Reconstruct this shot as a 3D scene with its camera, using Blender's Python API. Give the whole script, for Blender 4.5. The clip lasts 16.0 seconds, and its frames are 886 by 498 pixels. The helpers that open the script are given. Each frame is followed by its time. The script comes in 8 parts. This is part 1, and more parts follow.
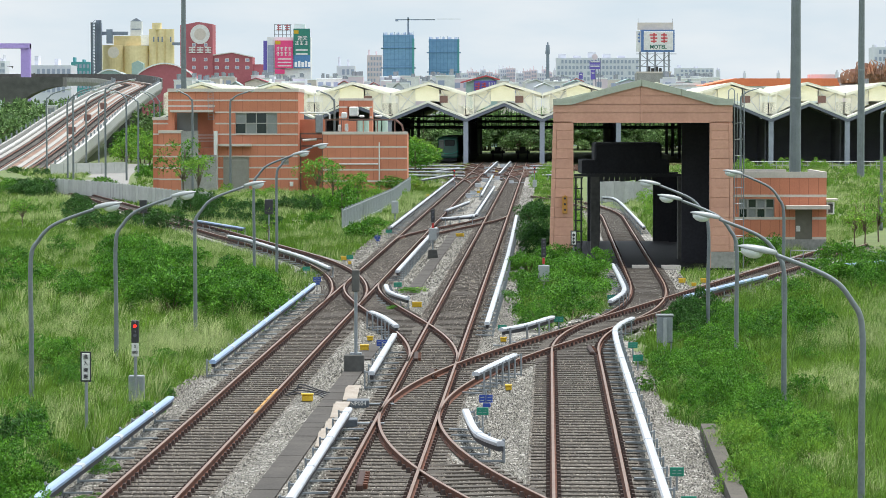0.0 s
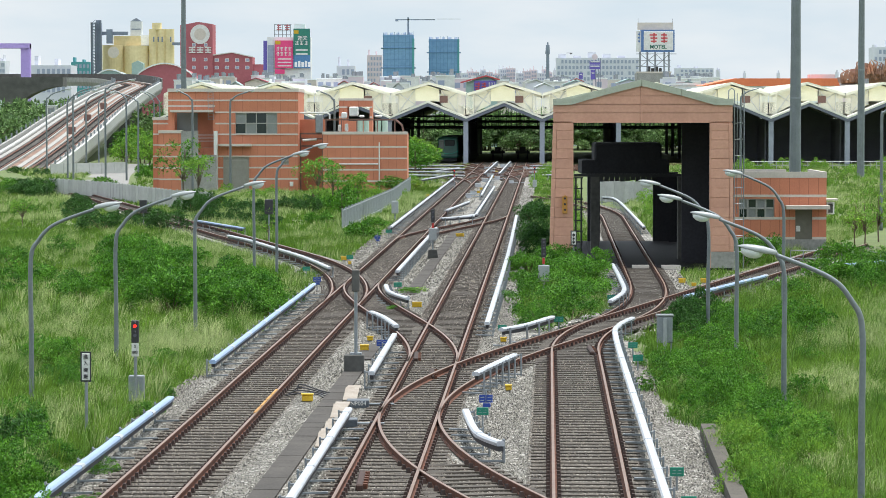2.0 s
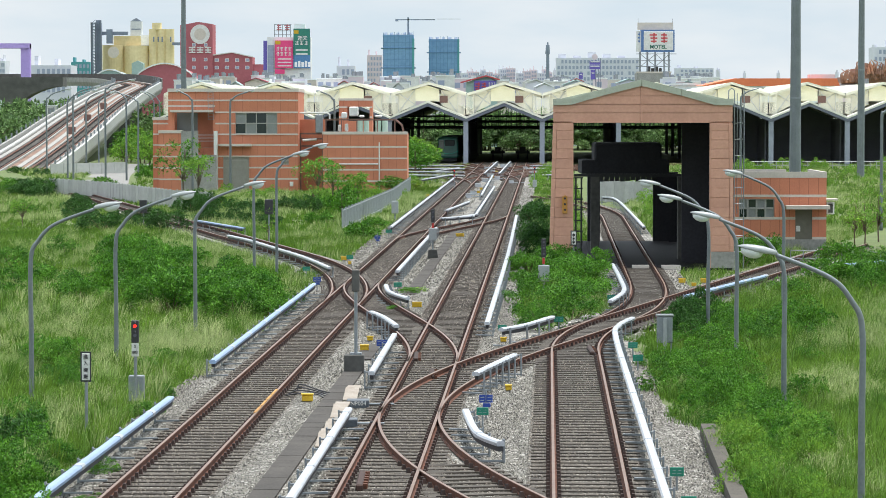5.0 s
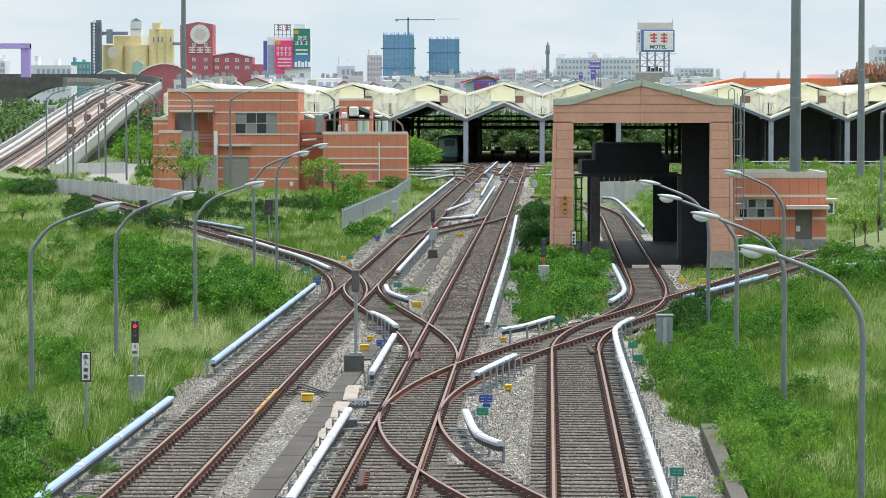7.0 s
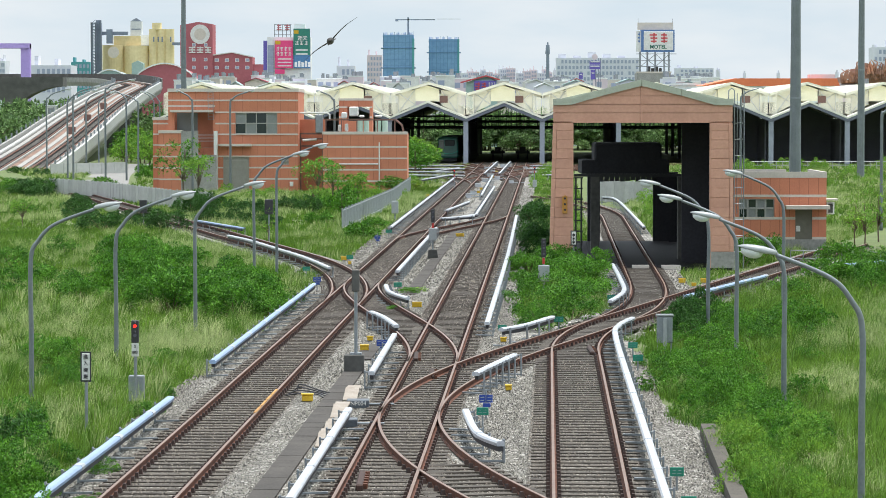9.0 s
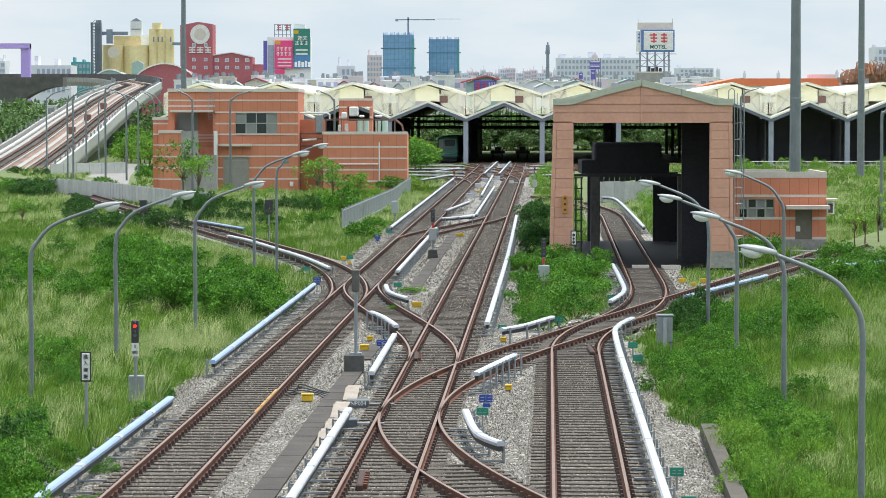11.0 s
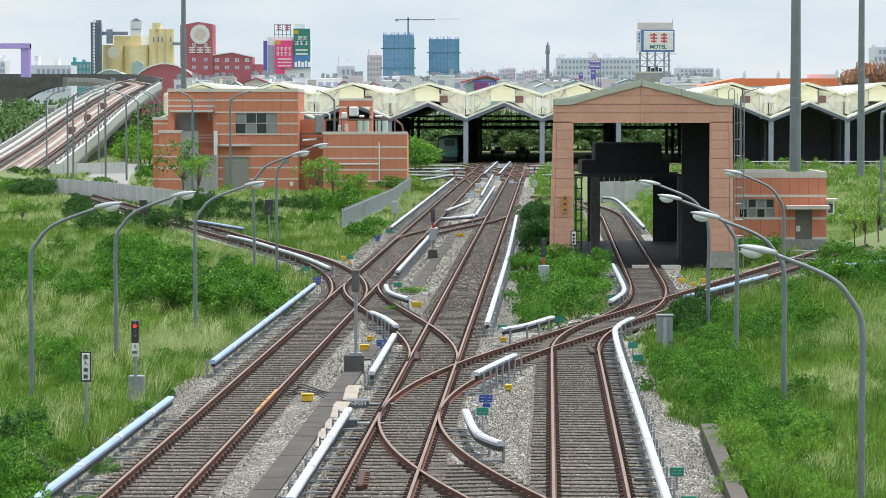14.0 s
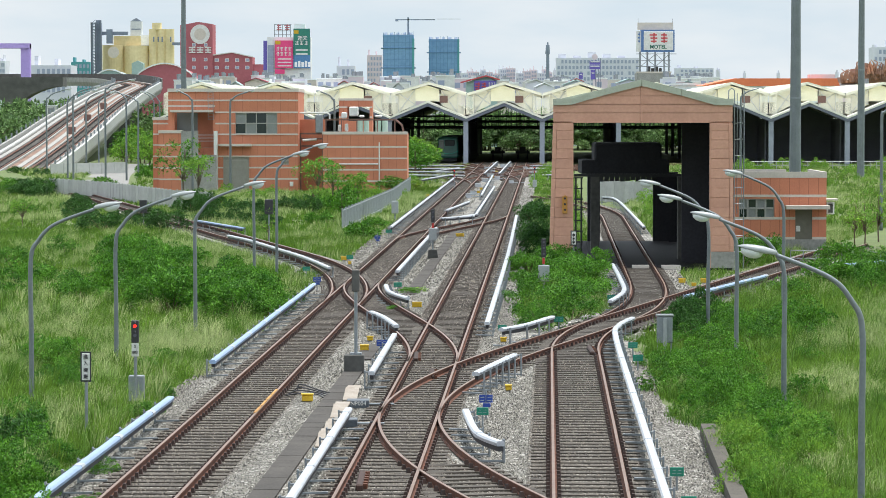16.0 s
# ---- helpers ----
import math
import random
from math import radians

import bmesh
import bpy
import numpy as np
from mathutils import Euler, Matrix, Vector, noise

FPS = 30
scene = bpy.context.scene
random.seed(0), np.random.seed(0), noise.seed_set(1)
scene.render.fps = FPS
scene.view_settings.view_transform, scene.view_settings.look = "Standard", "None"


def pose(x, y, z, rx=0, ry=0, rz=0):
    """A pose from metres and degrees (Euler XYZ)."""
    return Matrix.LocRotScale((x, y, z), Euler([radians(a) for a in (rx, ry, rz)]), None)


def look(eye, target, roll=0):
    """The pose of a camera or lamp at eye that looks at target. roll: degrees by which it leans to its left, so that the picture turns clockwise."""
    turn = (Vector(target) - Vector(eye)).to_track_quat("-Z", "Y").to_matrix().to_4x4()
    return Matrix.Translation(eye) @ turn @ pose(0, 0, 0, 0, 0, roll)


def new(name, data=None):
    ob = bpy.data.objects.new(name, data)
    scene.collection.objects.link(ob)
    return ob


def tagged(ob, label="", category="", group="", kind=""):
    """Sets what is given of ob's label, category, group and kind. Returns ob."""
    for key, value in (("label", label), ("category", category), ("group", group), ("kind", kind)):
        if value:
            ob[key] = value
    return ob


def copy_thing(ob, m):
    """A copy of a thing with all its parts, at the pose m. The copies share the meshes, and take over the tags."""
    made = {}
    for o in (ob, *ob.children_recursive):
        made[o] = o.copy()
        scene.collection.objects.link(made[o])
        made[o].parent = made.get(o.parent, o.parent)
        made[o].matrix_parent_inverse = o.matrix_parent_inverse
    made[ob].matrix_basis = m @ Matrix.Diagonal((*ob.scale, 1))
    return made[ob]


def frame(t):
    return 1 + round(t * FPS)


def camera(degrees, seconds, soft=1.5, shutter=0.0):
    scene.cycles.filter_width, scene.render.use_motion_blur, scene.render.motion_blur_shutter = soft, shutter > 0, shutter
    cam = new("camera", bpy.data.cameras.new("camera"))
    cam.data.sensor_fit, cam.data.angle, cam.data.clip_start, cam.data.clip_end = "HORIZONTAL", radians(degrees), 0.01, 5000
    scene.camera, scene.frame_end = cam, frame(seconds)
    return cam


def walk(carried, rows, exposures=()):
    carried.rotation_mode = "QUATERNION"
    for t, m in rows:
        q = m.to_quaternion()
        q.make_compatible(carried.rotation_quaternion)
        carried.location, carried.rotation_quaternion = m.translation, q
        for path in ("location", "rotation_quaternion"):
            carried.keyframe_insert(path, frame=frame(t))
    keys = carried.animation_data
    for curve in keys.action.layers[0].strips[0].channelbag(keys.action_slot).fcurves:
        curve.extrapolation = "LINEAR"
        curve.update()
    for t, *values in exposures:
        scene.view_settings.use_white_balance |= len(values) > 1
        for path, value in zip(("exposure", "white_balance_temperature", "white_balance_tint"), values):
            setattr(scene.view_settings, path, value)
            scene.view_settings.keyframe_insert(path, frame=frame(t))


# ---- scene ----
# camera: stands still on a raised platform, long lens
cam = camera(17.148, 16.0, soft=0.55)
EYE = pose(0, 0, 7.70, 87.2915, 0, 0)
walk(cam, [(0.0, EYE), (16.0, EYE)], exposures=[(0.0, 0.0), (16.0, 0.0)])

# world: bright veiled summer sky, sun nearly overhead, a little beyond the tracks and to the right
SUN = Vector((0.25, 0.14, 1.0)).normalized()
world = bpy.data.worlds.new("sky")
scene.world = world
world.use_nodes = True
wn, wl = world.node_tree.nodes, world.node_tree.links
bg = wn["Background"]
sky = wn.new("ShaderNodeTexSky")
sky.sky_type = "NISHITA"
sky.sun_disc = False
sky.sun_elevation = math.asin(SUN.z)
sky.sun_rotation = math.atan2(SUN.x, SUN.y)
sky.air_density, sky.dust_density, sky.ozone_density = 1.0, 2.0, 1.5
# bright haze low over the city, thinning upwards, with faint broken cloud
tc = wn.new("ShaderNodeTexCoord")
sep = wn.new("ShaderNodeSeparateXYZ")
haze = wn.new("ShaderNodeMapRange")
haze.interpolation_type = "SMOOTHSTEP"
haze.inputs["From Min"].default_value, haze.inputs["From Max"].default_value = 0.045, 0.13
haze.inputs["To Min"].default_value, haze.inputs["To Max"].default_value = 1.0, 0.72
mp = wn.new("ShaderNodeMapping")
mp.inputs["Scale"].default_value = (9, 9, 34)
nz = wn.new("ShaderNodeTexNoise")
nz.inputs["Scale"].default_value = 1.6
nz.inputs["Detail"].default_value = 5.0
rp = wn.new("ShaderNodeValToRGB")
rp.color_ramp.elements[0].position, rp.color_ramp.elements[0].color = 0.35, (9.4, 10.9, 12.0, 1)
rp.color_ramp.elements[1].position, rp.color_ramp.elements[1].color = 0.7, (11.5, 12.2, 12.7, 1)
mx = wn.new("ShaderNodeMix")
mx.data_type = "RGBA"
wl.new(tc.outputs["Generated"], mp.inputs["Vector"])
wl.new(tc.outputs["Generated"], sep.inputs["Vector"])
wl.new(sep.outputs["Z"], haze.inputs["Value"])
wl.new(mp.outputs["Vector"], nz.inputs["Vector"])
wl.new(nz.outputs["Fac"], rp.inputs["Fac"])
wl.new(haze.outputs["Result"], mx.inputs["Factor"])
wl.new(sky.outputs["Color"], mx.inputs["A"])
# the veil of cloud is brightest high up, towards the sun
veil = wn.new("ShaderNodeMapRange")
veil.interpolation_type = "SMOOTHSTEP"
veil.inputs["From Min"].default_value, veil.inputs["From Max"].default_value = 0.06, 0.45
veil.inputs["To Min"].default_value, veil.inputs["To Max"].default_value = 1.0, 2.35
lift = wn.new("ShaderNodeVectorMath")
lift.operation = "SCALE"
wl.new(sep.outputs["Z"], veil.inputs["Value"])
wl.new(rp.outputs["Color"], lift.inputs[0])
wl.new(veil.outputs["Result"], lift.inputs["Scale"])
wl.new(lift.outputs["Vector"], mx.inputs["B"])
wl.new(mx.outputs["Result"], bg.inputs["Color"])
bg.inputs["Strength"].default_value = 0.072
sun_data = bpy.data.lights.new("sun", "SUN")
sun_data.energy, sun_data.angle, sun_data.color = 4.3, radians(0.8), (1.0, 0.965, 0.90)
new("sun", sun_data).matrix_basis = look(SUN * 300, (0, 0, 0))


# ---- materials ----
def mat(name, col, col2=None, rough=0.7, metal=0.0, scale=4.0, fine=0.0, bump=0.0, spread=0.0, emit=0.0, stretch=None, contrast=0.5):
    """Two-tone noise at a broad and a fine scale, bump, and a change from piece to piece."""
    m = bpy.data.materials.new(name)
    m.use_nodes = True
    n, l = m.node_tree.nodes, m.node_tree.links
    b = n["Principled BSDF"]
    b.inputs["Roughness"].default_value, b.inputs["Metallic"].default_value = rough, metal
    col2 = col2 or tuple(c * 0.72 for c in col)
    g = n.new("ShaderNodeNewGeometry")
    vec = g.outputs["Position"]
    if stretch:
        ma = n.new("ShaderNodeMapping")
        ma.inputs["Scale"].default_value = stretch
        l.new(vec, ma.inputs["Vector"])
        vec = ma.outputs["Vector"]
    a = n.new("ShaderNodeTexNoise")
    a.inputs["Scale"].default_value, a.inputs["Detail"].default_value = scale, 6
    f = n.new("ShaderNodeTexNoise")
    f.inputs["Scale"].default_value, f.inputs["Detail"].default_value = fine or scale * 9, 4
    l.new(vec, a.inputs["Vector"]), l.new(vec, f.inputs["Vector"])
    mix = n.new("ShaderNodeMath")
    mix.operation = "ADD"
    l.new(a.outputs["Fac"], mix.inputs[0]), l.new(f.outputs["Fac"], mix.inputs[1])
    r = n.new("ShaderNodeMapRange")
    r.inputs["From Min"].default_value, r.inputs["From Max"].default_value = 1 - contrast * 0.6, 1 + contrast * 0.6
    l.new(mix.outputs[0], r.inputs["Value"])
    c = n.new("ShaderNodeMix")
    c.data_type = "RGBA"
    c.inputs["A"].default_value, c.inputs["B"].default_value = (*col2, 1), (*col, 1)
    l.new(r.outputs["Result"], c.inputs["Factor"])
    out = c.outputs["Result"]
    if spread:
        oi = n.new("ShaderNodeObjectInfo")
        ad = n.new("ShaderNodeMath")
        ad.operation = "ADD"
        l.new(oi.outputs["Random"], ad.inputs[0]), l.new(g.outputs["Random Per Island"], ad.inputs[1])
        fr = n.new("ShaderNodeMath")
        fr.operation = "FRACT"
        l.new(ad.outputs[0], fr.inputs[0])
        v = n.new("ShaderNodeMapRange")
        v.inputs["To Min"].default_value, v.inputs["To Max"].default_value = 1 - spread, 1 + spread
        l.new(fr.outputs[0], v.inputs["Value"])
        h = n.new("ShaderNodeHueSaturation")
        l.new(v.outputs["Result"], h.inputs["Value"]), l.new(out, h.inputs["Color"])
        out = h.outputs["Color"]
    l.new(out, b.inputs["Base Color"])
    if bump:
        bp = n.new("ShaderNodeBump")
        bp.inputs["Strength"].default_value, bp.inputs["Distance"].default_value = bump, 0.02
        l.new(f.outputs["Fac"], bp.inputs["Height"]), l.new(bp.outputs["Normal"], b.inputs["Normal"])
    if emit:
        b.inputs["Emission Color"].default_value, b.inputs["Emission Strength"].default_value = (*col, 1), emit
    return m


def ballast_mat(name, tones, size, dark=1.0):
    """Crushed stone: one tone for each cell, shade between stones painted dark, brown stains."""
    m = bpy.data.materials.new(name)
    m.use_nodes = True
    n, l = m.node_tree.nodes, m.node_tree.links
    b = n["Principled BSDF"]
    b.inputs["Roughness"].default_value = 0.9
    g = n.new("ShaderNodeNewGeometry")
    v = n.new("ShaderNodeTexVoronoi")
    v.inputs["Scale"].default_value = 1 / size
    e = n.new("ShaderNodeTexVoronoi")
    e.feature = "DISTANCE_TO_EDGE"
    e.inputs["Scale"].default_value = 1 / size
    z = n.new("ShaderNodeTexNoise")
    z.inputs["Scale"].default_value, z.inputs["Detail"].default_value = 0.6, 6
    for t in (v, e, z):
        l.new(g.outputs["Position"], t.inputs["Vector"])
    r = n.new("ShaderNodeValToRGB")
    while len(r.color_ramp.elements) < len(tones):
        r.color_ramp.elements.new(0.5)
    for i, t in enumerate(tones):
        r.color_ramp.elements[i].position = i / (len(tones) - 1)
        r.color_ramp.elements[i].color = (*t, 1)
    s = n.new("ShaderNodeSeparateColor")
    l.new(v.outputs["Color"], s.inputs["Color"]), l.new(s.outputs["Red"], r.inputs["Fac"])
    # Darkens cell edges to paint the shade between stones.
    gap_shade = n.new("ShaderNodeMapRange")
    gap_shade.inputs["From Max"].default_value, gap_shade.inputs["To Min"].default_value = 0.16, 0.25
    l.new(e.outputs["Distance"], gap_shade.inputs["Value"])
    st = n.new("ShaderNodeMapRange")
    st.inputs["From Min"].default_value, st.inputs["From Max"].default_value = 0.35, 0.7
    st.inputs["To Min"].default_value, st.inputs["To Max"].default_value = 1.1 * dark, 0.75 * dark
    l.new(z.outputs["Fac"], st.inputs["Value"])
    mu = n.new("ShaderNodeMath")
    mu.operation = "MULTIPLY"
    l.new(gap_shade.outputs["Result"], mu.inputs[0]), l.new(st.outputs["Result"], mu.inputs[1])
    h = n.new("ShaderNodeHueSaturation")
    l.new(mu.outputs[0], h.inputs["Value"]), l.new(r.outputs["Color"], h.inputs["Color"])
    l.new(h.outputs["Color"], b.inputs["Base Color"])
    bp = n.new("ShaderNodeBump")
    bp.inputs["Strength"].default_value, bp.inputs["Distance"].default_value = 0.9, 0.04
    l.new(e.outputs["Distance"], bp.inputs["Height"]), l.new(bp.outputs["Normal"], b.inputs["Normal"])
    return m


def leaf_mat(name, col, col2, spread=0.25, through_=0.35, scale=0.5, contrast=0.4):
    m = mat(name, col, col2, rough=0.55, scale=scale, spread=spread, contrast=contrast)
    n, l = m.node_tree.nodes, m.node_tree.links
    b = n["Principled BSDF"]
    b.inputs["Specular IOR Level"].default_value = 0.2
    tr = n.new("ShaderNodeBsdfTranslucent")
    src = b.inputs["Base Color"].links[0].from_socket
    l.new(src, tr.inputs["Color"])
    ms = n.new("ShaderNodeMixShader")
    ms.inputs["Fac"].default_value = through_
    out = n["Material Output"]
    l.new(b.outputs["BSDF"], ms.inputs[1]), l.new(tr.outputs["BSDF"], ms.inputs[2]), l.new(ms.outputs["Shader"], out.inputs["Surface"])
    return m


M_BALLAST = ballast_mat("ballast_stone", [(0.067, 0.063, 0.054), (0.185, 0.173, 0.153), (0.302, 0.287, 0.256), (0.554, 0.533, 0.487)], 0.085)
M_BALLAST_BED = ballast_mat("ballast_track", [(0.033, 0.027, 0.022), (0.104, 0.090, 0.075), (0.178, 0.158, 0.135), (0.385, 0.363, 0.326)], 0.075)
M_SOIL = mat("soil", (0.12, 0.17, 0.045), (0.08, 0.10, 0.035), scale=0.35, rough=0.95, bump=0.4)
M_RAIL = mat("rail_rust", (0.154, 0.053, 0.026), (0.052, 0.020, 0.012), rough=0.85, scale=3, bump=0.2)
M_HEAD = mat("rail_head_worn", (0.258, 0.170, 0.126), (0.150, 0.078, 0.051), rough=0.4, metal=0.3, scale=2)
M_CLIP = mat("rail_clip_rust", (0.045, 0.02, 0.014), (0.02, 0.011, 0.009), rough=0.8, spread=0.3)
M_SLEEPER = mat("sleeper_concrete", (0.100, 0.085, 0.070), (0.041, 0.033, 0.027), rough=0.9, scale=2.5, spread=0.2, bump=0.3)
M_COVER = mat("cover_white", (0.496, 0.520, 0.560), (0.368, 0.392, 0.432), rough=0.35, scale=3, spread=0.06)
M_COVER_BLUE = mat("cover_pale_blue", (0.288, 0.400, 0.576), (0.224, 0.320, 0.496), rough=0.35, scale=3, spread=0.06)
M_GALV = mat("galvanised_steel", (0.30, 0.33, 0.35), (0.20, 0.22, 0.24), rough=0.5, metal=0.5, scale=5)
M_POLE = mat("lamp_post_grey", (0.192, 0.216, 0.232), (0.136, 0.156, 0.168), rough=0.5, metal=0.3, scale=2)
M_LAMPHEAD = mat("lamp_head_grey", (0.346, 0.367, 0.374), (0.259, 0.281, 0.288), rough=0.45, scale=6)
M_LENS = mat("lamp_lens_clear", (0.62, 0.66, 0.66), (0.5, 0.54, 0.54), rough=0.2, scale=6)
M_CONC = mat("concrete_grey", (0.36, 0.355, 0.335), (0.22, 0.217, 0.205), rough=0.9, scale=0.7, bump=0.3)
M_CONC_DARK = mat("concrete_weathered", (0.120, 0.118, 0.110), (0.060, 0.060, 0.057), rough=0.95, scale=0.5, bump=0.3)
M_TROUGH = mat("trough_concrete", (0.078, 0.069, 0.061), (0.041, 0.036, 0.032), rough=0.95, scale=1.5, spread=0.12, bump=0.2)
M_WHITE = mat("white_paint", (0.74, 0.74, 0.72), (0.56, 0.56, 0.54), rough=0.6, scale=1.5)
M_BLACK = mat("black_steel", (0.04, 0.04, 0.046), (0.025, 0.025, 0.03), rough=0.6)
# Puts the gloom inside the sheds into the colour; also serves unlit signal lamps.
M_DARK = mat("unlit_dark_tone", (0.13, 0.13, 0.155), (0.095, 0.095, 0.115), rough=0.9, scale=0.6)
# Near-black floor colour carries the shade inside the wash plant.
M_FLOOR_SHADE = mat("shade_black_concrete", (0.022, 0.022, 0.025), (0.012, 0.012, 0.014), rough=0.6, scale=1.2, bump=0.2)
M_FLOOR_SHADE.node_tree.nodes["Principled BSDF"].inputs["Specular IOR Level"].default_value = 0.03
# Black sheet colour that also holds the shade of the wash plant's interior.
M_SHADE_BLACK = mat("shade_black_sheet", (0.035, 0.035, 0.042), (0.02, 0.02, 0.025), rough=0.9, scale=0.8)
M_GREEN = mat("sign_green", (0.01, 0.23, 0.15), (0.008, 0.17, 0.11), rough=0.5)
M_BLUE = mat("sign_blue", (0.015, 0.06, 0.32), (0.01, 0.04, 0.24), rough=0.5)
M_YELLOW = mat("yellow_box", (0.62, 0.40, 0.015), (0.48, 0.30, 0.012), rough=0.55)
M_OCHRE = mat("ochre_paint_worn", (0.55, 0.30, 0.06), (0.24, 0.11, 0.04), rough=0.7, scale=3)
M_MACHINE = mat("machine_grey", (0.10, 0.12, 0.14), (0.06, 0.07, 0.085), rough=0.55, scale=4)
M_BEIGE = mat("beige_cover_plate", (0.343, 0.304, 0.257), (0.224, 0.178, 0.139), rough=0.6, scale=5)
M_RED_ON = mat("red_lamp_lit", (1.0, 0.03, 0.02), rough=0.3, emit=1.2)
M_RED = mat("red_paint", (0.5, 0.04, 0.035), rough=0.5)
M_ORANGE = mat("orange_signal", (0.55, 0.27, 0.05), (0.42, 0.2, 0.04), rough=0.5)
M_SALMON = mat("salmon_cladding", (0.58, 0.315, 0.225), (0.49, 0.255, 0.18), rough=0.5, scale=0.8, spread=0.05)
M_EAVE = mat("pale_green_trim", (0.42, 0.45, 0.37), (0.34, 0.37, 0.30), rough=0.6, scale=1.2)
M_BAND = mat("pale_stone_band", (0.62, 0.56, 0.50), (0.50, 0.45, 0.40), rough=0.8, scale=1.5)
M_GLASS = mat("window_glass_dark", (0.02, 0.035, 0.035), (0.012, 0.02, 0.02), rough=0.08, scale=1)
M_GLASS_LIGHT = mat("window_blind_grey", (0.24, 0.26, 0.25), (0.19, 0.2, 0.2), rough=0.3, scale=1)
M_FRAME = mat("window_frame_grey", (0.36, 0.36, 0.34), rough=0.5)
M_EAVECREAM = mat("cream_white_sheet", (0.88, 0.86, 0.76), (0.76, 0.74, 0.64), rough=0.6, scale=0.9)
M_CREAM = mat("cream_panel", (0.90, 0.86, 0.65), (0.84, 0.79, 0.57), rough=0.6, scale=0.6)
M_ROOFWHITE = mat("white_corrugated_roof", (0.88, 0.88, 0.86), (0.78, 0.77, 0.74), rough=0.5, scale=0.5)
M_LATTICE = mat("pale_mesh_panel", (0.84, 0.82, 0.70), (0.74, 0.71, 0.58), rough=0.7, scale=1.2)
M_FASCIA = mat("slate_fascia", (0.15, 0.165, 0.21), (0.11, 0.12, 0.16), rough=0.6, scale=1)
M_SHEDPOST = mat("shed_post_grey_blue", (0.33, 0.36, 0.43), (0.25, 0.27, 0.33), rough=0.7, scale=1)
M_SHUTTER = mat("roller_shutter", (0.36, 0.35, 0.31), (0.28, 0.27, 0.24), rough=0.5, scale=2)
M_DOOR = mat("olive_grey_door", (0.16, 0.15, 0.12), rough=0.6)
M_RUSTPIPE = mat("brown_pipe", (0.20, 0.11, 0.09), rough=0.6)
M_MINT = mat("mint_tank", (0.50, 0.66, 0.57), (0.42, 0.56, 0.48), rough=0.5)
M_TILE = mat("brick_red_tile", (0.614, 0.230, 0.133), (0.471, 0.164, 0.095), rough=0.75, scale=0.9, fine=14, spread=0.06, contrast=0.7)
M_BARK = mat("bark", (0.16, 0.12, 0.085), (0.09, 0.07, 0.05), rough=0.9, scale=6, bump=0.4)
M_TWIG = mat("twig_green_brown", (0.12, 0.11, 0.05), rough=0.9)
M_GRASS = leaf_mat("tall_grass", (0.142, 0.248, 0.030), (0.060, 0.145, 0.018), spread=0.55, scale=0.22, through_=0.38)
M_STRAW = leaf_mat("straw_grass", (0.42, 0.46, 0.22), (0.20, 0.31, 0.085), spread=0.45, scale=0.3, through_=0.38)
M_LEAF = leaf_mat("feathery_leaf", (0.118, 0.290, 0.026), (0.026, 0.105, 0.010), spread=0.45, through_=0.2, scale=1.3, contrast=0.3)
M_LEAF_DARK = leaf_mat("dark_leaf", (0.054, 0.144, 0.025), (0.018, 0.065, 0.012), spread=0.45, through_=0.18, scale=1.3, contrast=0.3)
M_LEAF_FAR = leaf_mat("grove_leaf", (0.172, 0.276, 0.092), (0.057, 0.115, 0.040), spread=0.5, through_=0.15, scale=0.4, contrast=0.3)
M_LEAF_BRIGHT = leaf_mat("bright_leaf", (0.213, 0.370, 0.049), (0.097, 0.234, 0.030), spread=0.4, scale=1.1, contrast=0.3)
M_JOINT = mat("tile_joint", (0.36, 0.125, 0.075), rough=0.9)
M_FENCE = mat("fence_grey", (0.44, 0.45, 0.43), (0.34, 0.35, 0.34), rough=0.7, scale=1.5, spread=0.1)
M_STONE = mat("loose_stone", (0.190, 0.181, 0.158), (0.038, 0.036, 0.030), rough=0.9, scale=9, spread=0.92)
M_STONE_DARK = mat("stained_stone", (0.190, 0.169, 0.141), (0.038, 0.030, 0.024), rough=0.9, scale=9, spread=0.92)
M_ASPHALT = mat("asphalt_pale", (0.25, 0.24, 0.225), (0.19, 0.185, 0.175), rough=0.95, scale=0.5)


# ---- places by bearing ----
def aside(u, y):
    """Metres to the side at depth y, from a bearing counted across the view."""
    return (u - 784) * y / 5200


def rise(v, y):
    """Height in metres at depth y, from a bearing counted downwards."""
    return 7.7 + (195 - v) * y / 5200


# ---- mesh helpers ----
def part(name, bm, material, parent=None, label="", smooth=False):
    """Link a bmesh as one mesh object, under a thing or part if one is given."""
    me = bpy.data.meshes.new(name)
    bm.normal_update()
    bm.to_mesh(me)
    bm.free()
    return link(name, me, material, parent, label, smooth)


def link(name, me, material=None, parent=None, label="", smooth=False):
    if material and not me.materials:
        me.materials.append(material)
    if smooth:
        me.polygons.foreach_set("use_smooth", [True] * len(me.polygons))
    ob = new(name, me)
    if parent:
        ob.parent = parent
    if label:
        ob["label"] = label
    return ob


def thing(name, x, y, z, label, category, group="", kind="", rz=0.0):
    e = new(name)
    e.matrix_basis = pose(x, y, z, 0, 0, rz)
    e.empty_display_size = 0.2
    return tagged(e, label, category, group, kind)


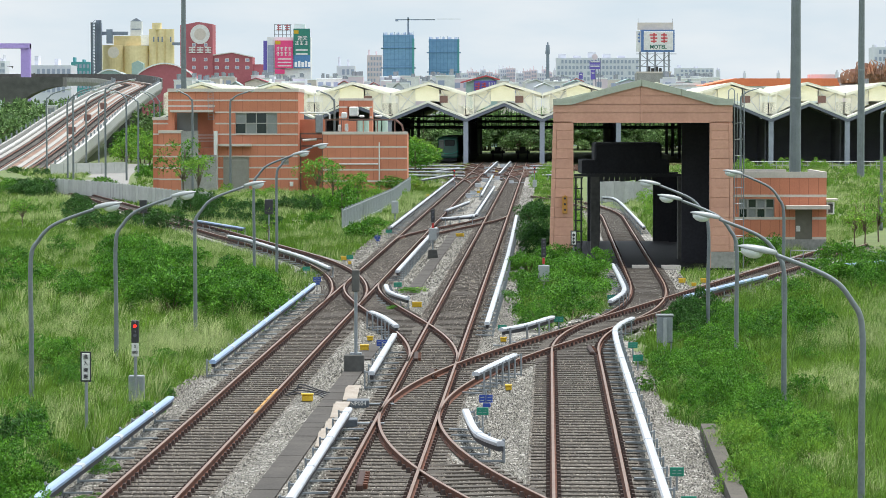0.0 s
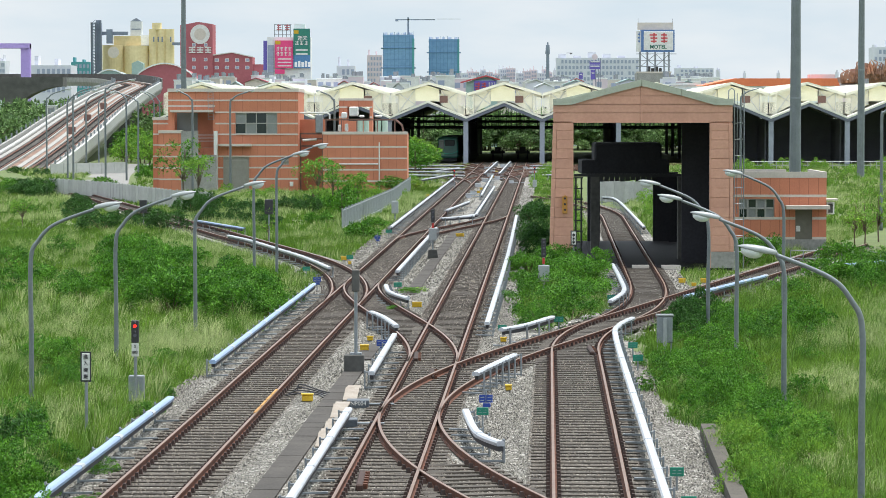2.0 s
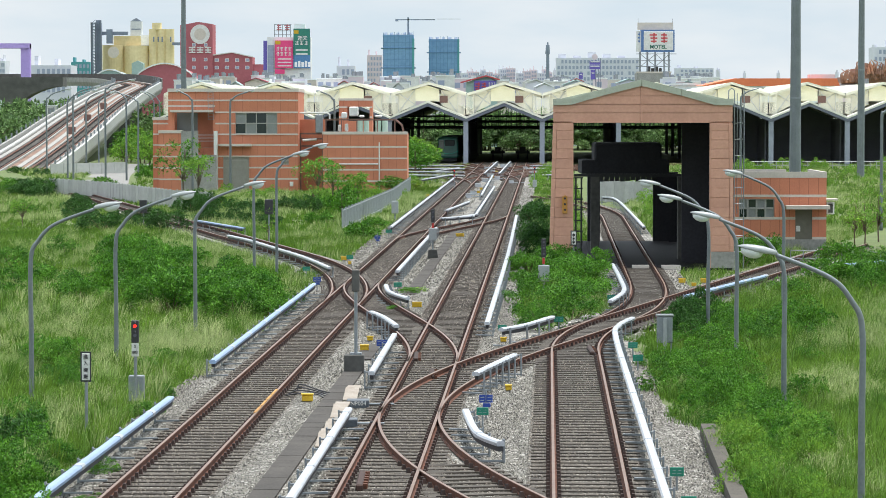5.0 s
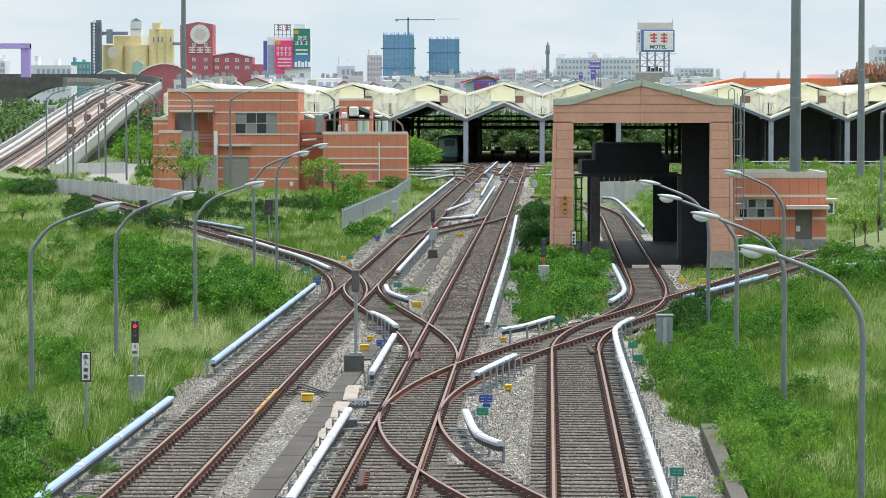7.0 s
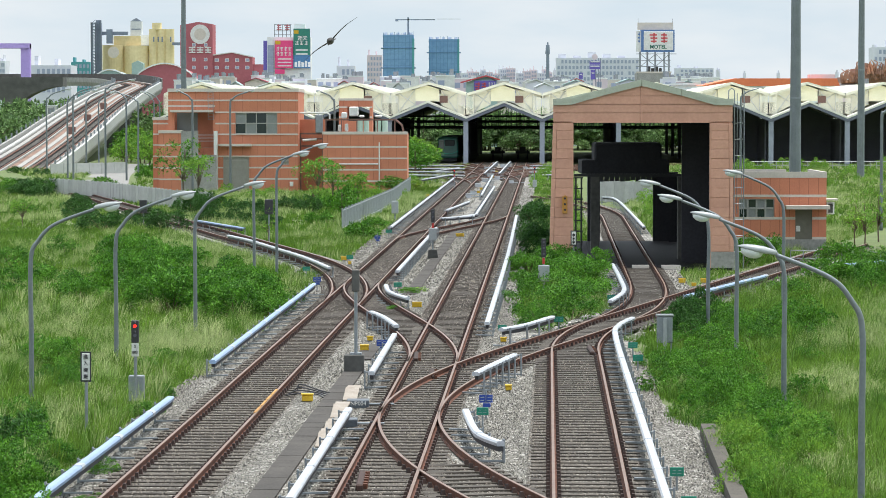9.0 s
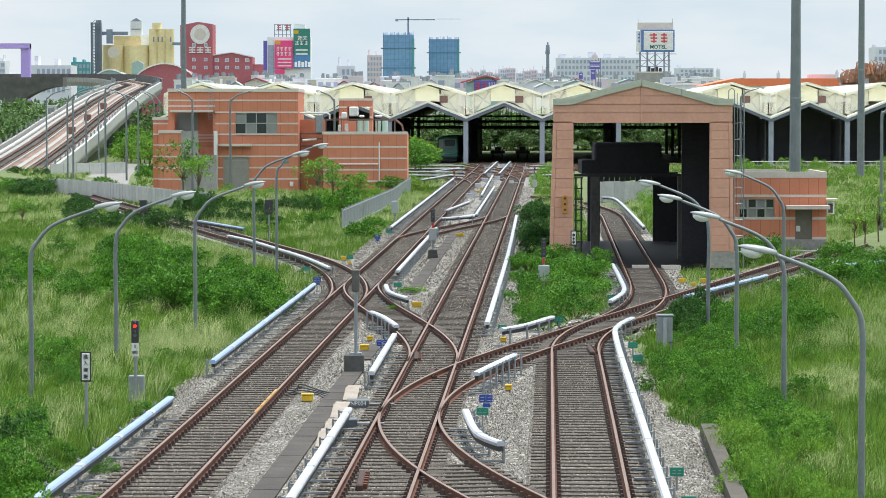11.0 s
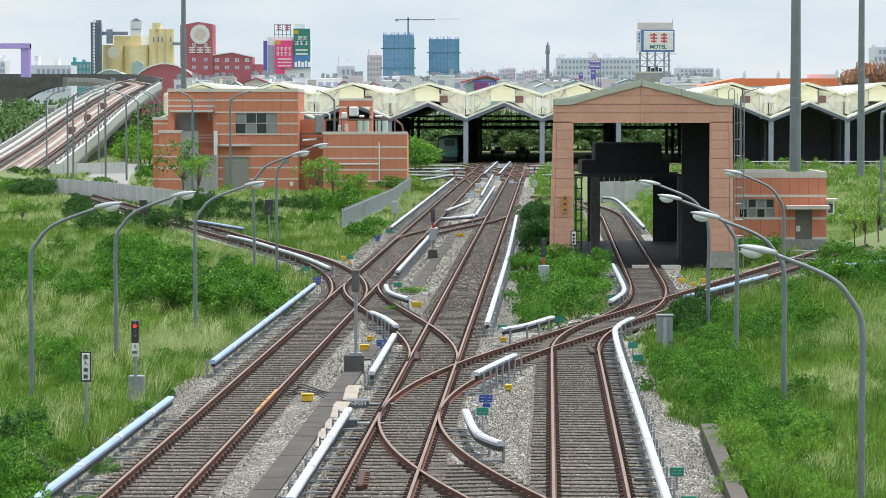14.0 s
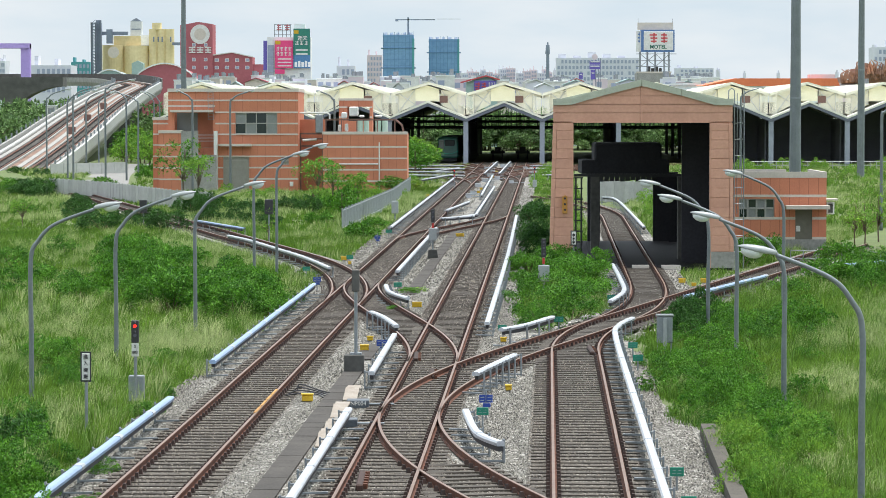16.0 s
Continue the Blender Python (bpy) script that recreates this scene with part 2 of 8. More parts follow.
def box(bm, x0, x1, y0, y1, z0, z1, bevel=0.0):
    vs = [bm.verts.new(p) for p in ((x0, y0, z0), (x1, y0, z0), (x1, y1, z0), (x0, y1, z0), (x0, y0, z1), (x1, y0, z1), (x1, y1, z1), (x0, y1, z1))]
    fs = [bm.faces.new([vs[i] for i in f]) for f in ((3, 2, 1, 0), (4, 5, 6, 7), (0, 1, 5, 4), (1, 2, 6, 5), (2, 3, 7, 6), (3, 0, 4, 7))]
    if bevel:
        bmesh.ops.bevel(bm, geom=list({e for f in fs for e in f.edges}), offset=bevel, segments=1, affect="EDGES")
    return bm


def boxed(*a, **k):
    return box(bmesh.new(), *a, **k)


def prism(bm, poly, y0, y1):
    """A polygon in x, z drawn out along y."""
    a = [bm.verts.new((x, y0, z)) for x, z in poly]
    b = [bm.verts.new((x, y1, z)) for x, z in poly]
    bm.faces.new(a), bm.faces.new(list(reversed(b)))
    for i in range(len(a)):
        j = (i + 1) % len(a)
        bm.faces.new((a[j], a[i], b[i], b[j]))
    bmesh.ops.recalc_face_normals(bm, faces=bm.faces[:])
    return bm


def sweep(bm, pts, profile, closed=True, up=None):
    """Carry a profile (side, up) along points, upright."""
    pts = [Vector(p) for p in pts]
    rings = []
    for i, p in enumerate(pts):
        t = (pts[min(i + 1, len(pts) - 1)] - pts[max(i - 1, 0)]).normalized()
        s = t.cross(Vector(up or (0, 0, 1)))
        s = s.normalized() if s.length > 1e-4 else Vector((1, 0, 0))
        u = s.cross(t)
        rings.append([bm.verts.new(p + s * a + u * b) for a, b in profile])
    n = len(profile)
    for r, q in zip(rings, rings[1:]):
        for i in range(n if closed else n - 1):
            j = (i + 1) % n
            bm.faces.new((r[i], q[i], q[j], r[j]))
    if closed:
        bm.faces.new(rings[0]), bm.faces.new(list(reversed(rings[-1])))
    bmesh.ops.recalc_face_normals(bm, faces=bm.faces[:])
    return bm


def tube(bm, pts, r0, r1=None, sides=8, up=None):
    r1 = r0 if r1 is None else r1
    pts = [Vector(p) for p in pts]
    rings = []
    for i, p in enumerate(pts):
        t = (pts[min(i + 1, len(pts) - 1)] - pts[max(i - 1, 0)]).normalized()
        s = t.cross(Vector((0, 1, 0)) if abs(t.y) < 0.9 else Vector((0, 0, 1))).normalized()
        u = s.cross(t)
        r = r0 + (r1 - r0) * i / (len(pts) - 1)
        rings.append([bm.verts.new(p + (s * math.cos(a) + u * math.sin(a)) * r) for a in [math.tau * k / sides for k in range(sides)]])
    for r, q in zip(rings, rings[1:]):
        for i in range(sides):
            j = (i + 1) % sides
            bm.faces.new((r[i], r[j], q[j], q[i]))
    bm.faces.new(list(reversed(rings[0]))), bm.faces.new(rings[-1])
    bmesh.ops.recalc_face_normals(bm, faces=bm.faces[:])
    return bm


def tubed(*a, **k):
    return tube(bmesh.new(), *a, **k)


def spline(pts, n=10):
    """A smooth line through a few points."""
    pts = [Vector(p) for p in pts]
    out = []
    for i in range(len(pts) - 1):
        p0, p1, p2, p3 = pts[max(i - 1, 0)], pts[i], pts[i + 1], pts[min(i + 2, len(pts) - 1)]
        for k in range(n):
            t = k / n
            out.append(0.5 * ((2 * p1) + (p2 - p0) * t + (2 * p0 - 5 * p1 + 4 * p2 - p3) * t * t + (3 * p1 - p0 - 3 * p2 + p3) * t ** 3))
    return out + [pts[-1]]


def stones(name, xy, z, size, material, parent=None):
    """Many small angular stones, five corners each, as one mesh."""
    r = np.random.RandomState(len(xy))
    n = len(xy)
    a = r.uniform(0, math.tau, n)[:, None] + np.arange(4)[None, :] * math.tau / 4 + r.uniform(-0.5, 0.5, (n, 4))
    rad = (size * r.uniform(0.45, 0.85, n))[:, None] * r.uniform(0.75, 1.25, (n, 4))
    v = np.zeros((n, 5, 3), dtype=np.float32)
    v[:, :4, 0] = xy[:, 0:1] + np.cos(a) * rad
    v[:, :4, 1] = xy[:, 1:2] + np.sin(a) * rad
    v[:, :4, 2] = (z - 0.02)[:, None] + r.uniform(0, 0.3, (n, 4)) * size
    v[:, 4, :2] = xy + r.uniform(-0.25, 0.25, (n, 2)) * size
    v[:, 4, 2] = z + size * r.uniform(0.45, 0.85, n)
    f = (np.arange(n)[:, None, None] * 5 + np.array([[0, 1, 4], [1, 2, 4], [2, 3, 4], [3, 0, 4]])[None]).reshape(-1).astype(np.int32)
    me = bpy.data.meshes.new(name)
    me.vertices.add(n * 5)
    me.vertices.foreach_set("co", v.ravel())
    me.loops.add(len(f))
    me.loops.foreach_set("vertex_index", f)
    me.polygons.add(n * 4)
    me.polygons.foreach_set("loop_start", np.arange(0, len(f), 3, dtype=np.int32))
    me.polygons.foreach_set("loop_total", np.full(n * 4, 3, dtype=np.int32))
    me.update()
    return link(name, me, material, parent)


def quads(name, verts, material, parent=None, label="", nper=4):
    """One mesh from many separate polygons of nper corners each."""
    verts = np.asarray(verts, dtype=np.float32).reshape(-1, 3)
    me = bpy.data.meshes.new(name)
    k = len(verts) // nper
    me.vertices.add(len(verts))
    me.vertices.foreach_set("co", verts.ravel())
    me.loops.add(len(verts))
    me.loops.foreach_set("vertex_index", np.arange(len(verts), dtype=np.int32))
    me.polygons.add(k)
    me.polygons.foreach_set("loop_start", np.arange(0, len(verts), nper, dtype=np.int32))
    me.polygons.foreach_set("loop_total", np.full(k, nper, dtype=np.int32))
    me.update()
    me.validate()
    return link(name, me, material, parent, label)




# ---- ground and tracks; heights from the rail heads ----
BED = -0.20
FIELD = -0.32


def line_a(y):
    return 0.0337 * y - 8.03


def line_b(y):
    return 0.0346 * y - 3.45


def line_c(y):
    return 0.0358 * y + 0.873


def line_w(y):
    return 0.0389 * y + 4.03


def line_v(y):
    return line_w(250) - 2.6 - 0.16 * (y - 250)


def line_d(y):
    return 0.2824 * y - 24.2


def line_e(y):
    return 1.3 - 0.235 * (y - 58)


def line_f(y):
    return -9.71 - 0.224 * (y - 166)


def run(f, y0, y1, step=3.0):
    n = max(2, int(abs(y1 - y0) / step) + 1)
    return [Vector((f(y0 + (y1 - y0) * i / (n - 1)), y0 + (y1 - y0) * i / (n - 1), 0)) for i in range(n)]


def blend(f, y0, g, y1, n=24):
    """A curve that leaves one line and runs into another, tangent to both."""
    a, b = Vector((f(y0), y0, 0)), Vector((g(y1), y1, 0))
    ta, tb = Vector((f(y0 + 1) - f(y0), 1, 0)) * (y1 - y0), Vector((g(y1 + 1) - g(y1), 1, 0)) * (y1 - y0)
    out = []
    for i in range(n + 1):
        t = i / n
        out.append(a * (2 * t ** 3 - 3 * t * t + 1) + ta * (t ** 3 - 2 * t * t + t) + b * (3 * t * t - 2 * t ** 3) + tb * (t ** 3 - t * t))
    return out


def offset(pts, d):
    out = []
    for i, p in enumerate(pts):
        t = (pts[min(i + 1, len(pts) - 1)] - pts[max(i - 1, 0)]).normalized()
        out.append(p + Vector((t.y, -t.x, 0)) * d)
    return out


RAIL_WEB = [(-0.075, -0.172), (0.075, -0.172), (0.075, -0.155), (0.015, -0.14), (0.015, -0.04), (0.036, -0.03), (0.036, -0.002), (-0.036, -0.002), (-0.036, -0.03), (-0.015, -0.04), (-0.015, -0.14), (-0.075, -0.155)]
RAIL_TOP = [(-0.034, -0.003), (0.034, -0.003), (0.030, 0.004), (-0.030, 0.004)]


def station(pts, step, start=0.0):
    """Points and directions at even steps along a line."""
    out, left = [], start
    for p, q in zip(pts, pts[1:]):
        d = (q - p).length
        while left <= d:
            out.append((p + (q - p) * (left / d), (q - p).normalized()))
            left += step
        left -= d
    return out


bm_sl = boxed(-1.25, 1.25, -0.13, 0.13, -0.36, -0.158)
SLEEPER = bpy.data.meshes.new("sleeper")
bm_sl.to_mesh(SLEEPER)
bm_sl.free()
SLEEPER.materials.append(M_SLEEPER)


def track(label, pts, singles=0, step=0.62, sleepers=True, clips=True, half=1.25, skip=0.0, lead=(0.0, 0.0)):
    """Two rails on sleepers with their clips."""
    t = thing("railway_track", pts[0].x, pts[0].y, 0, label, "railway track", "tracks of the yard", "structure")
    o = Vector((pts[0].x, pts[0].y, 0))
    for side, cut in ((-0.75, lead[0]), (0.75, lead[1])):
        r = [p - o for p in offset(pts, side)]
        k = int(cut)
        if k:
            r = r[k:]
        rail = part("rail", sweep(bmesh.new(), r, RAIL_WEB), M_RAIL, t, "rusty red-brown steel rail")
        part("rail_head", sweep(bmesh.new(), r, RAIL_TOP), M_HEAD, rail, "worn paler running surface")
    st = station(pts, step, skip)
    if sleepers:
        rest = bmesh.new()
        for i, (p, d) in enumerate(st):
            ang = math.atan2(-d.x, d.y)
            if i < singles:
                s = link("sleeper", SLEEPER, None, t)
                s.matrix_basis = Matrix.Translation(p - o) @ Matrix.Rotation(ang + random.uniform(-0.01, 0.01), 4, "Z")
            else:
                c, s_ = math.cos(ang), math.sin(ang)
                vs = [rest.verts.new((p.x - o.x + c * x - s_ * y, p.y - o.y + s_ * x + c * y, z)) for x, y, z in ((-half, -0.13, -0.3), (half, -0.13, -0.3), (half, 0.13, -0.3), (-half, 0.13, -0.3), (-half, -0.13, -0.165), (half, -0.13, -0.165), (half, 0.13, -0.165), (-half, 0.13, -0.165))]
                for f in ((4, 5, 6, 7), (0, 1, 5, 4), (1, 2, 6, 5), (2, 3, 7, 6), (3, 0, 4, 7)):
                    rest.faces.new([vs[q] for q in f])
        if len(rest.verts):
            tagged(part("sleeper_row", rest, M_SLEEPER, t), kind="stuff")
        else:
            rest.free()
    if clips:
        v = []
        for p, d in st:
            n = Vector((d.y, -d.x, 0))
            for side in (-0.75, 0.75):
                for e in (-0.115, 0.115):
                    q = p - o + n * (side + e)
                    a, b = d * 0.075, n * 0.05
                    lo, hi = Vector((0, 0, -0.165)), Vector((0, 0, -0.055))
                    c = [q - a - b, q + a - b, q + a + b, q - a + b]
                    ci = [q - a * 0.6 - b * 0.6, q + a * 0.6 - b * 0.6, q + a * 0.6 + b * 0.6, q - a * 0.6 + b * 0.6]
                    v += [ci[0] + hi, ci[1] + hi, ci[2] + hi, ci[3] + hi]
                    for i in range(4):
                        j = (i + 1) % 4
                        v += [c[i] + lo, c[j] + lo, ci[j] + hi, ci[i] + hi]
        tagged(quads("rail_clips", [tuple(x) for x in v], M_CLIP, t), kind="stuff")
    return t


def strip(name, pts, w0, w1, z, material, label, category, cells=1):
    """A raised bed along a line, with sloping shoulders."""
    bm = bmesh.new()
    sweep(bm, [Vector((p.x, p.y, z)) for p in pts], [(-w0 - 0.5, -0.5), (w1 + 0.5, -0.5), (w1, 0.0), (-w0, 0.0)])
    return tagged(part(name, bm, material), label, category, kind="structure")


# ground, one sheet to the horizon, gently uneven
bm = bmesh.new()
gx = [-4800, -1500, -500, -200] + [-100 + 4 * k for k in range(51)] + [200, 500, 1500, 4800]
gy = [-400, -150, -60, 0] + [30 + 5 * k for k in range(85)] + [500, 700, 1100, 2000, 3300, 4900]
grid = [[bm.verts.new((x, y, FIELD + (0.10 * noise.noise((x * 0.15, y * 0.06, 3)) if abs(x) < 99 and 30 < y < 450 else 0))) for x in gx] for y in gy]
for p, q in zip(grid, grid[1:]):
    for i in range(len(gx) - 1):
        bm.faces.new((p[i], p[i + 1], q[i + 1], q[i]))
tagged(part("ground", bm, M_SOIL, smooth=True), "dark soil of the overgrown depot grounds", "ground", kind="structure")

# ballast: broad bed under the main lines, spurs under the branches
bm = bmesh.new()
rows_ = []
for y in range(-20, 450, 4):
    x0, x1 = line_a(y) - 2.1, (line_c(y) + (2.75 if y < 78 else 2.1) if y < 96 else line_b(y) + 2.2)
    if 96 <= y < 112:
        x1 = line_c(96) + 2.1 + (line_b(112) + 2.2 - line_c(96) - 2.1) * (y - 96) / 16
    if y > 300:
        x0, x1 = x0 - 0.05 * (y - 300), x1 + 0.038 * (y - 300)
    wob = 0.25 * noise.noise((y * 0.31, 1, 1))
    n = 24
    rows_.append([bm.verts.new((x0 - 0.5 + wob + (x1 - x0 + 1.0) * i / n, y, FIELD - 0.15 if i in (0, n) else BED + 0.03 * noise.noise((i * 0.9, y * 0.5, 5)))) for i in range(n + 1)])
for a, b in zip(rows_, rows_[1:]):
    for i in range(len(a) - 1):
        bm.faces.new((a[i], a[i + 1], b[i + 1], b[i]))
tagged(part("ballast_bed", bm, M_BALLAST, smooth=True), "pale grey crushed stone ballast between the tracks", "ballast", kind="structure")

PATH_D = blend(line_b, 74.926, line_d, 97.275) + run(line_d, 97.993, 170)
PATH_G = blend(line_b, 89.815, line_a, 132.515, 30)
PATH_F = blend(line_a, 117.664, line_f, 159.515) + run(line_f, 160.799, 330)
PATH_E = list(reversed(run(line_e, 40, 59))) 
PATH_E = blend(line_b, 75.783, line_e, 59.5) + PATH_E
PATH_C = run(line_c, 40, 92.960) + blend(line_c, 93.616, line_d, 108.981)
PATH_W = blend(line_d, 105.240, line_w, 134.752) + run(line_w, 135.668, 207.561) + blend(line_w, 209.738, line_v, 265.395)
PATH_H = blend(line_a, 174.874, line_b, 216.553)
for nm, pts, w in (("d", PATH_D, 1.6), ("f", PATH_F, 1.6), ("w", PATH_W, 1.9), ("c", PATH_C, 1.7)):
    strip("ballast_spur", pts, w, w, BED - 0.012 + 0.004 * len(nm), M_BALLAST, "grey ballast under a branch track", "ballast")
for pts in (run(line_a, 40, 300), run(line_b, 40, 300), run(line_c, 40, 92.960)):
    strip("ballast_core", pts, 1.32, 1.32, BED + 0.014, M_BALLAST_BED, "brown-stained ballast between the sleepers", "ballast")

track("main railway track with rust-red rails on concrete sleepers", run(line_a, 44, 440), singles=290)
track("main railway track with rust-red rails crossed by turnouts", run(line_b, 44, 440), singles=290)
track("siding with rust-red rails on grey concrete sleepers", PATH_C, singles=110)
track("curved turnout track towards the wash plant", PATH_D, singles=120, skip=13)
track("crossover track joining the two main lines", PATH_G, singles=70, skip=9)
track("branch track curving off into the grass field", PATH_F, singles=120, skip=4)
track("turnout track leaving the main line by the switch motors", PATH_E, singles=50, skip=11)
track("track running through the train wash plant", PATH_W, singles=100, skip=8)
track("far crossover track between the two main lines", PATH_H, singles=60, skip=6)

# loose stones that stand out of the bed: between the tracks, then between the sleepers
rb = np.random.RandomState(3)
for y0, y1, dens, size in ((50, 84, 150, 0.047), (84, 125, 85, 0.058), (125, 200, 20, 0.1), (200, 300, 7, 0.1)):
    n = int(16 * (y1 - y0) * dens)
    y = rb.uniform(y0, y1, n)
    x = line_a(y) - 2.4 + rb.uniform(0, 16, n)
    edge = np.where(y < 96, line_c(y) + np.where(y < 78, 2.7, 2.2), line_b(y) + 2.3)
    keep = x < edge
    core = np.zeros(n, dtype=bool)
    rail = np.zeros(n, dtype=bool)
    over = np.zeros(n, dtype=bool)
    for f, start in ((line_a, 44), (line_b, 44), (line_c, 40)):
        d = np.abs(x - f(y))
        hit = d < 1.3
        if f is line_c:
            hit &= y < 92
        core |= hit
        rail |= hit & (np.abs(d - 0.75) < 0.16)
        ph = ((y - start) / 0.6196) % 1.0
        on = hit & ((ph < 0.25) | (ph > 0.75))
        over |= on
        keep &= ~(on & (rb.uniform(0, 1, n) > 0.5))
    for pts in (PATH_D, PATH_E, PATH_G, PATH_F):
        q = np.array([(p.x, p.y) for p in pts])
        o = np.argsort(q[:, 1])
        d = np.abs(x - np.interp(y, q[o, 1], q[o, 0], left=-99, right=99))
        rail |= np.abs(d - 0.75) < 0.2
        core |= d < 1.0
    keep &= ~rail & ~((np.abs(x - (line_b(y) - 2.3)) < 0.32) & ~((y > 98) & (y < 126)))
    xy = np.stack([x, y], 1)
    tagged(stones("ballast_stones", xy[keep & ~core], np.full((keep & ~core).sum(), BED), size, M_STONE), "loose pale grey ballast stones", "ballast", kind="stuff")
    tagged(stones("ballast_stones", xy[keep & core], np.where(over, -0.158, BED + 0.01)[keep & core], size * 0.8, M_STONE_DARK), "brown-stained ballast stones between the sleepers", "ballast", kind="stuff")
for pts, w in ((PATH_W[8:], 1.9), (PATH_D[18:60], 1.6), (PATH_F[16:50], 1.6)):
    st = station(pts, 0.02)
    c = np.array([(p.x, p.y) for p, d in st])
    nrm = np.array([(d.y, -d.x) for p, d in st])
    off = rb.uniform(-w, w, len(st))
    ok = (np.abs(np.abs(off) - 0.75) > 0.16) & ~((c[:, 1] > 144) & (c[:, 1] < 187))
    q = (c + nrm * off[:, None])[ok]
    tagged(stones("ballast_stones", q, np.full(len(q), BED + 0.0), 0.085, M_STONE), "loose grey ballast stones of a branch track", "ballast", kind="stuff")


# ---- buildings of the depot ----
def holed(bm, x0, x1, z0, z1, y0, y1, holes):
    """A wall of boxes that leaves the holes (x0, x1, z0, z1) open."""
    xs = sorted({x0, x1, *[h[0] for h in holes], *[h[1] for h in holes]})
    for a, b in zip(xs, xs[1:]):
        m = (a + b) / 2
        cuts = sorted([(h[2], h[3]) for h in holes if h[0] < m < h[1]])
        z = z0
        for c, d in cuts:
            if c > z:
                box(bm, a, b, y0, y1, z, c)
            z = d
        if z < z1:
            box(bm, a, b, y0, y1, z, z1)
    bmesh.ops.remove_doubles(bm, verts=bm.verts[:], dist=0.0005)
    return bm


def tile_wall(name, parent, x0, x1, z0, z1, y0, y1, holes=(), bands=(), joints=0.75):
    """Red tiled wall with pale stone bands and thin upright joints."""
    w = part(name, holed(bmesh.new(), x0, x1, z0, z1, y0, y1, list(holes)), M_TILE, parent, "wall of brick-red tiles")
    for z in bands:
        spans = [(x0, x1)]
        for h in holes:
            if h[2] < z < h[3]:
                spans = [s for a, b in spans for s in ((a, min(b, h[0])), (max(a, h[1]), b)) if s[1] - s[0] > 0.05]
        for a, b in spans:
            part("stone_band", boxed(a, b, y0 - 0.03, y0 + 0.02, z - 0.075, z + 0.075), M_BAND, w, "pale stone band")
    x = x0 + joints * 0.6
    while x < x1 - 0.2:
        cuts = sorted((h[2] - 0.05, h[3] + 0.05) for h in holes if h[0] - 0.05 < x < h[1] + 0.05)
        z = z0
        for c, d in cuts + [(z1, z1)]:
            if c - z > 0.3:
                part("joint", boxed(x - 0.012, x + 0.012, y0 - 0.006, y0 + 0.01, z, c), M_JOINT, w)
            z = d
        x += joints
    return w


def window(parent, x0, x1, z0, z1, y, cols, rows, light=()):
    w = part("window", bmesh_frame(x0, x1, z0, z1, y, cols, rows), M_FRAME, parent, "grey metal window frame")
    for i in range(cols):
        for j in range(rows):
            a, b = x0 + (x1 - x0) * i / cols, x0 + (x1 - x0) * (i + 1) / cols
            c, d = z0 + (z1 - z0) * j / rows, z0 + (z1 - z0) * (j + 1) / rows
            part("pane", boxed(a + 0.03, b - 0.03, y + 0.12, y + 0.14, c + 0.03, d - 0.03), M_GLASS_LIGHT if (i, j) in light else M_GLASS, w)
    return w


def bmesh_frame(x0, x1, z0, z1, y, cols, rows, t=0.05):
    bm = bmesh.new()
    for i in range(cols + 1):
        x = x0 + (x1 - x0) * i / cols
        box(bm, max(x0, x - t), min(x1, x + t), y + 0.06, y + 0.16, z0, z1)
    for j in range(rows + 1):
        z = z0 + (z1 - z0) * j / rows
        box(bm, x0, x1, y + 0.055, y + 0.155, max(z0, z - t), min(z1, z + t))
    return bm


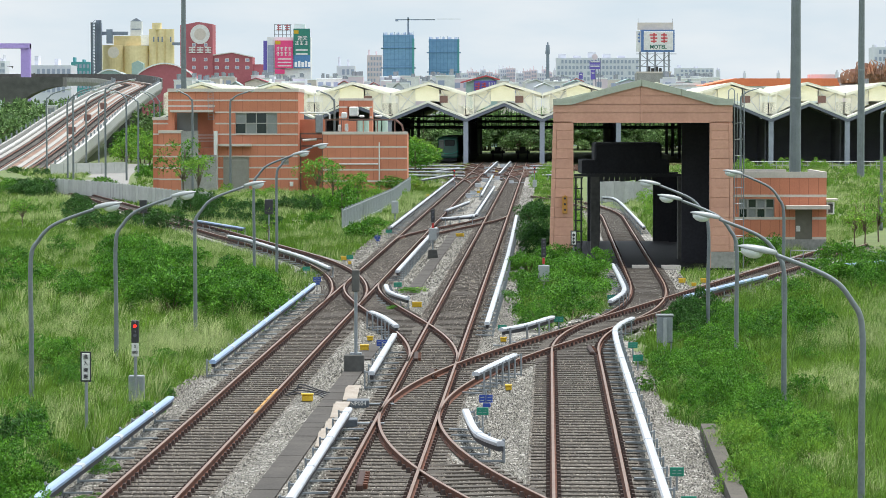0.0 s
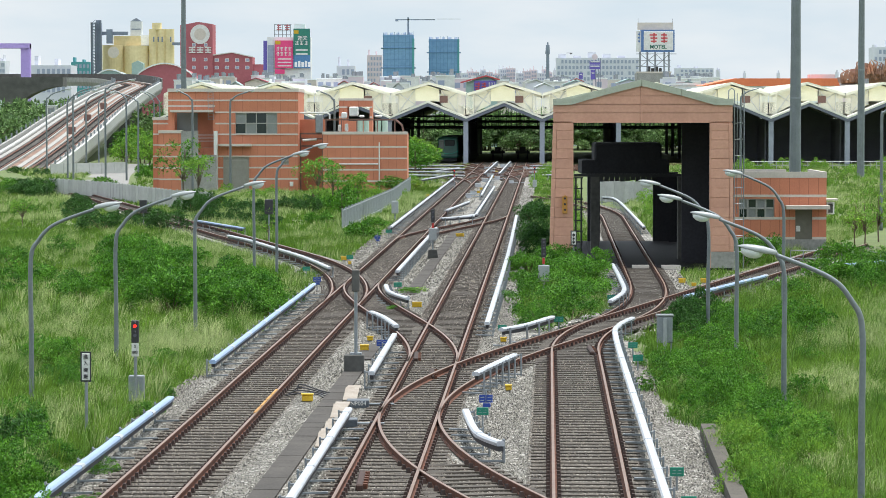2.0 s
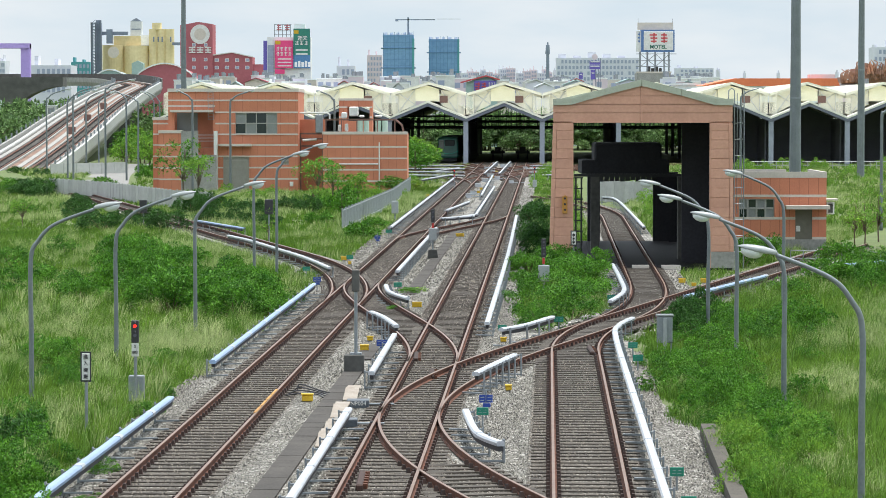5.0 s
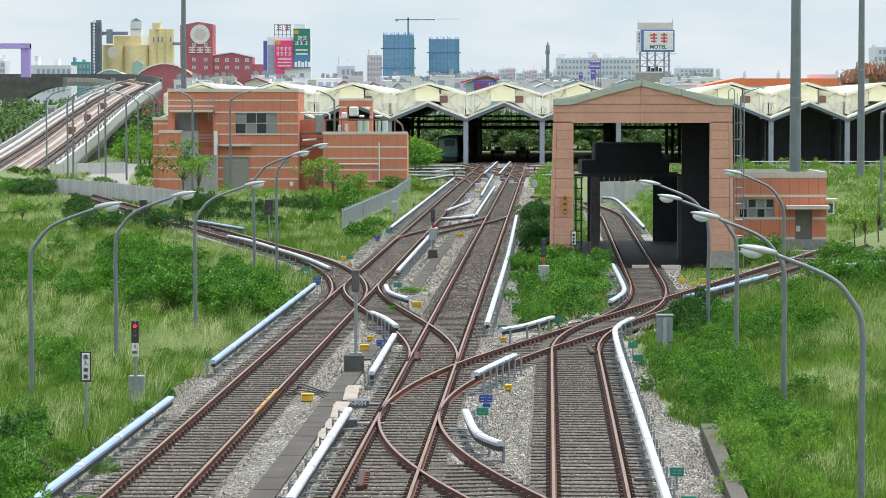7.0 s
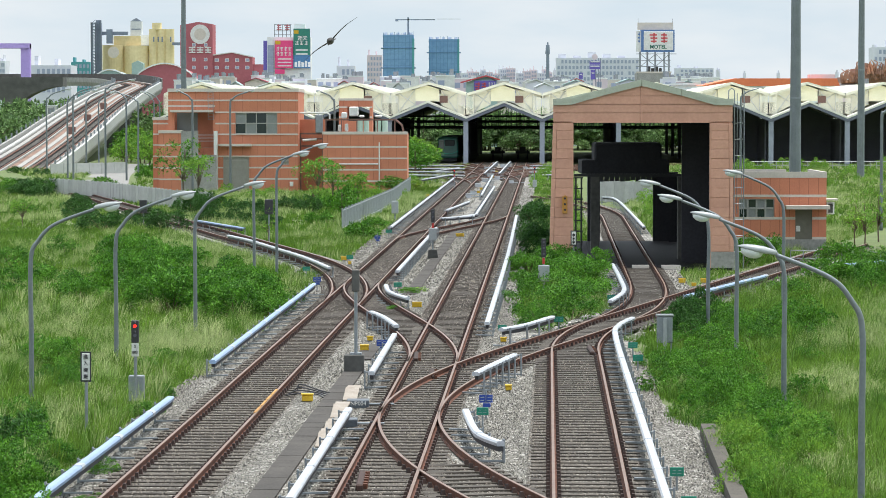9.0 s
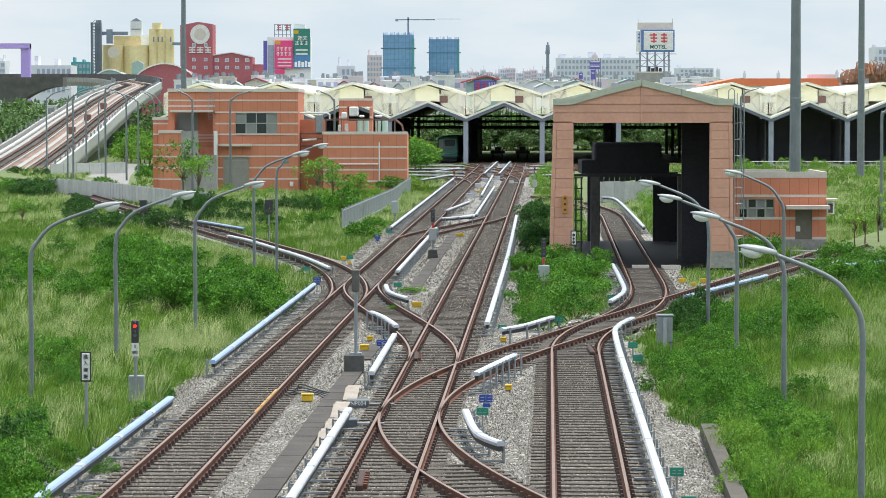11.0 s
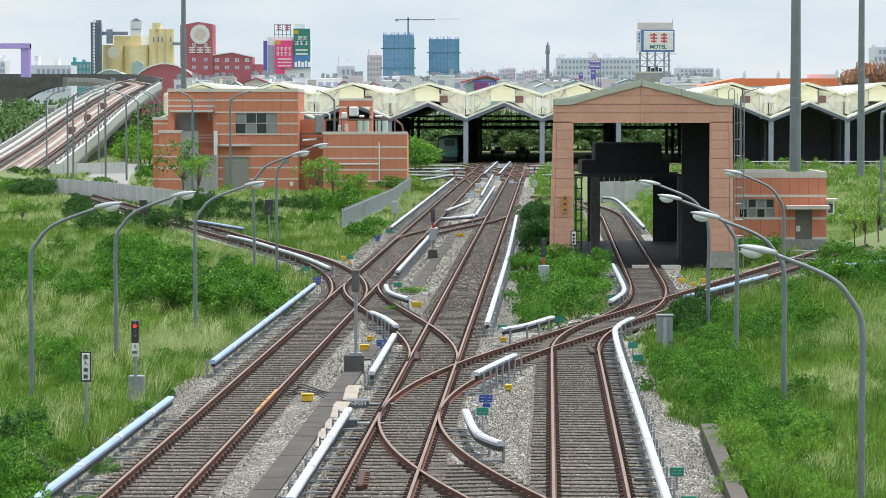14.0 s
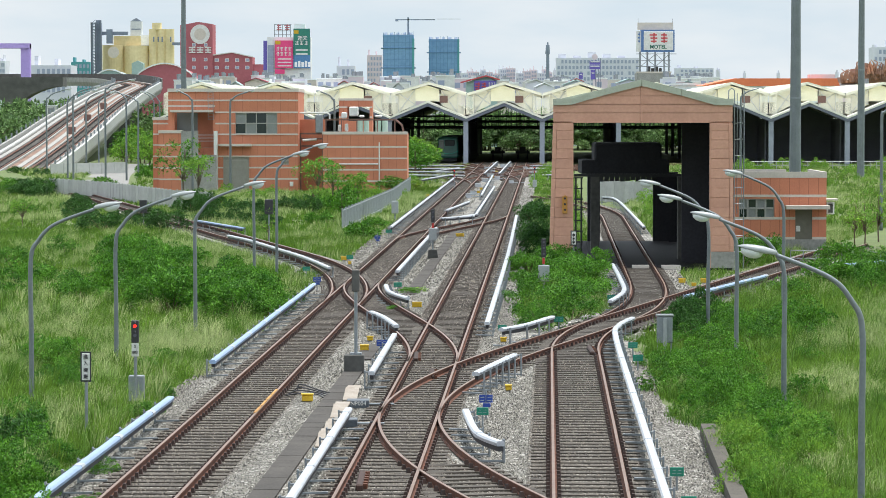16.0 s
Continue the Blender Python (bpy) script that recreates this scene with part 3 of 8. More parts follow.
def brick_office():
    """Two-storey tiled building with a recessed balcony and lower wing."""
    y = 290.0
    t = thing("office_building", 0, 0, 0, "two-storey brick-red tiled building with pale stone bands", "building")
    bands = [8.646, 7.477, 6.364, 5.306, 4.248, 3.134, 2.019, 0.904]
    win = (-20.464, -16.338, 5.362, 7.422)
    shut = (-21.691, -19.126, -0.3, 3.134)
    vent = (-16.003, -15.223, 2.298, 3.022)
    tile_wall("front_wall", t, -22.471, -14.275, -0.5, 9.480, y, y + 0.3, [win, shut, vent], bands)
    window(t, *win, y, 4, 2, {(0, 1), (3, 0), (3, 1), (1, 0)})
    part("sill", boxed(win[0] - 0.1, win[1] + 0.1, y - 0.1, y + 0.1, win[2] - 0.1, win[2] - 0.02), M_BAND, t)
    rsh = part("roller_shutter", boxed(shut[0], shut[1], y + 0.2, y + 0.24, shut[2], shut[3]), M_SHUTTER, t, "closed grey roller shutter")
    z = shut[2]
    while z < shut[3] - 0.17:
        part("slat", boxed(shut[0], shut[1], y + 0.14, y + 0.195, z, z + 0.13), M_SHUTTER, rsh)
        z += 0.17
    part("canopy", boxed(-21.914, -18.847, y - 0.9, y + 0.02, 4.137, 4.359), M_BAND, t, "flat concrete canopy")
    bm = bmesh.new()
    for k in range(6):
        zz = vent[2] + (vent[3] - vent[2]) * k / 6
        box(bm, vent[0], vent[1], y + 0.1, y + 0.2, zz, zz + 0.09)
    part("vent_grille", bm, M_SHUTTER, t, "grey louvred vent")
    part("parapet_cap", boxed(-27.155, -14.219, y - 0.06, y + 12.2, 9.480, 9.814), M_BAND, t, "pale stone coping")
    part("side_wall", boxed(-14.275 - 0.3, -14.275, y + 0.3, y + 12, -0.5, 9.480), M_TILE, t)
    part("roof_slab", boxed(-27.099, -14.275 - 0.3, y + 0.3, y + 12, 9.480 - 0.5, 9.480 - 0.25), M_CONC, t)
    # recessed wing with balcony
    up = (-26.486, -22.694, 3.970, 7.477)
    tile_wall("wing_wall", t, -27.099, -22.471, -0.5, 9.480, y + 0.1, y + 0.4, [up], bands[:1] + [8.089])
    part("balcony_back", boxed(-26.988, -22.527, y + 2.2, y + 2.5, -0.5, 7.700), M_TILE, t)
    part("balcony_door", boxed(-26.430, -24.367, y + 2.1, y + 2.19, 5.195, 7.422), M_GLASS_LIGHT, t, "pale grey sliding door")
    part("balcony_canopy", boxed(-26.876, -22.639, y - 0.6, y + 0.12, 7.477, 7.700), M_BAND, t)
    part("balcony_floor", boxed(-26.988, -22.527, y + 0.3, y + 2.2, 3.970 - 0.3, 3.970), M_CONC, t)
    bm = bmesh.new()
    for k in range(3):
        tube(bm, [(-24.479, y, 4.638 + 0.3 * k), (-22.583, y, 4.638 + 0.3 * k)], 0.03, sides=6)
    part("balcony_rail", bm, M_WHITE, t)
    part("stair_wall", boxed(-25.705, -24.033, y - 1.6, y - 1.3, -0.5, 5.640), M_CONC, t, "grey plastered stair wall")
    part("low_wall", boxed(-24.479, -22.193, y - 2.0, y - 1.7, -0.5, 3.301), M_CONC, t)
    part("wall_end", boxed(-22.527, -22.193, y - 1.2, y, -0.5, 5.640), M_WHITE, t)
    tile_wall("step_wall", t, -28.661, -27.044, -0.5, 6.698, y + 0.6, y + 6, [], bands[2:])
    part("step_cap", boxed(-28.716, -27.044, y + 0.5, y + 6.1, 6.698, 6.977), M_BAND, t)
    tile_wall("step_wall", t, -27.880, -25.705, -0.5, 5.418, y - 1.5, y + 0.6, [], bands[4:])
    part("step_cap", boxed(-27.936, -25.650, y - 1.6, y + 0.6, 5.418, 5.696), M_BAND, t)
    bm = bmesh.new()
    for x in (-23.140, -22.639):
        tube(bm, [(x, y - 0.25, 6.754), (x, y - 0.25, 9.536)], 0.03, sides=6)
    for k in range(10):
        zz = 6.754 + k * 0.3
        tube(bm, [(-23.140, y - 0.25, zz), (-22.639, y - 0.25, zz)], 0.02, sides=5)
    part("roof_ladder", bm, M_GALV, t)
    part("meter_box", boxed(-15.111, -14.776, y - 0.2, y, 0.179, 0.625), M_WHITE, t)
    # pipe bridge between the blocks
    bm = bmesh.new()
    for x in (-14.107, -11.877):
        box(bm, x - 0.08, x + 0.08, y + 1, y + 1.16, -0.3, 5.418)
    for zz in (5.362, 4.861, 4.137):
        box(bm, -14.163, -11.765, y + 1, y + 1.16, zz - 0.08, zz + 0.08)
    part("steel_platform", bm, M_RUSTPIPE, t, "brown steel pipe platform")
    part("link_wall", boxed(-14.275, -11.710, y + 3, y + 3.3, -0.5, 6.754), M_TILE, t)
    bm = bmesh.new()
    tube(bm, [(-14.163, y + 0.6, 7.422), (-11.487, y + 0.6, 7.422), (-11.208, y + 0.6, 7.255), (-11.208, y + 0.6, 6.754)], 0.09, sides=8)
    part("pipe", bm, M_WHITE, t, "pale insulated pipe")
    bm = bmesh.new()
    tube(bm, [(-13.884, y + 0.8, 4.694), (-12.490, y + 0.8, 4.805)], 0.12, sides=8)
    part("pipe", bm, M_WHITE, t, "pale insulated pipe")
    part("air_unit", boxed(-12.602, -11.877, y + 0.3, y + 1.2, 5.418, 7.255, bevel=0.08), M_GALV, t, "silver duct box")
    # low plant block with roof equipment
    zt = 5.306
    tile_wall("plant_wall", t, -11.765, -3.513, -0.5, zt, y - 2, y - 1.7, [], [4.081, 2.967, 1.852, 0.737])
    part("plant_cap", boxed(-11.821, -3.457, y - 2.06, y - 1.6, zt, 5.585), M_BAND, t)
    part("plant_side", boxed(-3.513 - 0.3, -3.513, y - 1.7, y + 10, -0.5, zt), M_TILE, t)
    part("plant_roof", boxed(-11.765, -3.513 - 0.3, y - 1.7, y + 10, zt - 0.6, zt - 0.3), M_CONC, t)
    bm = bmesh.new()
    tube(bm, [(-6.245, y - 2.15, 4.527), (-6.245, y - 2.15, -0.3)], 0.06, sides=8)
    tube(bm, [(-10.148, y - 2.15, 2.409), (-6.357, y - 2.15, 2.409)], 0.07, sides=8)
    part("wall_pipe", bm, M_WHITE, t, "grey drain pipes on the wall")
    tile_wall("stair_tower", t, -10.427, -7.082, zt - 1, 8.646, y + 5, y + 9, [(-9.591, -7.360, 6.587, 8.034)], [7.978, 6.977])
    part("tower_cap", boxed(-10.483, -7.026, y + 4.9, y + 9.1, 8.646, 8.868), M_BAND, t)
    for a, b in ((632, 653), (664, 686)):
        bm = bmesh.new()
        for c0, c1 in ((a, (a + b) / 2 - 0.6), ((a + b) / 2 + 0.6, b)):
            cx, r = aside((c0 + c1) / 2, 290), aside(784 + (c1 - c0) / 2, 290)
            tube(bm, [(cx, y + 1, zt - 0.3), (cx, y + 1, 6.531), (cx, y + 1, 6.643)], r, r * 0.97, sides=14)
        part("water_tank", bm, M_MINT, t, "pale mint cylindrical tanks")
    bm = bmesh.new()
    for u in (577, 605, 632, 668, 699):
        x = aside(u, 290)
        box(bm, x - 0.06, x + 0.06, y - 0.6, y - 0.48, zt - 0.3, 6.754)
    box(bm, -11.654, -4.572, y - 0.62, y - 0.46, 6.670, 6.837)
    tube(bm, [(-4.684, y - 0.5, 6.754), (-4.015, y - 0.5, 6.197), (-3.903, y - 0.5, 5.585)], 0.1, sides=8)
    part("pipe_gantry", bm, M_RUSTPIPE, t, "rusty pipe rack on the roof")
    for a, b, c, d in ((604, 614, 210, 199), (618, 634, 206, 189), (635, 645, 208, 204), (663, 676, 208, 204), (598, 604, 233, 221), (610, 616, 233, 219)):
        part("ventilator", boxed(aside(a, 290), aside(b, 290), y + 0.2, y + 1.4, rise(c, 290), rise(d, 290), bevel=0.1), M_WHITE, t, "white roof ventilator")
    return t


brick_office()


# the wash plant runs along its track: x grows with depth behind the front
LEAN = Matrix(((1, 0.0389, 0, -0.0389 * 154), (0, 1, 0, 0), (0, 0, 1, 0), (0, 0, 0, 1)))


def wash_plant():
    """Tall clad gantry building over the wash track, open at both ends."""
    y0, y1 = 154.0, 184.0
    t = thing("train_wash_plant", 0, 0, 0, "salmon metal-clad train wash building with open portal", "building")
    xl, xr = 5.774, 15.161
    ol, o_r, zt = 6.781, 14.035, 7.079
    ze, zp, xm = 8.114, 8.970, 10.393
    # cladding boards, each a piece with a small joint
    tops = [rise(q, 154) for q in (218, 232, 248, 264, 281, 298, 316, 333, 350, 367, 385, 402, 418, 434, 446)]
    for a, b in ((xl, ol), (o_r, xr)):
        for hi, lo in zip(tops, tops[1:]):
            spread_ = 0.0135 * (7.2 - (hi + lo) / 2)
            aa, bb = (a - spread_ * 2, b - spread_ * 0) if a == xl else (a, b + spread_)
            part("cladding_panel", boxed(aa + 0.2 if a == xl else aa + 0.01, bb - 0.01 if a == xl else bb - 0.2, y0, y0 + 0.12, lo + 0.006, hi - 0.006, bevel=0.012), M_SALMON, t)
            part("corner_trim", boxed(aa if a == xl else bb - 0.19, aa + 0.19 if a == xl else bb, y0 - 0.02, y0 + 0.3, lo + 0.006, hi - 0.006), M_SALMON, t)
    rows = [zt, rise(200, 154), rise(185, 154), rise(170, 154), zp]
    for a, b, s in ((xl, xm, 1), (xm, xr, -1)):
        for lo, hi in zip(rows, rows[1:]):
            def cut(z):
                return max(0.0, (z - ze) / (zp - ze)) * (xm - xl)
            if s > 0:
                poly = [(a + min(cut(lo), xm - xl), lo + 0.012), (b - 0.06, lo + 0.012), (b - 0.06, hi - 0.012), (a + min(cut(hi), xm - xl - 0.1), hi - 0.012)]
                if lo < ze < hi:
                    poly.append((a, ze))
            else:
                poly = [(a + 0.06, lo + 0.012), (b - min(cut(lo), xm - xl), lo + 0.012)]
                if lo < ze < hi:
                    poly.append((b, ze))
                poly += [(b - min(cut(hi), xm - xl - 0.1), hi - 0.012), (a + 0.06, hi - 0.012)]
            part("cladding_panel", prism(bmesh.new(), poly, y0, y0 + 0.12), M_SALMON, t)
    part("backing_sheet", prism(bmesh.new(), [(xl + 0.05, zt + 0.02), (xr - 0.05, zt + 0.02), (xr - 0.05, ze - 0.03), (xm, zp - 0.03), (xl + 0.05, ze - 0.03)], y0 + 0.125, y0 + 0.19), M_SALMON, t)
    for a, b in ((xl + 0.03, ol - 0.04), (o_r + 0.04, xr - 0.03)):
        part("backing_sheet", boxed(a, b, y0 + 0.125, y0 + 0.19, tops[-1], zt), M_SALMON, t)
    part("centre_trim", boxed(xm - 0.055, xm + 0.055, y0 - 0.03, y0 + 0.1, zt, zp), M_SALMON, t)
    bm = bmesh.new()
    box(bm, ol - 0.03, ol + 0.05, y0 - 0.03, y0 + 0.4, -0.3, zt)
    box(bm, o_r - 0.05, o_r + 0.03, y0 - 0.03, y0 + 0.4, -0.3, zt)
    box(bm, ol, o_r, y0 - 0.03, y0 + 0.4, zt - 0.05, zt + 0.03)
    part("portal_trim", bm, M_SALMON, t)
    # roof in segments with pale trim in front
    h = 9.295
    zl = 8.409
    for (xa, za), (xb, zb) in (((xl - 0.02, zl - 0.12), (6.692, zl - 0.1)), ((6.692, zl - 0.1), (8.469, 8.822)), ((8.469, 8.822), (xm, h)), ((xm, h), (12.466, 8.793)), ((12.466, 8.793), (14.272, zl - 0.12)), ((14.272, zl - 0.12), (xr + 0.05, zl - 0.12))):
        part("roof_trim", prism(bmesh.new(), [(xa + 0.01, za - 0.34), (xb - 0.01, zb - 0.34), (xb - 0.01, zb), (xa + 0.01, za)], y0 - 0.12, y0 + 0.2), M_EAVE, t, "pale grey-green roof edge")
    part("roof", prism(bmesh.new(), [(xl, zl - 0.5), (xm, h - 0.36), (xr, zl - 0.5), (xr, zl - 0.2), (xm, h - 0.06), (xl, zl - 0.2)], y0 + 0.2, y1), M_EAVE, t).data.transform(LEAN)
    # Side and inner wall are blackened for the shade under this roof.
    part("side_wall", boxed(xr - 0.2, xr, y0 + 0.3, y1, -0.3, ze - 0.1), M_SHADE_BLACK, t, "inner side wall blackened for the shade inside").data.transform(LEAN)
    part("inner_wall", boxed(12.820 + 0.1, xr - 0.25, y0 + 5, y0 + 5.2, -0.3, zt + 1), M_SHADE_BLACK, t)
    for x in (xl + 0.05, 8.764):
        for k in range(5):
            yy = y0 + 0.5 + 7.2 * k
            if x < xl + 1:
                part("column", boxed(x, x + 0.3, yy, yy + 0.3, -0.3, ze - 0.2), M_BLACK, t).data.transform(LEAN)
    # plinths
    for a, b in ((xl - 0.2, ol), (o_r, xr + 0.15)):
        part("plinth", boxed(a, b, y0 - 0.02, y0 + 0.6, -0.5, tops[-1]), M_CONC, t)
    # inner wash frame: brush housings, beam and black box
    yi = 172.0
    zb = 3.801
    part("wash_beam", boxed(7.673, 15.081, yi, yi + 0.3, zb, 3.967), M_BLACK, t, "black steel cross beam")
    part("wash_hood", boxed(8.896, 12.832, yi + 0.5, yi + 4, 4.661, 5.785, bevel=0.1), M_SHADE_BLACK, t, "black brush housing")
    part("hood_base", boxed(8.136, 13.262, yi + 0.4, yi + 5, 3.967, 4.760), M_SHADE_BLACK, t)
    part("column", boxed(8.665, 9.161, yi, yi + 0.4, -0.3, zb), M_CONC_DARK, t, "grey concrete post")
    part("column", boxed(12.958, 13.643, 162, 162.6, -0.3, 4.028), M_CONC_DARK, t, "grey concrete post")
    part("curtain", boxed(13.161, 14.718, 184, 184.3, -0.3, 3.813), M_SHADE_BLACK, t, "dark rubber splash curtain")
    part("curtain", boxed(9.057, 9.835, 184, 184.3, -0.3, 3.813), M_SHADE_BLACK, t, "dark rubber splash curtain")
    bm = bmesh.new()
    x = 9.765
    while x < 13.196:
        d = 0.1 + 0.12 * random.random()
        box(bm, x, x + 0.3, 184, 184.2, 3.423 - d, 3.777)
        x += 0.33
    part("fringe", bm, M_BLACK, t, "ragged black rubber fringe")
    bm = bmesh.new()
    for u in (1019, 1029):
        x = aside(u, 165)
        tube(bm, [(x, 165, -0.3), (x, 165, 3.897)], 0.05, sides=6)
    for k in range(7):
        zz = 0.3 + 0.6 * k
        tube(bm, [(7.360, 165, zz), (7.868, 165, zz)], 0.04, sides=6)
    part("wash_frame", bm, M_BLACK, t)
    # pit slab and threshold
    for a, b in ((1120, 1149), (1172, 1205)):
        part("threshold", boxed(aside(a, 146), aside(b, 146), 145.8, 146.5, -0.4, -0.02), M_BAND, t, "pale concrete threshold")
    # amber three-lamp signal on the front
    s = part("signal", boxed(6.248, 6.514, y0 - 0.3, y0 - 0.02, 2.283, 3.202, bevel=0.03), M_ORANGE, t, "amber three-lamp signal box")
    for q in (351, 361, 371):
        zz = rise(q, 154)
        part("signal_lamp", tubed([(6.381, y0 - 0.36, zz), (6.381, y0 - 0.3, zz)], 0.06, sides=12), M_BLACK, s)
        part("hood", tubed([(6.381, y0 - 0.42, zz + 0.1), (6.381, y0 - 0.3, zz + 0.11)], 0.05, 0.07, sides=10), M_ORANGE, s)
    # access ladder on the outer wall
    bm = bmesh.new()
    for x in (15.408, 15.915):
        tube(bm, [(x, y0 + 1.5, -0.3), (x, y0 + 1.5, 8.734)], 0.03, sides=6)
    for x in (15.527, 15.766):
        tube(bm, [(x, y0 + 1.2, 2.224), (x, y0 + 1.2, 8.586)], 0.02, sides=5)
    z = 0.2
    while z < 8.6:
        tube(bm, [(15.408, y0 + 1.5, z), (15.915, y0 + 1.5, z)], 0.02, sides=5)
        z += 0.85
    tube(bm, [(15.080, y0 + 1.5, 8.0), (15.110, y0 + 1.5, 8.734), (15.259, y0 + 1.5, 8.852), (15.408, y0 + 1.5, 8.734)], 0.03, sides=6)
    part("cage_ladder", bm, M_GALV, t, "galvanised caged ladder")
    # the front stands on the threshold; feet reach down to the ground
    near = Matrix.Translation((0, 0, 7.7)) @ Matrix.Scale(0.952, 4) @ Matrix.Translation((0, 0, -7.7))
    for ob in t.children_recursive:
        if ob.name.startswith("threshold"):
            continue
        ob.data.transform(near)
        for v in ob.data.vertices:
            if v.co.z < 0.15:
                v.co.z = -0.5
    part("floor_slab", boxed(line_w(160) - 3.6, line_w(160) + 4.2, 146.52, 177, -0.45, -0.19), M_FLOOR_SHADE, t, "concrete floor blackened for the shade inside")
    # Black slabs are added over the sleepers to carry the inner shade.
    for a, b in ((-2.3, -0.88), (-0.62, 0.62), (0.88, 2.6)):
        part("shade_slab", sweep(bmesh.new(), run(line_w, 146.6, 176), [(a, -0.18), (b, -0.18), (b, -0.125), (a, -0.125)]), M_FLOOR_SHADE, t, "black slab added between the rails for the shade there")
    return t


wash_plant()


def pump_house():
    """Low tiled equipment house beside the wash plant."""
    y = 168.0
    t = thing("equipment_house", 0, 0, 0, "low brick-red tiled house with flat roof and steel door", "building")
    win = (16.926, 18.962, 1.532, 2.632)
    door = (20.157, 21.126, -0.3, 2.017)
    zt = 3.828
    xa, xb = 16.183, 21.933
    tile_wall("front_wall", t, xa, xb, -0.4, zt, y, y + 0.2, [win, door], [2.793, 1.516, 0.367], 0.55)
    window(t, *win, y, 4, 2, {(0, 1), (2, 1), (1, 0), (3, 0)})
    part("door", boxed(door[0], door[1], y + 0.06, y + 0.12, door[2], door[3]), M_DOOR, t, "olive-grey steel door")
    part("door_notice", boxed(20.221, 20.447, y + 0.04, y + 0.055, 0.756, 1.079), M_WHITE, t, "white paper notice")
    part("canopy", boxed(19.543, 22.030, y - 0.9, y + 0.02, 2.050, 2.260), M_BAND, t, "concrete door canopy")
    part("parapet_front", boxed(xa - 0.02, xb + 0.02, y - 0.03, y + 0.22, zt, 4.167), M_BAND, t, "pale stone parapet")
    part("parapet_back", boxed(xa - 0.02, xb - 1.5, y + 7, y + 7.2, zt, 4.167), M_BAND, t)
    part("parapet_side", prism(bmesh.new(), [(xb - 0.2, zt), (xb + 0.02, zt), (xb + 0.02, 4.167), (xb - 0.2, 4.167)], y + 0.22, y + 7.2), M_BAND, t)
    part("side_wall", boxed(xb - 0.2, xb, y + 0.2, y + 7.2, -0.4, zt), M_TILE, t)
    part("roof", boxed(xa, xb - 0.2, y + 0.22, y + 7, zt - 0.5, zt - 0.25), M_CONC_DARK, t)
    ac = part("air_conditioner", boxed(21.966, 22.418, y + 0.2, y + 0.9, 1.726, 2.438, bevel=0.03), M_WHITE, t, "white air conditioner")
    part("grille", boxed(22.063, 22.321, y + 0.17, y + 0.2, 1.823, 2.341), M_CONC_DARK, ac)
    part("awning", boxed(21.901, 22.579, y - 0.1, y + 1.0, 2.535, 2.632), M_BAND, t)
    part("plinth", boxed(xa, xb, y - 0.05, y, -0.5, 0.303), M_CONC, t)
    return t


pump_house()


# ---- train sheds ----
SHED_Y, SHED_BACK, BAY = 432.0, 560.0, 11.22
SHED_DX = 0.0345


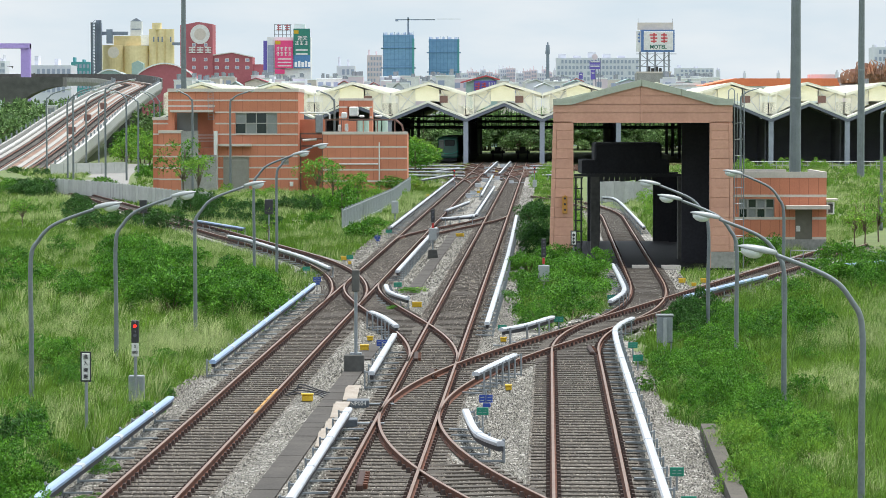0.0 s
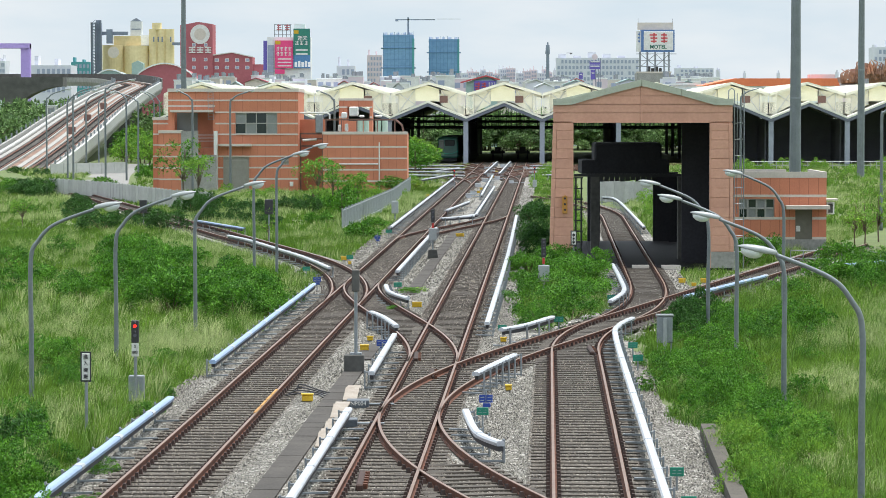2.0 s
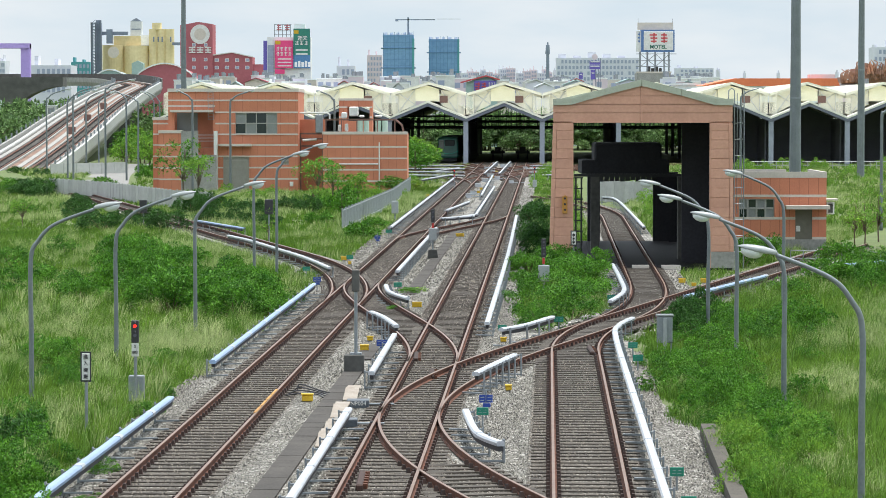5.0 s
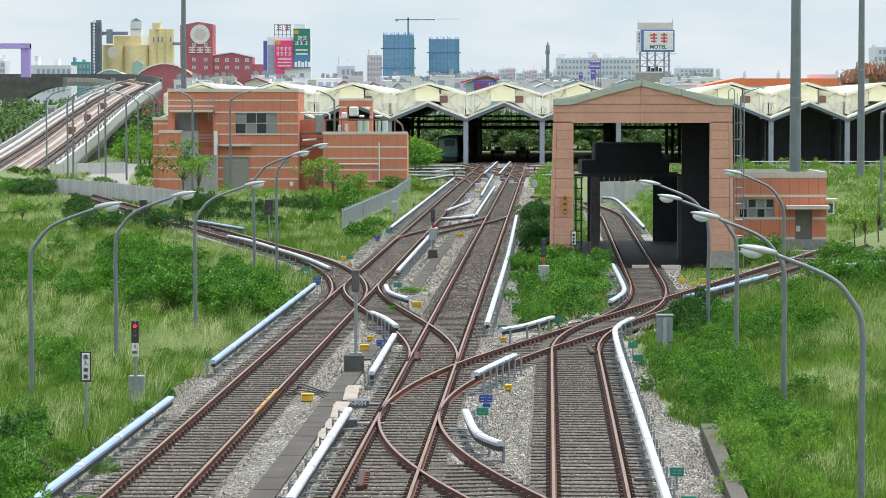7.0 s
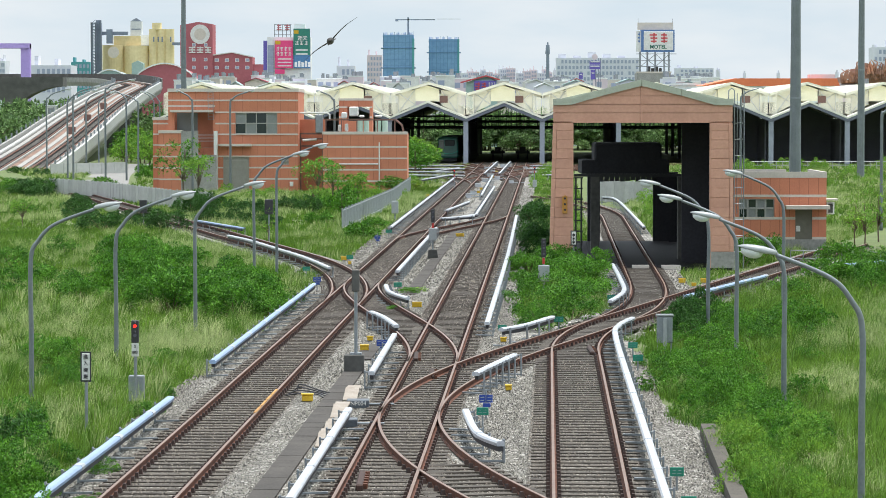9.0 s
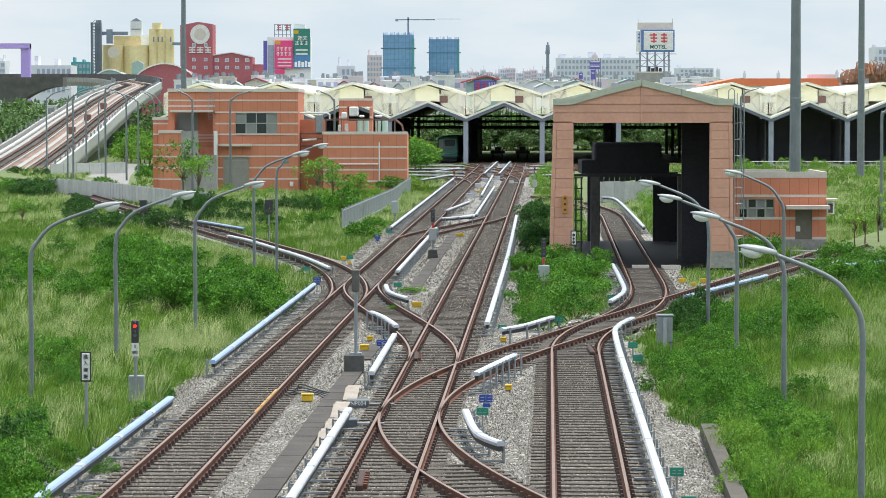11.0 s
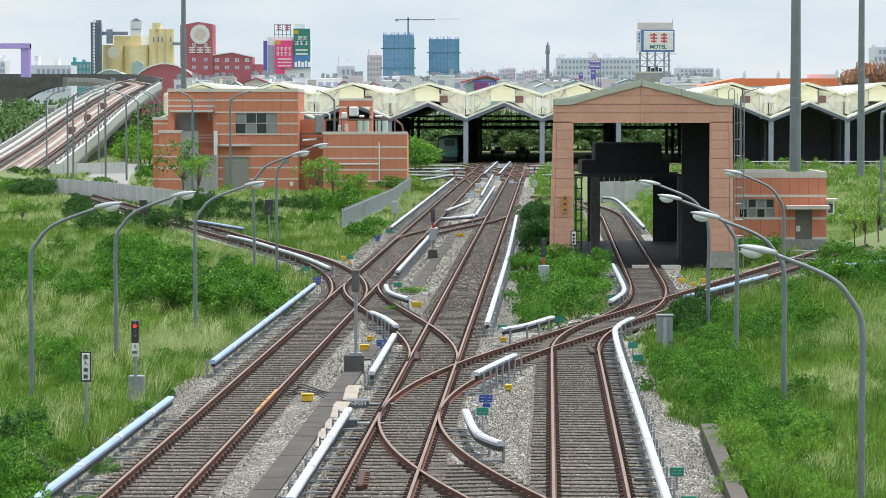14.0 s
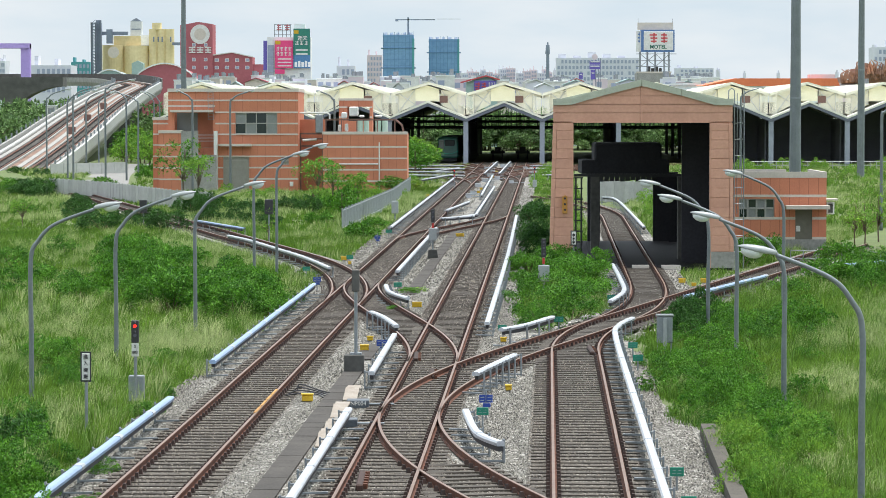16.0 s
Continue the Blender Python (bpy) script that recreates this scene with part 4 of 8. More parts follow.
def shed_bay(i, closed):
    """One bay: front gable, dark inside, posts, monitor roof with cream gable."""
    y0 = SHED_Y
    xc = 8.971 + BAY * i
    t = thing("train_shed_bay", xc, y0, 0, "train shed bay with cream monitor roof and slate-grey gable edge", "train shed", "row of train sheds")
    w = BAY / 2
    zv, zp = 6.374, 8.695
    # low roof slabs, leaning with the run of the tracks
    def slab(name, p, q, th, ya, yb, m, label="", lift=0.0):
        bm = bmesh.new()
        da, db = SHED_DX * ya, SHED_DX * yb
        vs = []
        for yy, d in ((ya, da), (yb, db)):
            for x, z in (p, q, (q[0], q[1] - th), (p[0], p[1] - th)):
                vs.append(bm.verts.new((x + d, yy, z)))
        for f in ((0, 1, 2, 3), (7, 6, 5, 4), (0, 4, 5, 1), (1, 5, 6, 2), (2, 6, 7, 3), (3, 7, 4, 0)):
            bm.faces.new([vs[k] for k in f])
        bmesh.ops.recalc_face_normals(bm, faces=bm.faces[:])
        return part(name, bm, m, t, label)
    length = SHED_BACK - SHED_Y
    for s in (-1, 1):
        slab("fascia", (s * w, zv), (0, zp), 0.45, 0.0, 0.35, M_FASCIA, "slate-grey gable edge")
        slab("low_roof", (s * w, zv + 0.35), (0, zp + 0.35), 0.3, 0.06, length, M_EAVECREAM, "cream-white low roof")
    # upper monitor roof
    zu, zw = 11.926 - 0.2, 10.269 - 0.2
    for s in (-1, 1):
        slab("upper_roof", (s * (w - 0.15), zw), (0, zu), 0.18, 4.0, length, M_ROOFWHITE, "white corrugated roof")
        slab("verge", (s * (w - 0.1), zw + 0.14), (0, zu + 0.14), 0.4, 3.6, 4.05, M_LATTICE, "pale roof verge")
        bm = bmesh.new()
        for k in range(20):
            yy = 5.6 + k * 2.4 + 0.12 * k * k
            d = SHED_DX * yy
            vs = [bm.verts.new(q) for e in (yy, yy + 0.35) for q in ((s * (w - 0.15) + d, e, zw - 0.03), (d, e, zu - 0.03), (d, e, zu + 0.09), (s * (w - 0.15) + d, e, zw + 0.09))]
            for f in ((0, 1, 2, 3), (7, 6, 5, 4), (3, 2, 6, 7), (0, 4, 5, 1)):
                bm.faces.new([vs[q] for q in f])
        bmesh.ops.recalc_face_normals(bm, faces=bm.faces[:])
        tagged(part("roof_ribs", bm, M_LATTICE, t, "pale ribs of the corrugated roof"), kind="stuff")
        slab("gutter", (s * (w - 0.1), zw + 0.12), (s * (w - 0.55), zw + 0.25), 0.3, 4.0, length, M_FENCE, "pale grey gutter")
    # cream gable panel, brown window, mesh panels, grilles
    part("gable_panel", prism(bmesh.new(), [(-2.0 + 0.15, zp + 0.3), (1.7, zp + 0.3), (1.7, zu - 0.95), (-0.1, zu - 0.35), (-1.9, zu - 0.95)], 4.4, 4.7), M_CREAM, t, "cream gable panel")
    part("louvre", boxed(1.75, 2.95, 4.5, 4.6, zv + 2.4, zv + 3.4), M_RUSTPIPE, t, "brown louvre")
    for s in (-1, 1):
        part("mesh_panel", prism(bmesh.new(), [(s * 1.9, zp - 0.2), (s * (w - 1.2), zv + 0.9), (s * (w - 1.2), zw + 0.25), (s * 1.9, zu - 1.0)], 4.75, 4.8), M_LATTICE, t, "pale wire mesh panel")
        bm = bmesh.new()
        for k in range(9):
            x = s * (w - 0.1) - s * 0.13 * k
            box(bm, min(x, x - s * 0.08), max(x, x - s * 0.08), 4.2, 4.3, zv + 0.7, zw)
        part("grille", bm, M_LATTICE, t, "pale vertical slats")
        bm = bmesh.new()
        tube(bm, [(s * 1.9, 4.6, zp - 0.2), (s * (w - 1.2), 4.6, zw + 0.2)], 0.07, sides=6)
        tube(bm, [(s * 1.9, 4.6, zu - 1.0), (s * (w - 1.2), 4.6, zv + 0.9)], 0.07, sides=6)
        tube(bm, [(s * (w - 1.2), 4.6, zv + 0.7), (s * (w - 1.2), 4.6, zw + 0.2)], 0.09, sides=6)
        part("brace", bm, M_WHITE, t)
    part("post", boxed(w - 0.35, w + 0.35, 0.2, 0.9, -0.3, zv - 0.3), M_SHEDPOST, t, "grey-blue concrete post")
    # trusses seen inside
    for k in range(1, 5):
        yy = k * 25.0
        bm = bmesh.new()
        d = SHED_DX * yy
        for zz in (zv - 1.6, zv - 0.6, zv + 0.3):
            box(bm, -w + d, w + d, yy, yy + 0.2, zz - 0.07, zz + 0.07)
        for j in range(-3, 4):
            box(bm, j * 1.6 - 0.05 + d, j * 1.6 + 0.05 + d, yy, yy + 0.2, zv - 1.6, zp - 0.4 - abs(j) * 0.7)
        part("truss", bm, M_BLACK, t, "black steel truss")
        # Posts and walls behind the front are darkened for the shed's inner shade.
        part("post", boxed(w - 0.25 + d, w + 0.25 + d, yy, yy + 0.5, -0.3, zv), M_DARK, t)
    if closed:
        part("back_wall", boxed(-w + 0.8, w + 0.2, 18, 18.3, -0.3, zp), M_DARK, t, "shed interior wall in a shade-dark tone")
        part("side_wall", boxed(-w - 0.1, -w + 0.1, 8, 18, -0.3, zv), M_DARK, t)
    else:
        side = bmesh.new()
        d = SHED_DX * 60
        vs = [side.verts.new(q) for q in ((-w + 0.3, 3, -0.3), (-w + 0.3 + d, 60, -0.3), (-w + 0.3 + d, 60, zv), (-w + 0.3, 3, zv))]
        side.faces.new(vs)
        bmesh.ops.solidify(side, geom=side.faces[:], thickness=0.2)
        part("side_wall", side, M_DARK, t, "shed side wall in a shade-dark tone")
    return t


for i in range(-4, 7):
    shed_bay(i, closed=(i < -1 or i >= 3))


def train():
    """Front of a metro train standing in the shed."""
    y = 441.0
    t = thing("metro_train", 0.78, y, 0, "dark green metro train standing in the shed", "train")
    m_body = mat("train_green", (0.04, 0.18, 0.14), (0.03, 0.13, 0.10), rough=0.35, scale=1)
    m_stripe = mat("train_stripe", (0.02, 0.42, 0.30), rough=0.4)
    bm = boxed(-1.55, 1.55, 0, 42, 0.5, 3.6, bevel=0.25)
    for v in bm.verts:
        v.co.x += 0.0345 * v.co.y
        if v.co.y < 1 and v.co.z > 2:
            v.co.y += 0.5
    part("body", bm, m_body, t)
    part("windscreen", boxed(-0.55, 1.0, 0.3, 0.6, 1.75, 3.2, bevel=0.08), M_GLASS, t, "dark windscreen")
    part("side_window", boxed(-1.45, -0.65, 0.1, 0.3, 1.9, 3.2, bevel=0.08), M_GLASS_LIGHT, t)
    part("stripe", sweep(bmesh.new(), spline([(-1.5, -0.05, 1.65), (-0.6, -0.1, 1.2), (0.4, -0.1, 1.15), (1.5, -0.05, 1.55)], 6), [(-0.03, -0.06), (0.03, -0.06), (0.03, 0.06), (-0.03, 0.06)]), m_stripe, t, "bright green curved stripe")
    part("bogie", boxed(-1.3, 1.3, 0.6, 3.5, 0.0, 0.5), M_BLACK, t)
    return t


train()


def buffer_stop(x, y):
    """Raked steel frame with a cross beam and two pads at a track's end."""
    t = thing("buffer_stop", x, y, BED, "black steel buffer stop at a shed track end", "buffer stop", "buffer stops in the sheds")
    for a in (-0.75, 0.75):
        part("upright", boxed(a - 0.1, a + 0.1, -0.1, 0.1, 0, 1.5), M_BLACK, t)
        part("strut", tubed([(a, 1.8, 0.05), (a, 0.05, 1.3)], 0.09, sides=6), M_BLACK, t)
        part("pad", tubed([(a, -0.35, 1.15), (a, -0.1, 1.15)], 0.2, sides=12), M_BLACK, t)
    part("cross_beam", boxed(-1.15, 1.15, -0.14, 0.12, 0.95, 1.35, bevel=0.03), M_BLACK, t)
    part("top_plate", boxed(-0.45, 0.45, -0.1, 0.1, 1.35, 2.0, bevel=0.03), M_BLACK, t)


buffer_stop(8.75, 470)
buffer_stop(12.75, 470)


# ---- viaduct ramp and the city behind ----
# Silo ochre and factory crimson are lightened to stand in for haze.
M_SILO = mat("hazed_silo_ochre", (0.78, 0.66, 0.38), (0.66, 0.54, 0.30), rough=0.8, scale=0.12)
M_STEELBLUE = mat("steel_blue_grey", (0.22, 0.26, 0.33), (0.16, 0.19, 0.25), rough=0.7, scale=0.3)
M_FACTORY = mat("hazed_crimson", (0.42, 0.13, 0.15), (0.34, 0.10, 0.12), rough=0.8, scale=0.1)
M_PURPLE = mat("purple_steel", (0.50, 0.37, 0.78), (0.40, 0.29, 0.66), rough=0.7, scale=0.2)
# Blue of the netting, with the haze before it mixed into the colour.
M_NETBLUE = mat("hazed_blue_net", (0.20, 0.36, 0.56), (0.14, 0.27, 0.47), rough=0.9, scale=0.06, fine=0.5)
M_NETLINE = mat("scaffold_steel_blue", (0.145, 0.265, 0.45), rough=0.9)
M_NETGREEN = mat("green_scaffold_net", (0.10, 0.33, 0.34), (0.08, 0.26, 0.30), rough=0.9, scale=0.1)
# Wall and window tones are paled and blued in place of distance haze.
M_APART = mat("hazed_lilac_grey", (0.66, 0.67, 0.74), (0.56, 0.57, 0.65), rough=0.9, scale=0.05)
M_APARTWIN = mat("far_window_hazed", (0.34, 0.38, 0.50), (0.27, 0.31, 0.42), rough=0.4, scale=0.1)
M_PINKAP = mat("hazed_pink_render", (0.68, 0.58, 0.62), (0.58, 0.49, 0.54), rough=0.9, scale=0.05)
M_ROOFGREY = mat("grey_sheet_roof", (0.78, 0.80, 0.80), (0.62, 0.64, 0.65), rough=0.6, scale=0.2, spread=0.25)
M_ROOFTEAL = mat("teal_sheet_roof", (0.36, 0.48, 0.47), (0.28, 0.39, 0.38), rough=0.6, scale=0.2)
M_ROOFORANGE = mat("orange_sheet_roof", (0.80, 0.22, 0.09), (0.70, 0.17, 0.07), rough=0.6, scale=0.15)
M_PINK = mat("magenta_billboard", (0.75, 0.06, 0.22), (0.66, 0.05, 0.18), rough=0.5, scale=0.2)
M_BBGREEN = mat("green_billboard", (0.03, 0.22, 0.14), (0.02, 0.15, 0.14), rough=0.5, scale=0.2)
M_BBBLUE = mat("blue_billboard", (0.08, 0.22, 0.42), (0.05, 0.15, 0.32), rough=0.5, scale=0.3)
M_SIGNBLUE = mat("motel_blue", (0.10, 0.20, 0.42), (0.08, 0.16, 0.35), rough=0.5, scale=0.5)
M_SIGNRED = mat("sign_red", (0.60, 0.08, 0.09), rough=0.5)
M_VIOLET = mat("violet_sign", (0.16, 0.12, 0.50), rough=0.5)
M_TEMPLE = mat("temple_tile", (0.45, 0.20, 0.11), (0.25, 0.15, 0.12), rough=0.7, scale=0.4, spread=0.35)
M_DECK = mat("ramp_deck_rusty", (0.27, 0.165, 0.12), (0.14, 0.085, 0.065), rough=0.9, scale=0.4)


def far_box(t, name, x0, x1, z0, z1, y, depth, m, label=""):
    return part(name, boxed(x0, x1, y, y + depth, z0, z1), m, t, label)


def ramp():
    """Curving viaduct ramp with tracks and parapets."""
    t = thing("viaduct_ramp", 0, 0, 0, "curving concrete viaduct ramp with rusty tracks and parapets", "viaduct", kind="structure")
    def broad(pts, profile):
        return sweep(bmesh.new(), pts, [(a * 1.32, b) for a, b in profile])
    c = spline([(-56.412, 380.000, -0.840), (-60.517, 455.000, 2.197), (-65.567, 540.000, 6.042), (-71.168, 640.000, 10.278), (-76.900, 730.000, 12.900), (-83.000, 800.000, 14.100), (-91.500, 860.000, 15.400), (-103.773, 910.000, 16.600), (-125.244, 940.000, 17.100), (-157.588, 950.000, 17.200)], 10)
    part("deck", broad(c, [(-4.6, -1.6), (4.6, -1.6), (5.0, -0.3), (5.0, 0), (-5.0, 0), (-5.0, -0.3)]), M_CONC, t, "grey concrete deck")
    part("track_bed", broad([p + Vector((0, 0, 0.03)) for p in c], [(-4.2, 0), (4.2, 0), (4.2, 0.06), (-4.2, 0.06)]), M_DECK, t, "rust-stained track bed")
    part("parapet", broad(c[:44], [(4.7, 0), (5.0, 0), (5.0, 1.5), (4.7, 1.5)]), M_FENCE, t, "pale concrete parapet")
    part("parapet", broad(c[43:], [(4.7, 0), (5.0, 0), (5.0, 2.2), (4.7, 2.2)]), M_CONC_DARK, t, "dark stained inner parapet")
    part("parapet", broad(c, [(-5.0, 0), (-4.7, 0), (-4.7, 1.0), (-5.0, 1.0)]), M_CONC, t, "stained dark parapet")
    part("cable_tray", broad(c[:42], [(-4.5, 0.1), (-4.05, 0.1), (-4.05, 0.5), (-4.5, 0.5)]), M_FENCE, t, "white third rail cover")
    part("cable_tray", broad(c[4:42], [(4.2, 0.1), (4.5, 0.1), (4.5, 0.7), (4.2, 0.7)]), M_WHITE, t, "white third rail cover")
    for o in (-2.2, 0.0, 2.2, -3.55, 3.55):
        part("walkway", broad([p + Vector((0, 0, 0.09)) for p in c], [(o - 0.28, 0), (o + 0.28, 0), (o + 0.28, 0.12), (o - 0.28, 0.12)]), M_CONC if abs(o) in (0.0, 3.55) else M_SLEEPER, t, "pale concrete plinth strip")
    for o in (-4.05, -3.2, -1.1, 1.1, 3.2):
        part("cable_tray", broad([p + Vector((0, 0, 0.1)) for p in c[:50]], [(o - 0.09, 0), (o + 0.09, 0), (o + 0.09, 0.28), (o - 0.09, 0.28)]), M_CONC, t, "grey cable duct along the deck")
    bm = bmesh.new()
    for p, d in station(c[:56], 2.6, 1.0):
        n = Vector((d.y, -d.x, 0))
        for side in (-2.9, 2.9):
            q = p + n * side
            box(bm, q.x - 1.4, q.x + 1.4, q.y - 0.35, q.y + 0.35, q.z + 0.1, q.z + 0.24)
    tagged(part("cross_ties", bm, M_CONC_DARK, t, "dark ties under the ramp rails"), kind="stuff")
    for k in (14, 19, 24):
        p, q = c[k] + Vector((0.9, 0, 0)), c[k + 2] + Vector((-0.6, 0, 0))
        part("junction_cabinet", boxed(p.x - 0.6, p.x + 0.6, p.y - 0.5, p.y + 0.5, p.z + 0.05, p.z + 1.3, bevel=0.05), M_RUSTPIPE, t, "rusty cabinet beside the ramp track")
        part("cable_drop", tubed(spline([p + Vector((0.5, 0, 0.3)), p.lerp(q, 0.5) + Vector((0, 0, 0.5)), q + Vector((0, 0, 0.2))], 6), 0.12, sides=6), M_BAND, t)
    for o in (-2.9, -1.5, 1.5, 2.9):
        part("rail", broad([p + Vector((0, 0, 0.08)) for p in c], [(o - 0.1, 0), (o + 0.1, 0), (o + 0.1, 0.2), (o - 0.1, 0.2)]), M_RAIL, t)
    for k, (p, d) in enumerate(station(c[:60], 9.0, 2.0)):
        n = Vector((d.y, -d.x, 0))
        for side in (-6.1, 6.1):
            q = p + n * side
            part("parapet_post", boxed(q.x - 0.12, q.x + 0.12, q.y - 0.12, q.y + 0.12, q.z + 1.2, q.z + 2.0), M_GALV, t)
    for k in (28, 34, 40, 46, 52, 58, 64):
        if k < len(c):
            p = c[k]
            part("pier", boxed(p.x - 1.2, p.x + 1.2, p.y - 1.2, p.y + 1.2, -0.4, p.z - 1.5, bevel=0.2), M_CONC_DARK, t)
    # older arched girder behind
    y = 870.0
    arch = [(-146.203, 17.377), (-112.412, 17.377), (-112.412, 14.709)]
    for k in range(9):
        a = k / 8
        arch.append((-112.412 + (-126.129 - -112.412) * a, 14.709 - (1 - math.sin(a * math.pi)) * 0.0 - 5.5 * a * a))
    arch += [(-126.129, -0.4), (-129.809, -0.4), (-129.809, 10.204)]
    for k in range(6):
        a = k / 5
        arch.append((-129.809 + (-146.203 - -129.809) * a, 10.204 + 5.0 * math.sin(a * math.pi / 2)))
    part("arched_girder", prism(bmesh.new(), arch, y, y + 9), M_CONC_DARK, t, "weathered arched concrete girder")
    return t


ramp()
# white watch hut on a dark steel base beside the ramp
t = thing("signal_hut", -85.2, 640, FIELD, "small white hut with a window on a dark steel base", "hut")
part("base", boxed(-1.2, 1.2, -1.0, 1.0, 0, 6.6, bevel=0.1), M_STEELBLUE, t, "dark steel base")
part("hut_wall", boxed(-1.0, 1.0, -1.0, 1.0, 6.6, 8.9, bevel=0.06), M_WHITE, t)
part("hut_roof", boxed(-1.2, 1.2, -1.2, 1.2, 8.9, 9.1, bevel=0.04), M_ROOFGREY, t)
part("hut_window", boxed(-0.6, 0.6, -1.06, -0.99, 7.2, 8.4), M_GLASS_LIGHT, t)

def cement_works():
    y = 1100.0
    t = thing("cement_works", 0, 0, 0, "ochre cement silos with steel tower and conveyor", "factory")
    for a, b, top in ((178, 218, 80), (216, 262, 81), (238, 262, 82)):
        cx, r = aside((a + b) / 2, y), aside(784 + (b - a) / 2, y)
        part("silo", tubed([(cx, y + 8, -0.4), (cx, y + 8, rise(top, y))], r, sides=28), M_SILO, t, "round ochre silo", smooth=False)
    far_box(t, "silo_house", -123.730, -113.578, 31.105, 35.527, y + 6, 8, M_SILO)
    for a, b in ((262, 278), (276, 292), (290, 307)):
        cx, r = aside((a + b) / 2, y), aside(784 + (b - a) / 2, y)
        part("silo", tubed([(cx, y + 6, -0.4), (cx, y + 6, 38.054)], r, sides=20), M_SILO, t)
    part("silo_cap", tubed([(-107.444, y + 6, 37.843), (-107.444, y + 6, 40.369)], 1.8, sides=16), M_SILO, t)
    for u in (272, 280, 287, 302):
        x = aside(u, y)
        far_box(t, "slot_window", x - 0.25, x + 0.25, 33.211, 35.106, y + 2.4, 0.4, M_STEELBLUE)
    far_box(t, "bridge_house", -114.001, -108.713, 31.947, 35.738, y + 7, 5, M_ROOFGREY)
    far_box(t, "head_house", -117.596, -113.366, 35.527, 41.001, y + 8, 4, M_ROOFGREY, "white head house")
    far_box(t, "head_windows", -117.173, -113.789, 37.843, 38.264, y + 7.9, 0.3, M_STEELBLUE)
    part("head_roof", prism(bmesh.new(), [(-117.596, 41.001), (-113.366, 41.001), (-115.481, 42.263)], y + 8, y + 12), M_STEELBLUE, t)
    bm = bmesh.new()
    for u in (163.5, 171, 179):
        x = aside(u, y)
        box(bm, x - 0.25, x + 0.25, y - 1, y - 0.5, -0.4, 40.369)
        box(bm, x - 0.2, x + 0.2, y + 3, y + 3.5, -0.4, 40.369)
    q = 130
    while q > 40:
        z = rise(q, y)
        box(bm, -131.344, -127.748, y - 1, y - 0.6, z - 0.2, z + 0.2)
        tube(bm, [(-131.132, y - 0.8, z), (-129.652, y - 0.8, z + 1.2)], 0.12, sides=5)
        q -= 5.5
    part("steel_tower", bm, M_STEELBLUE, t, "blue-grey steel elevator tower")
    far_box(t, "elevator_shaft", -129.652, -127.748, -0.4, 41.211, y, 2, M_STEELBLUE)
    far_box(t, "conveyor", -127.748, -118.019, 35.738, 37.001, y + 2, 2, M_STEELBLUE, "conveyor gallery")
    far_box(t, "hopper", -125.845, -123.730, 32.579, 37.843, y + 1, 3, M_STEELBLUE)
    far_box(t, "conveyor", -101.310, -97.715, 31.947, 33.000, y + 2, 2, M_STEELBLUE)
    part("emblem", tubed([(-123.095, y - 0.6, 29.209), (-123.095, y - 0.2, 29.209)], 2.1, sides=20), M_BAND, t, "faded round emblem")
    part("gable_shed", prism(bmesh.new(), [(-115.693, -0.4), (-111.462, -0.4), (-111.462, 24.995), (-113.578, 26.048), (-115.693, 24.995)], y - 6, y), M_ROOFTEAL, t)


cement_works()


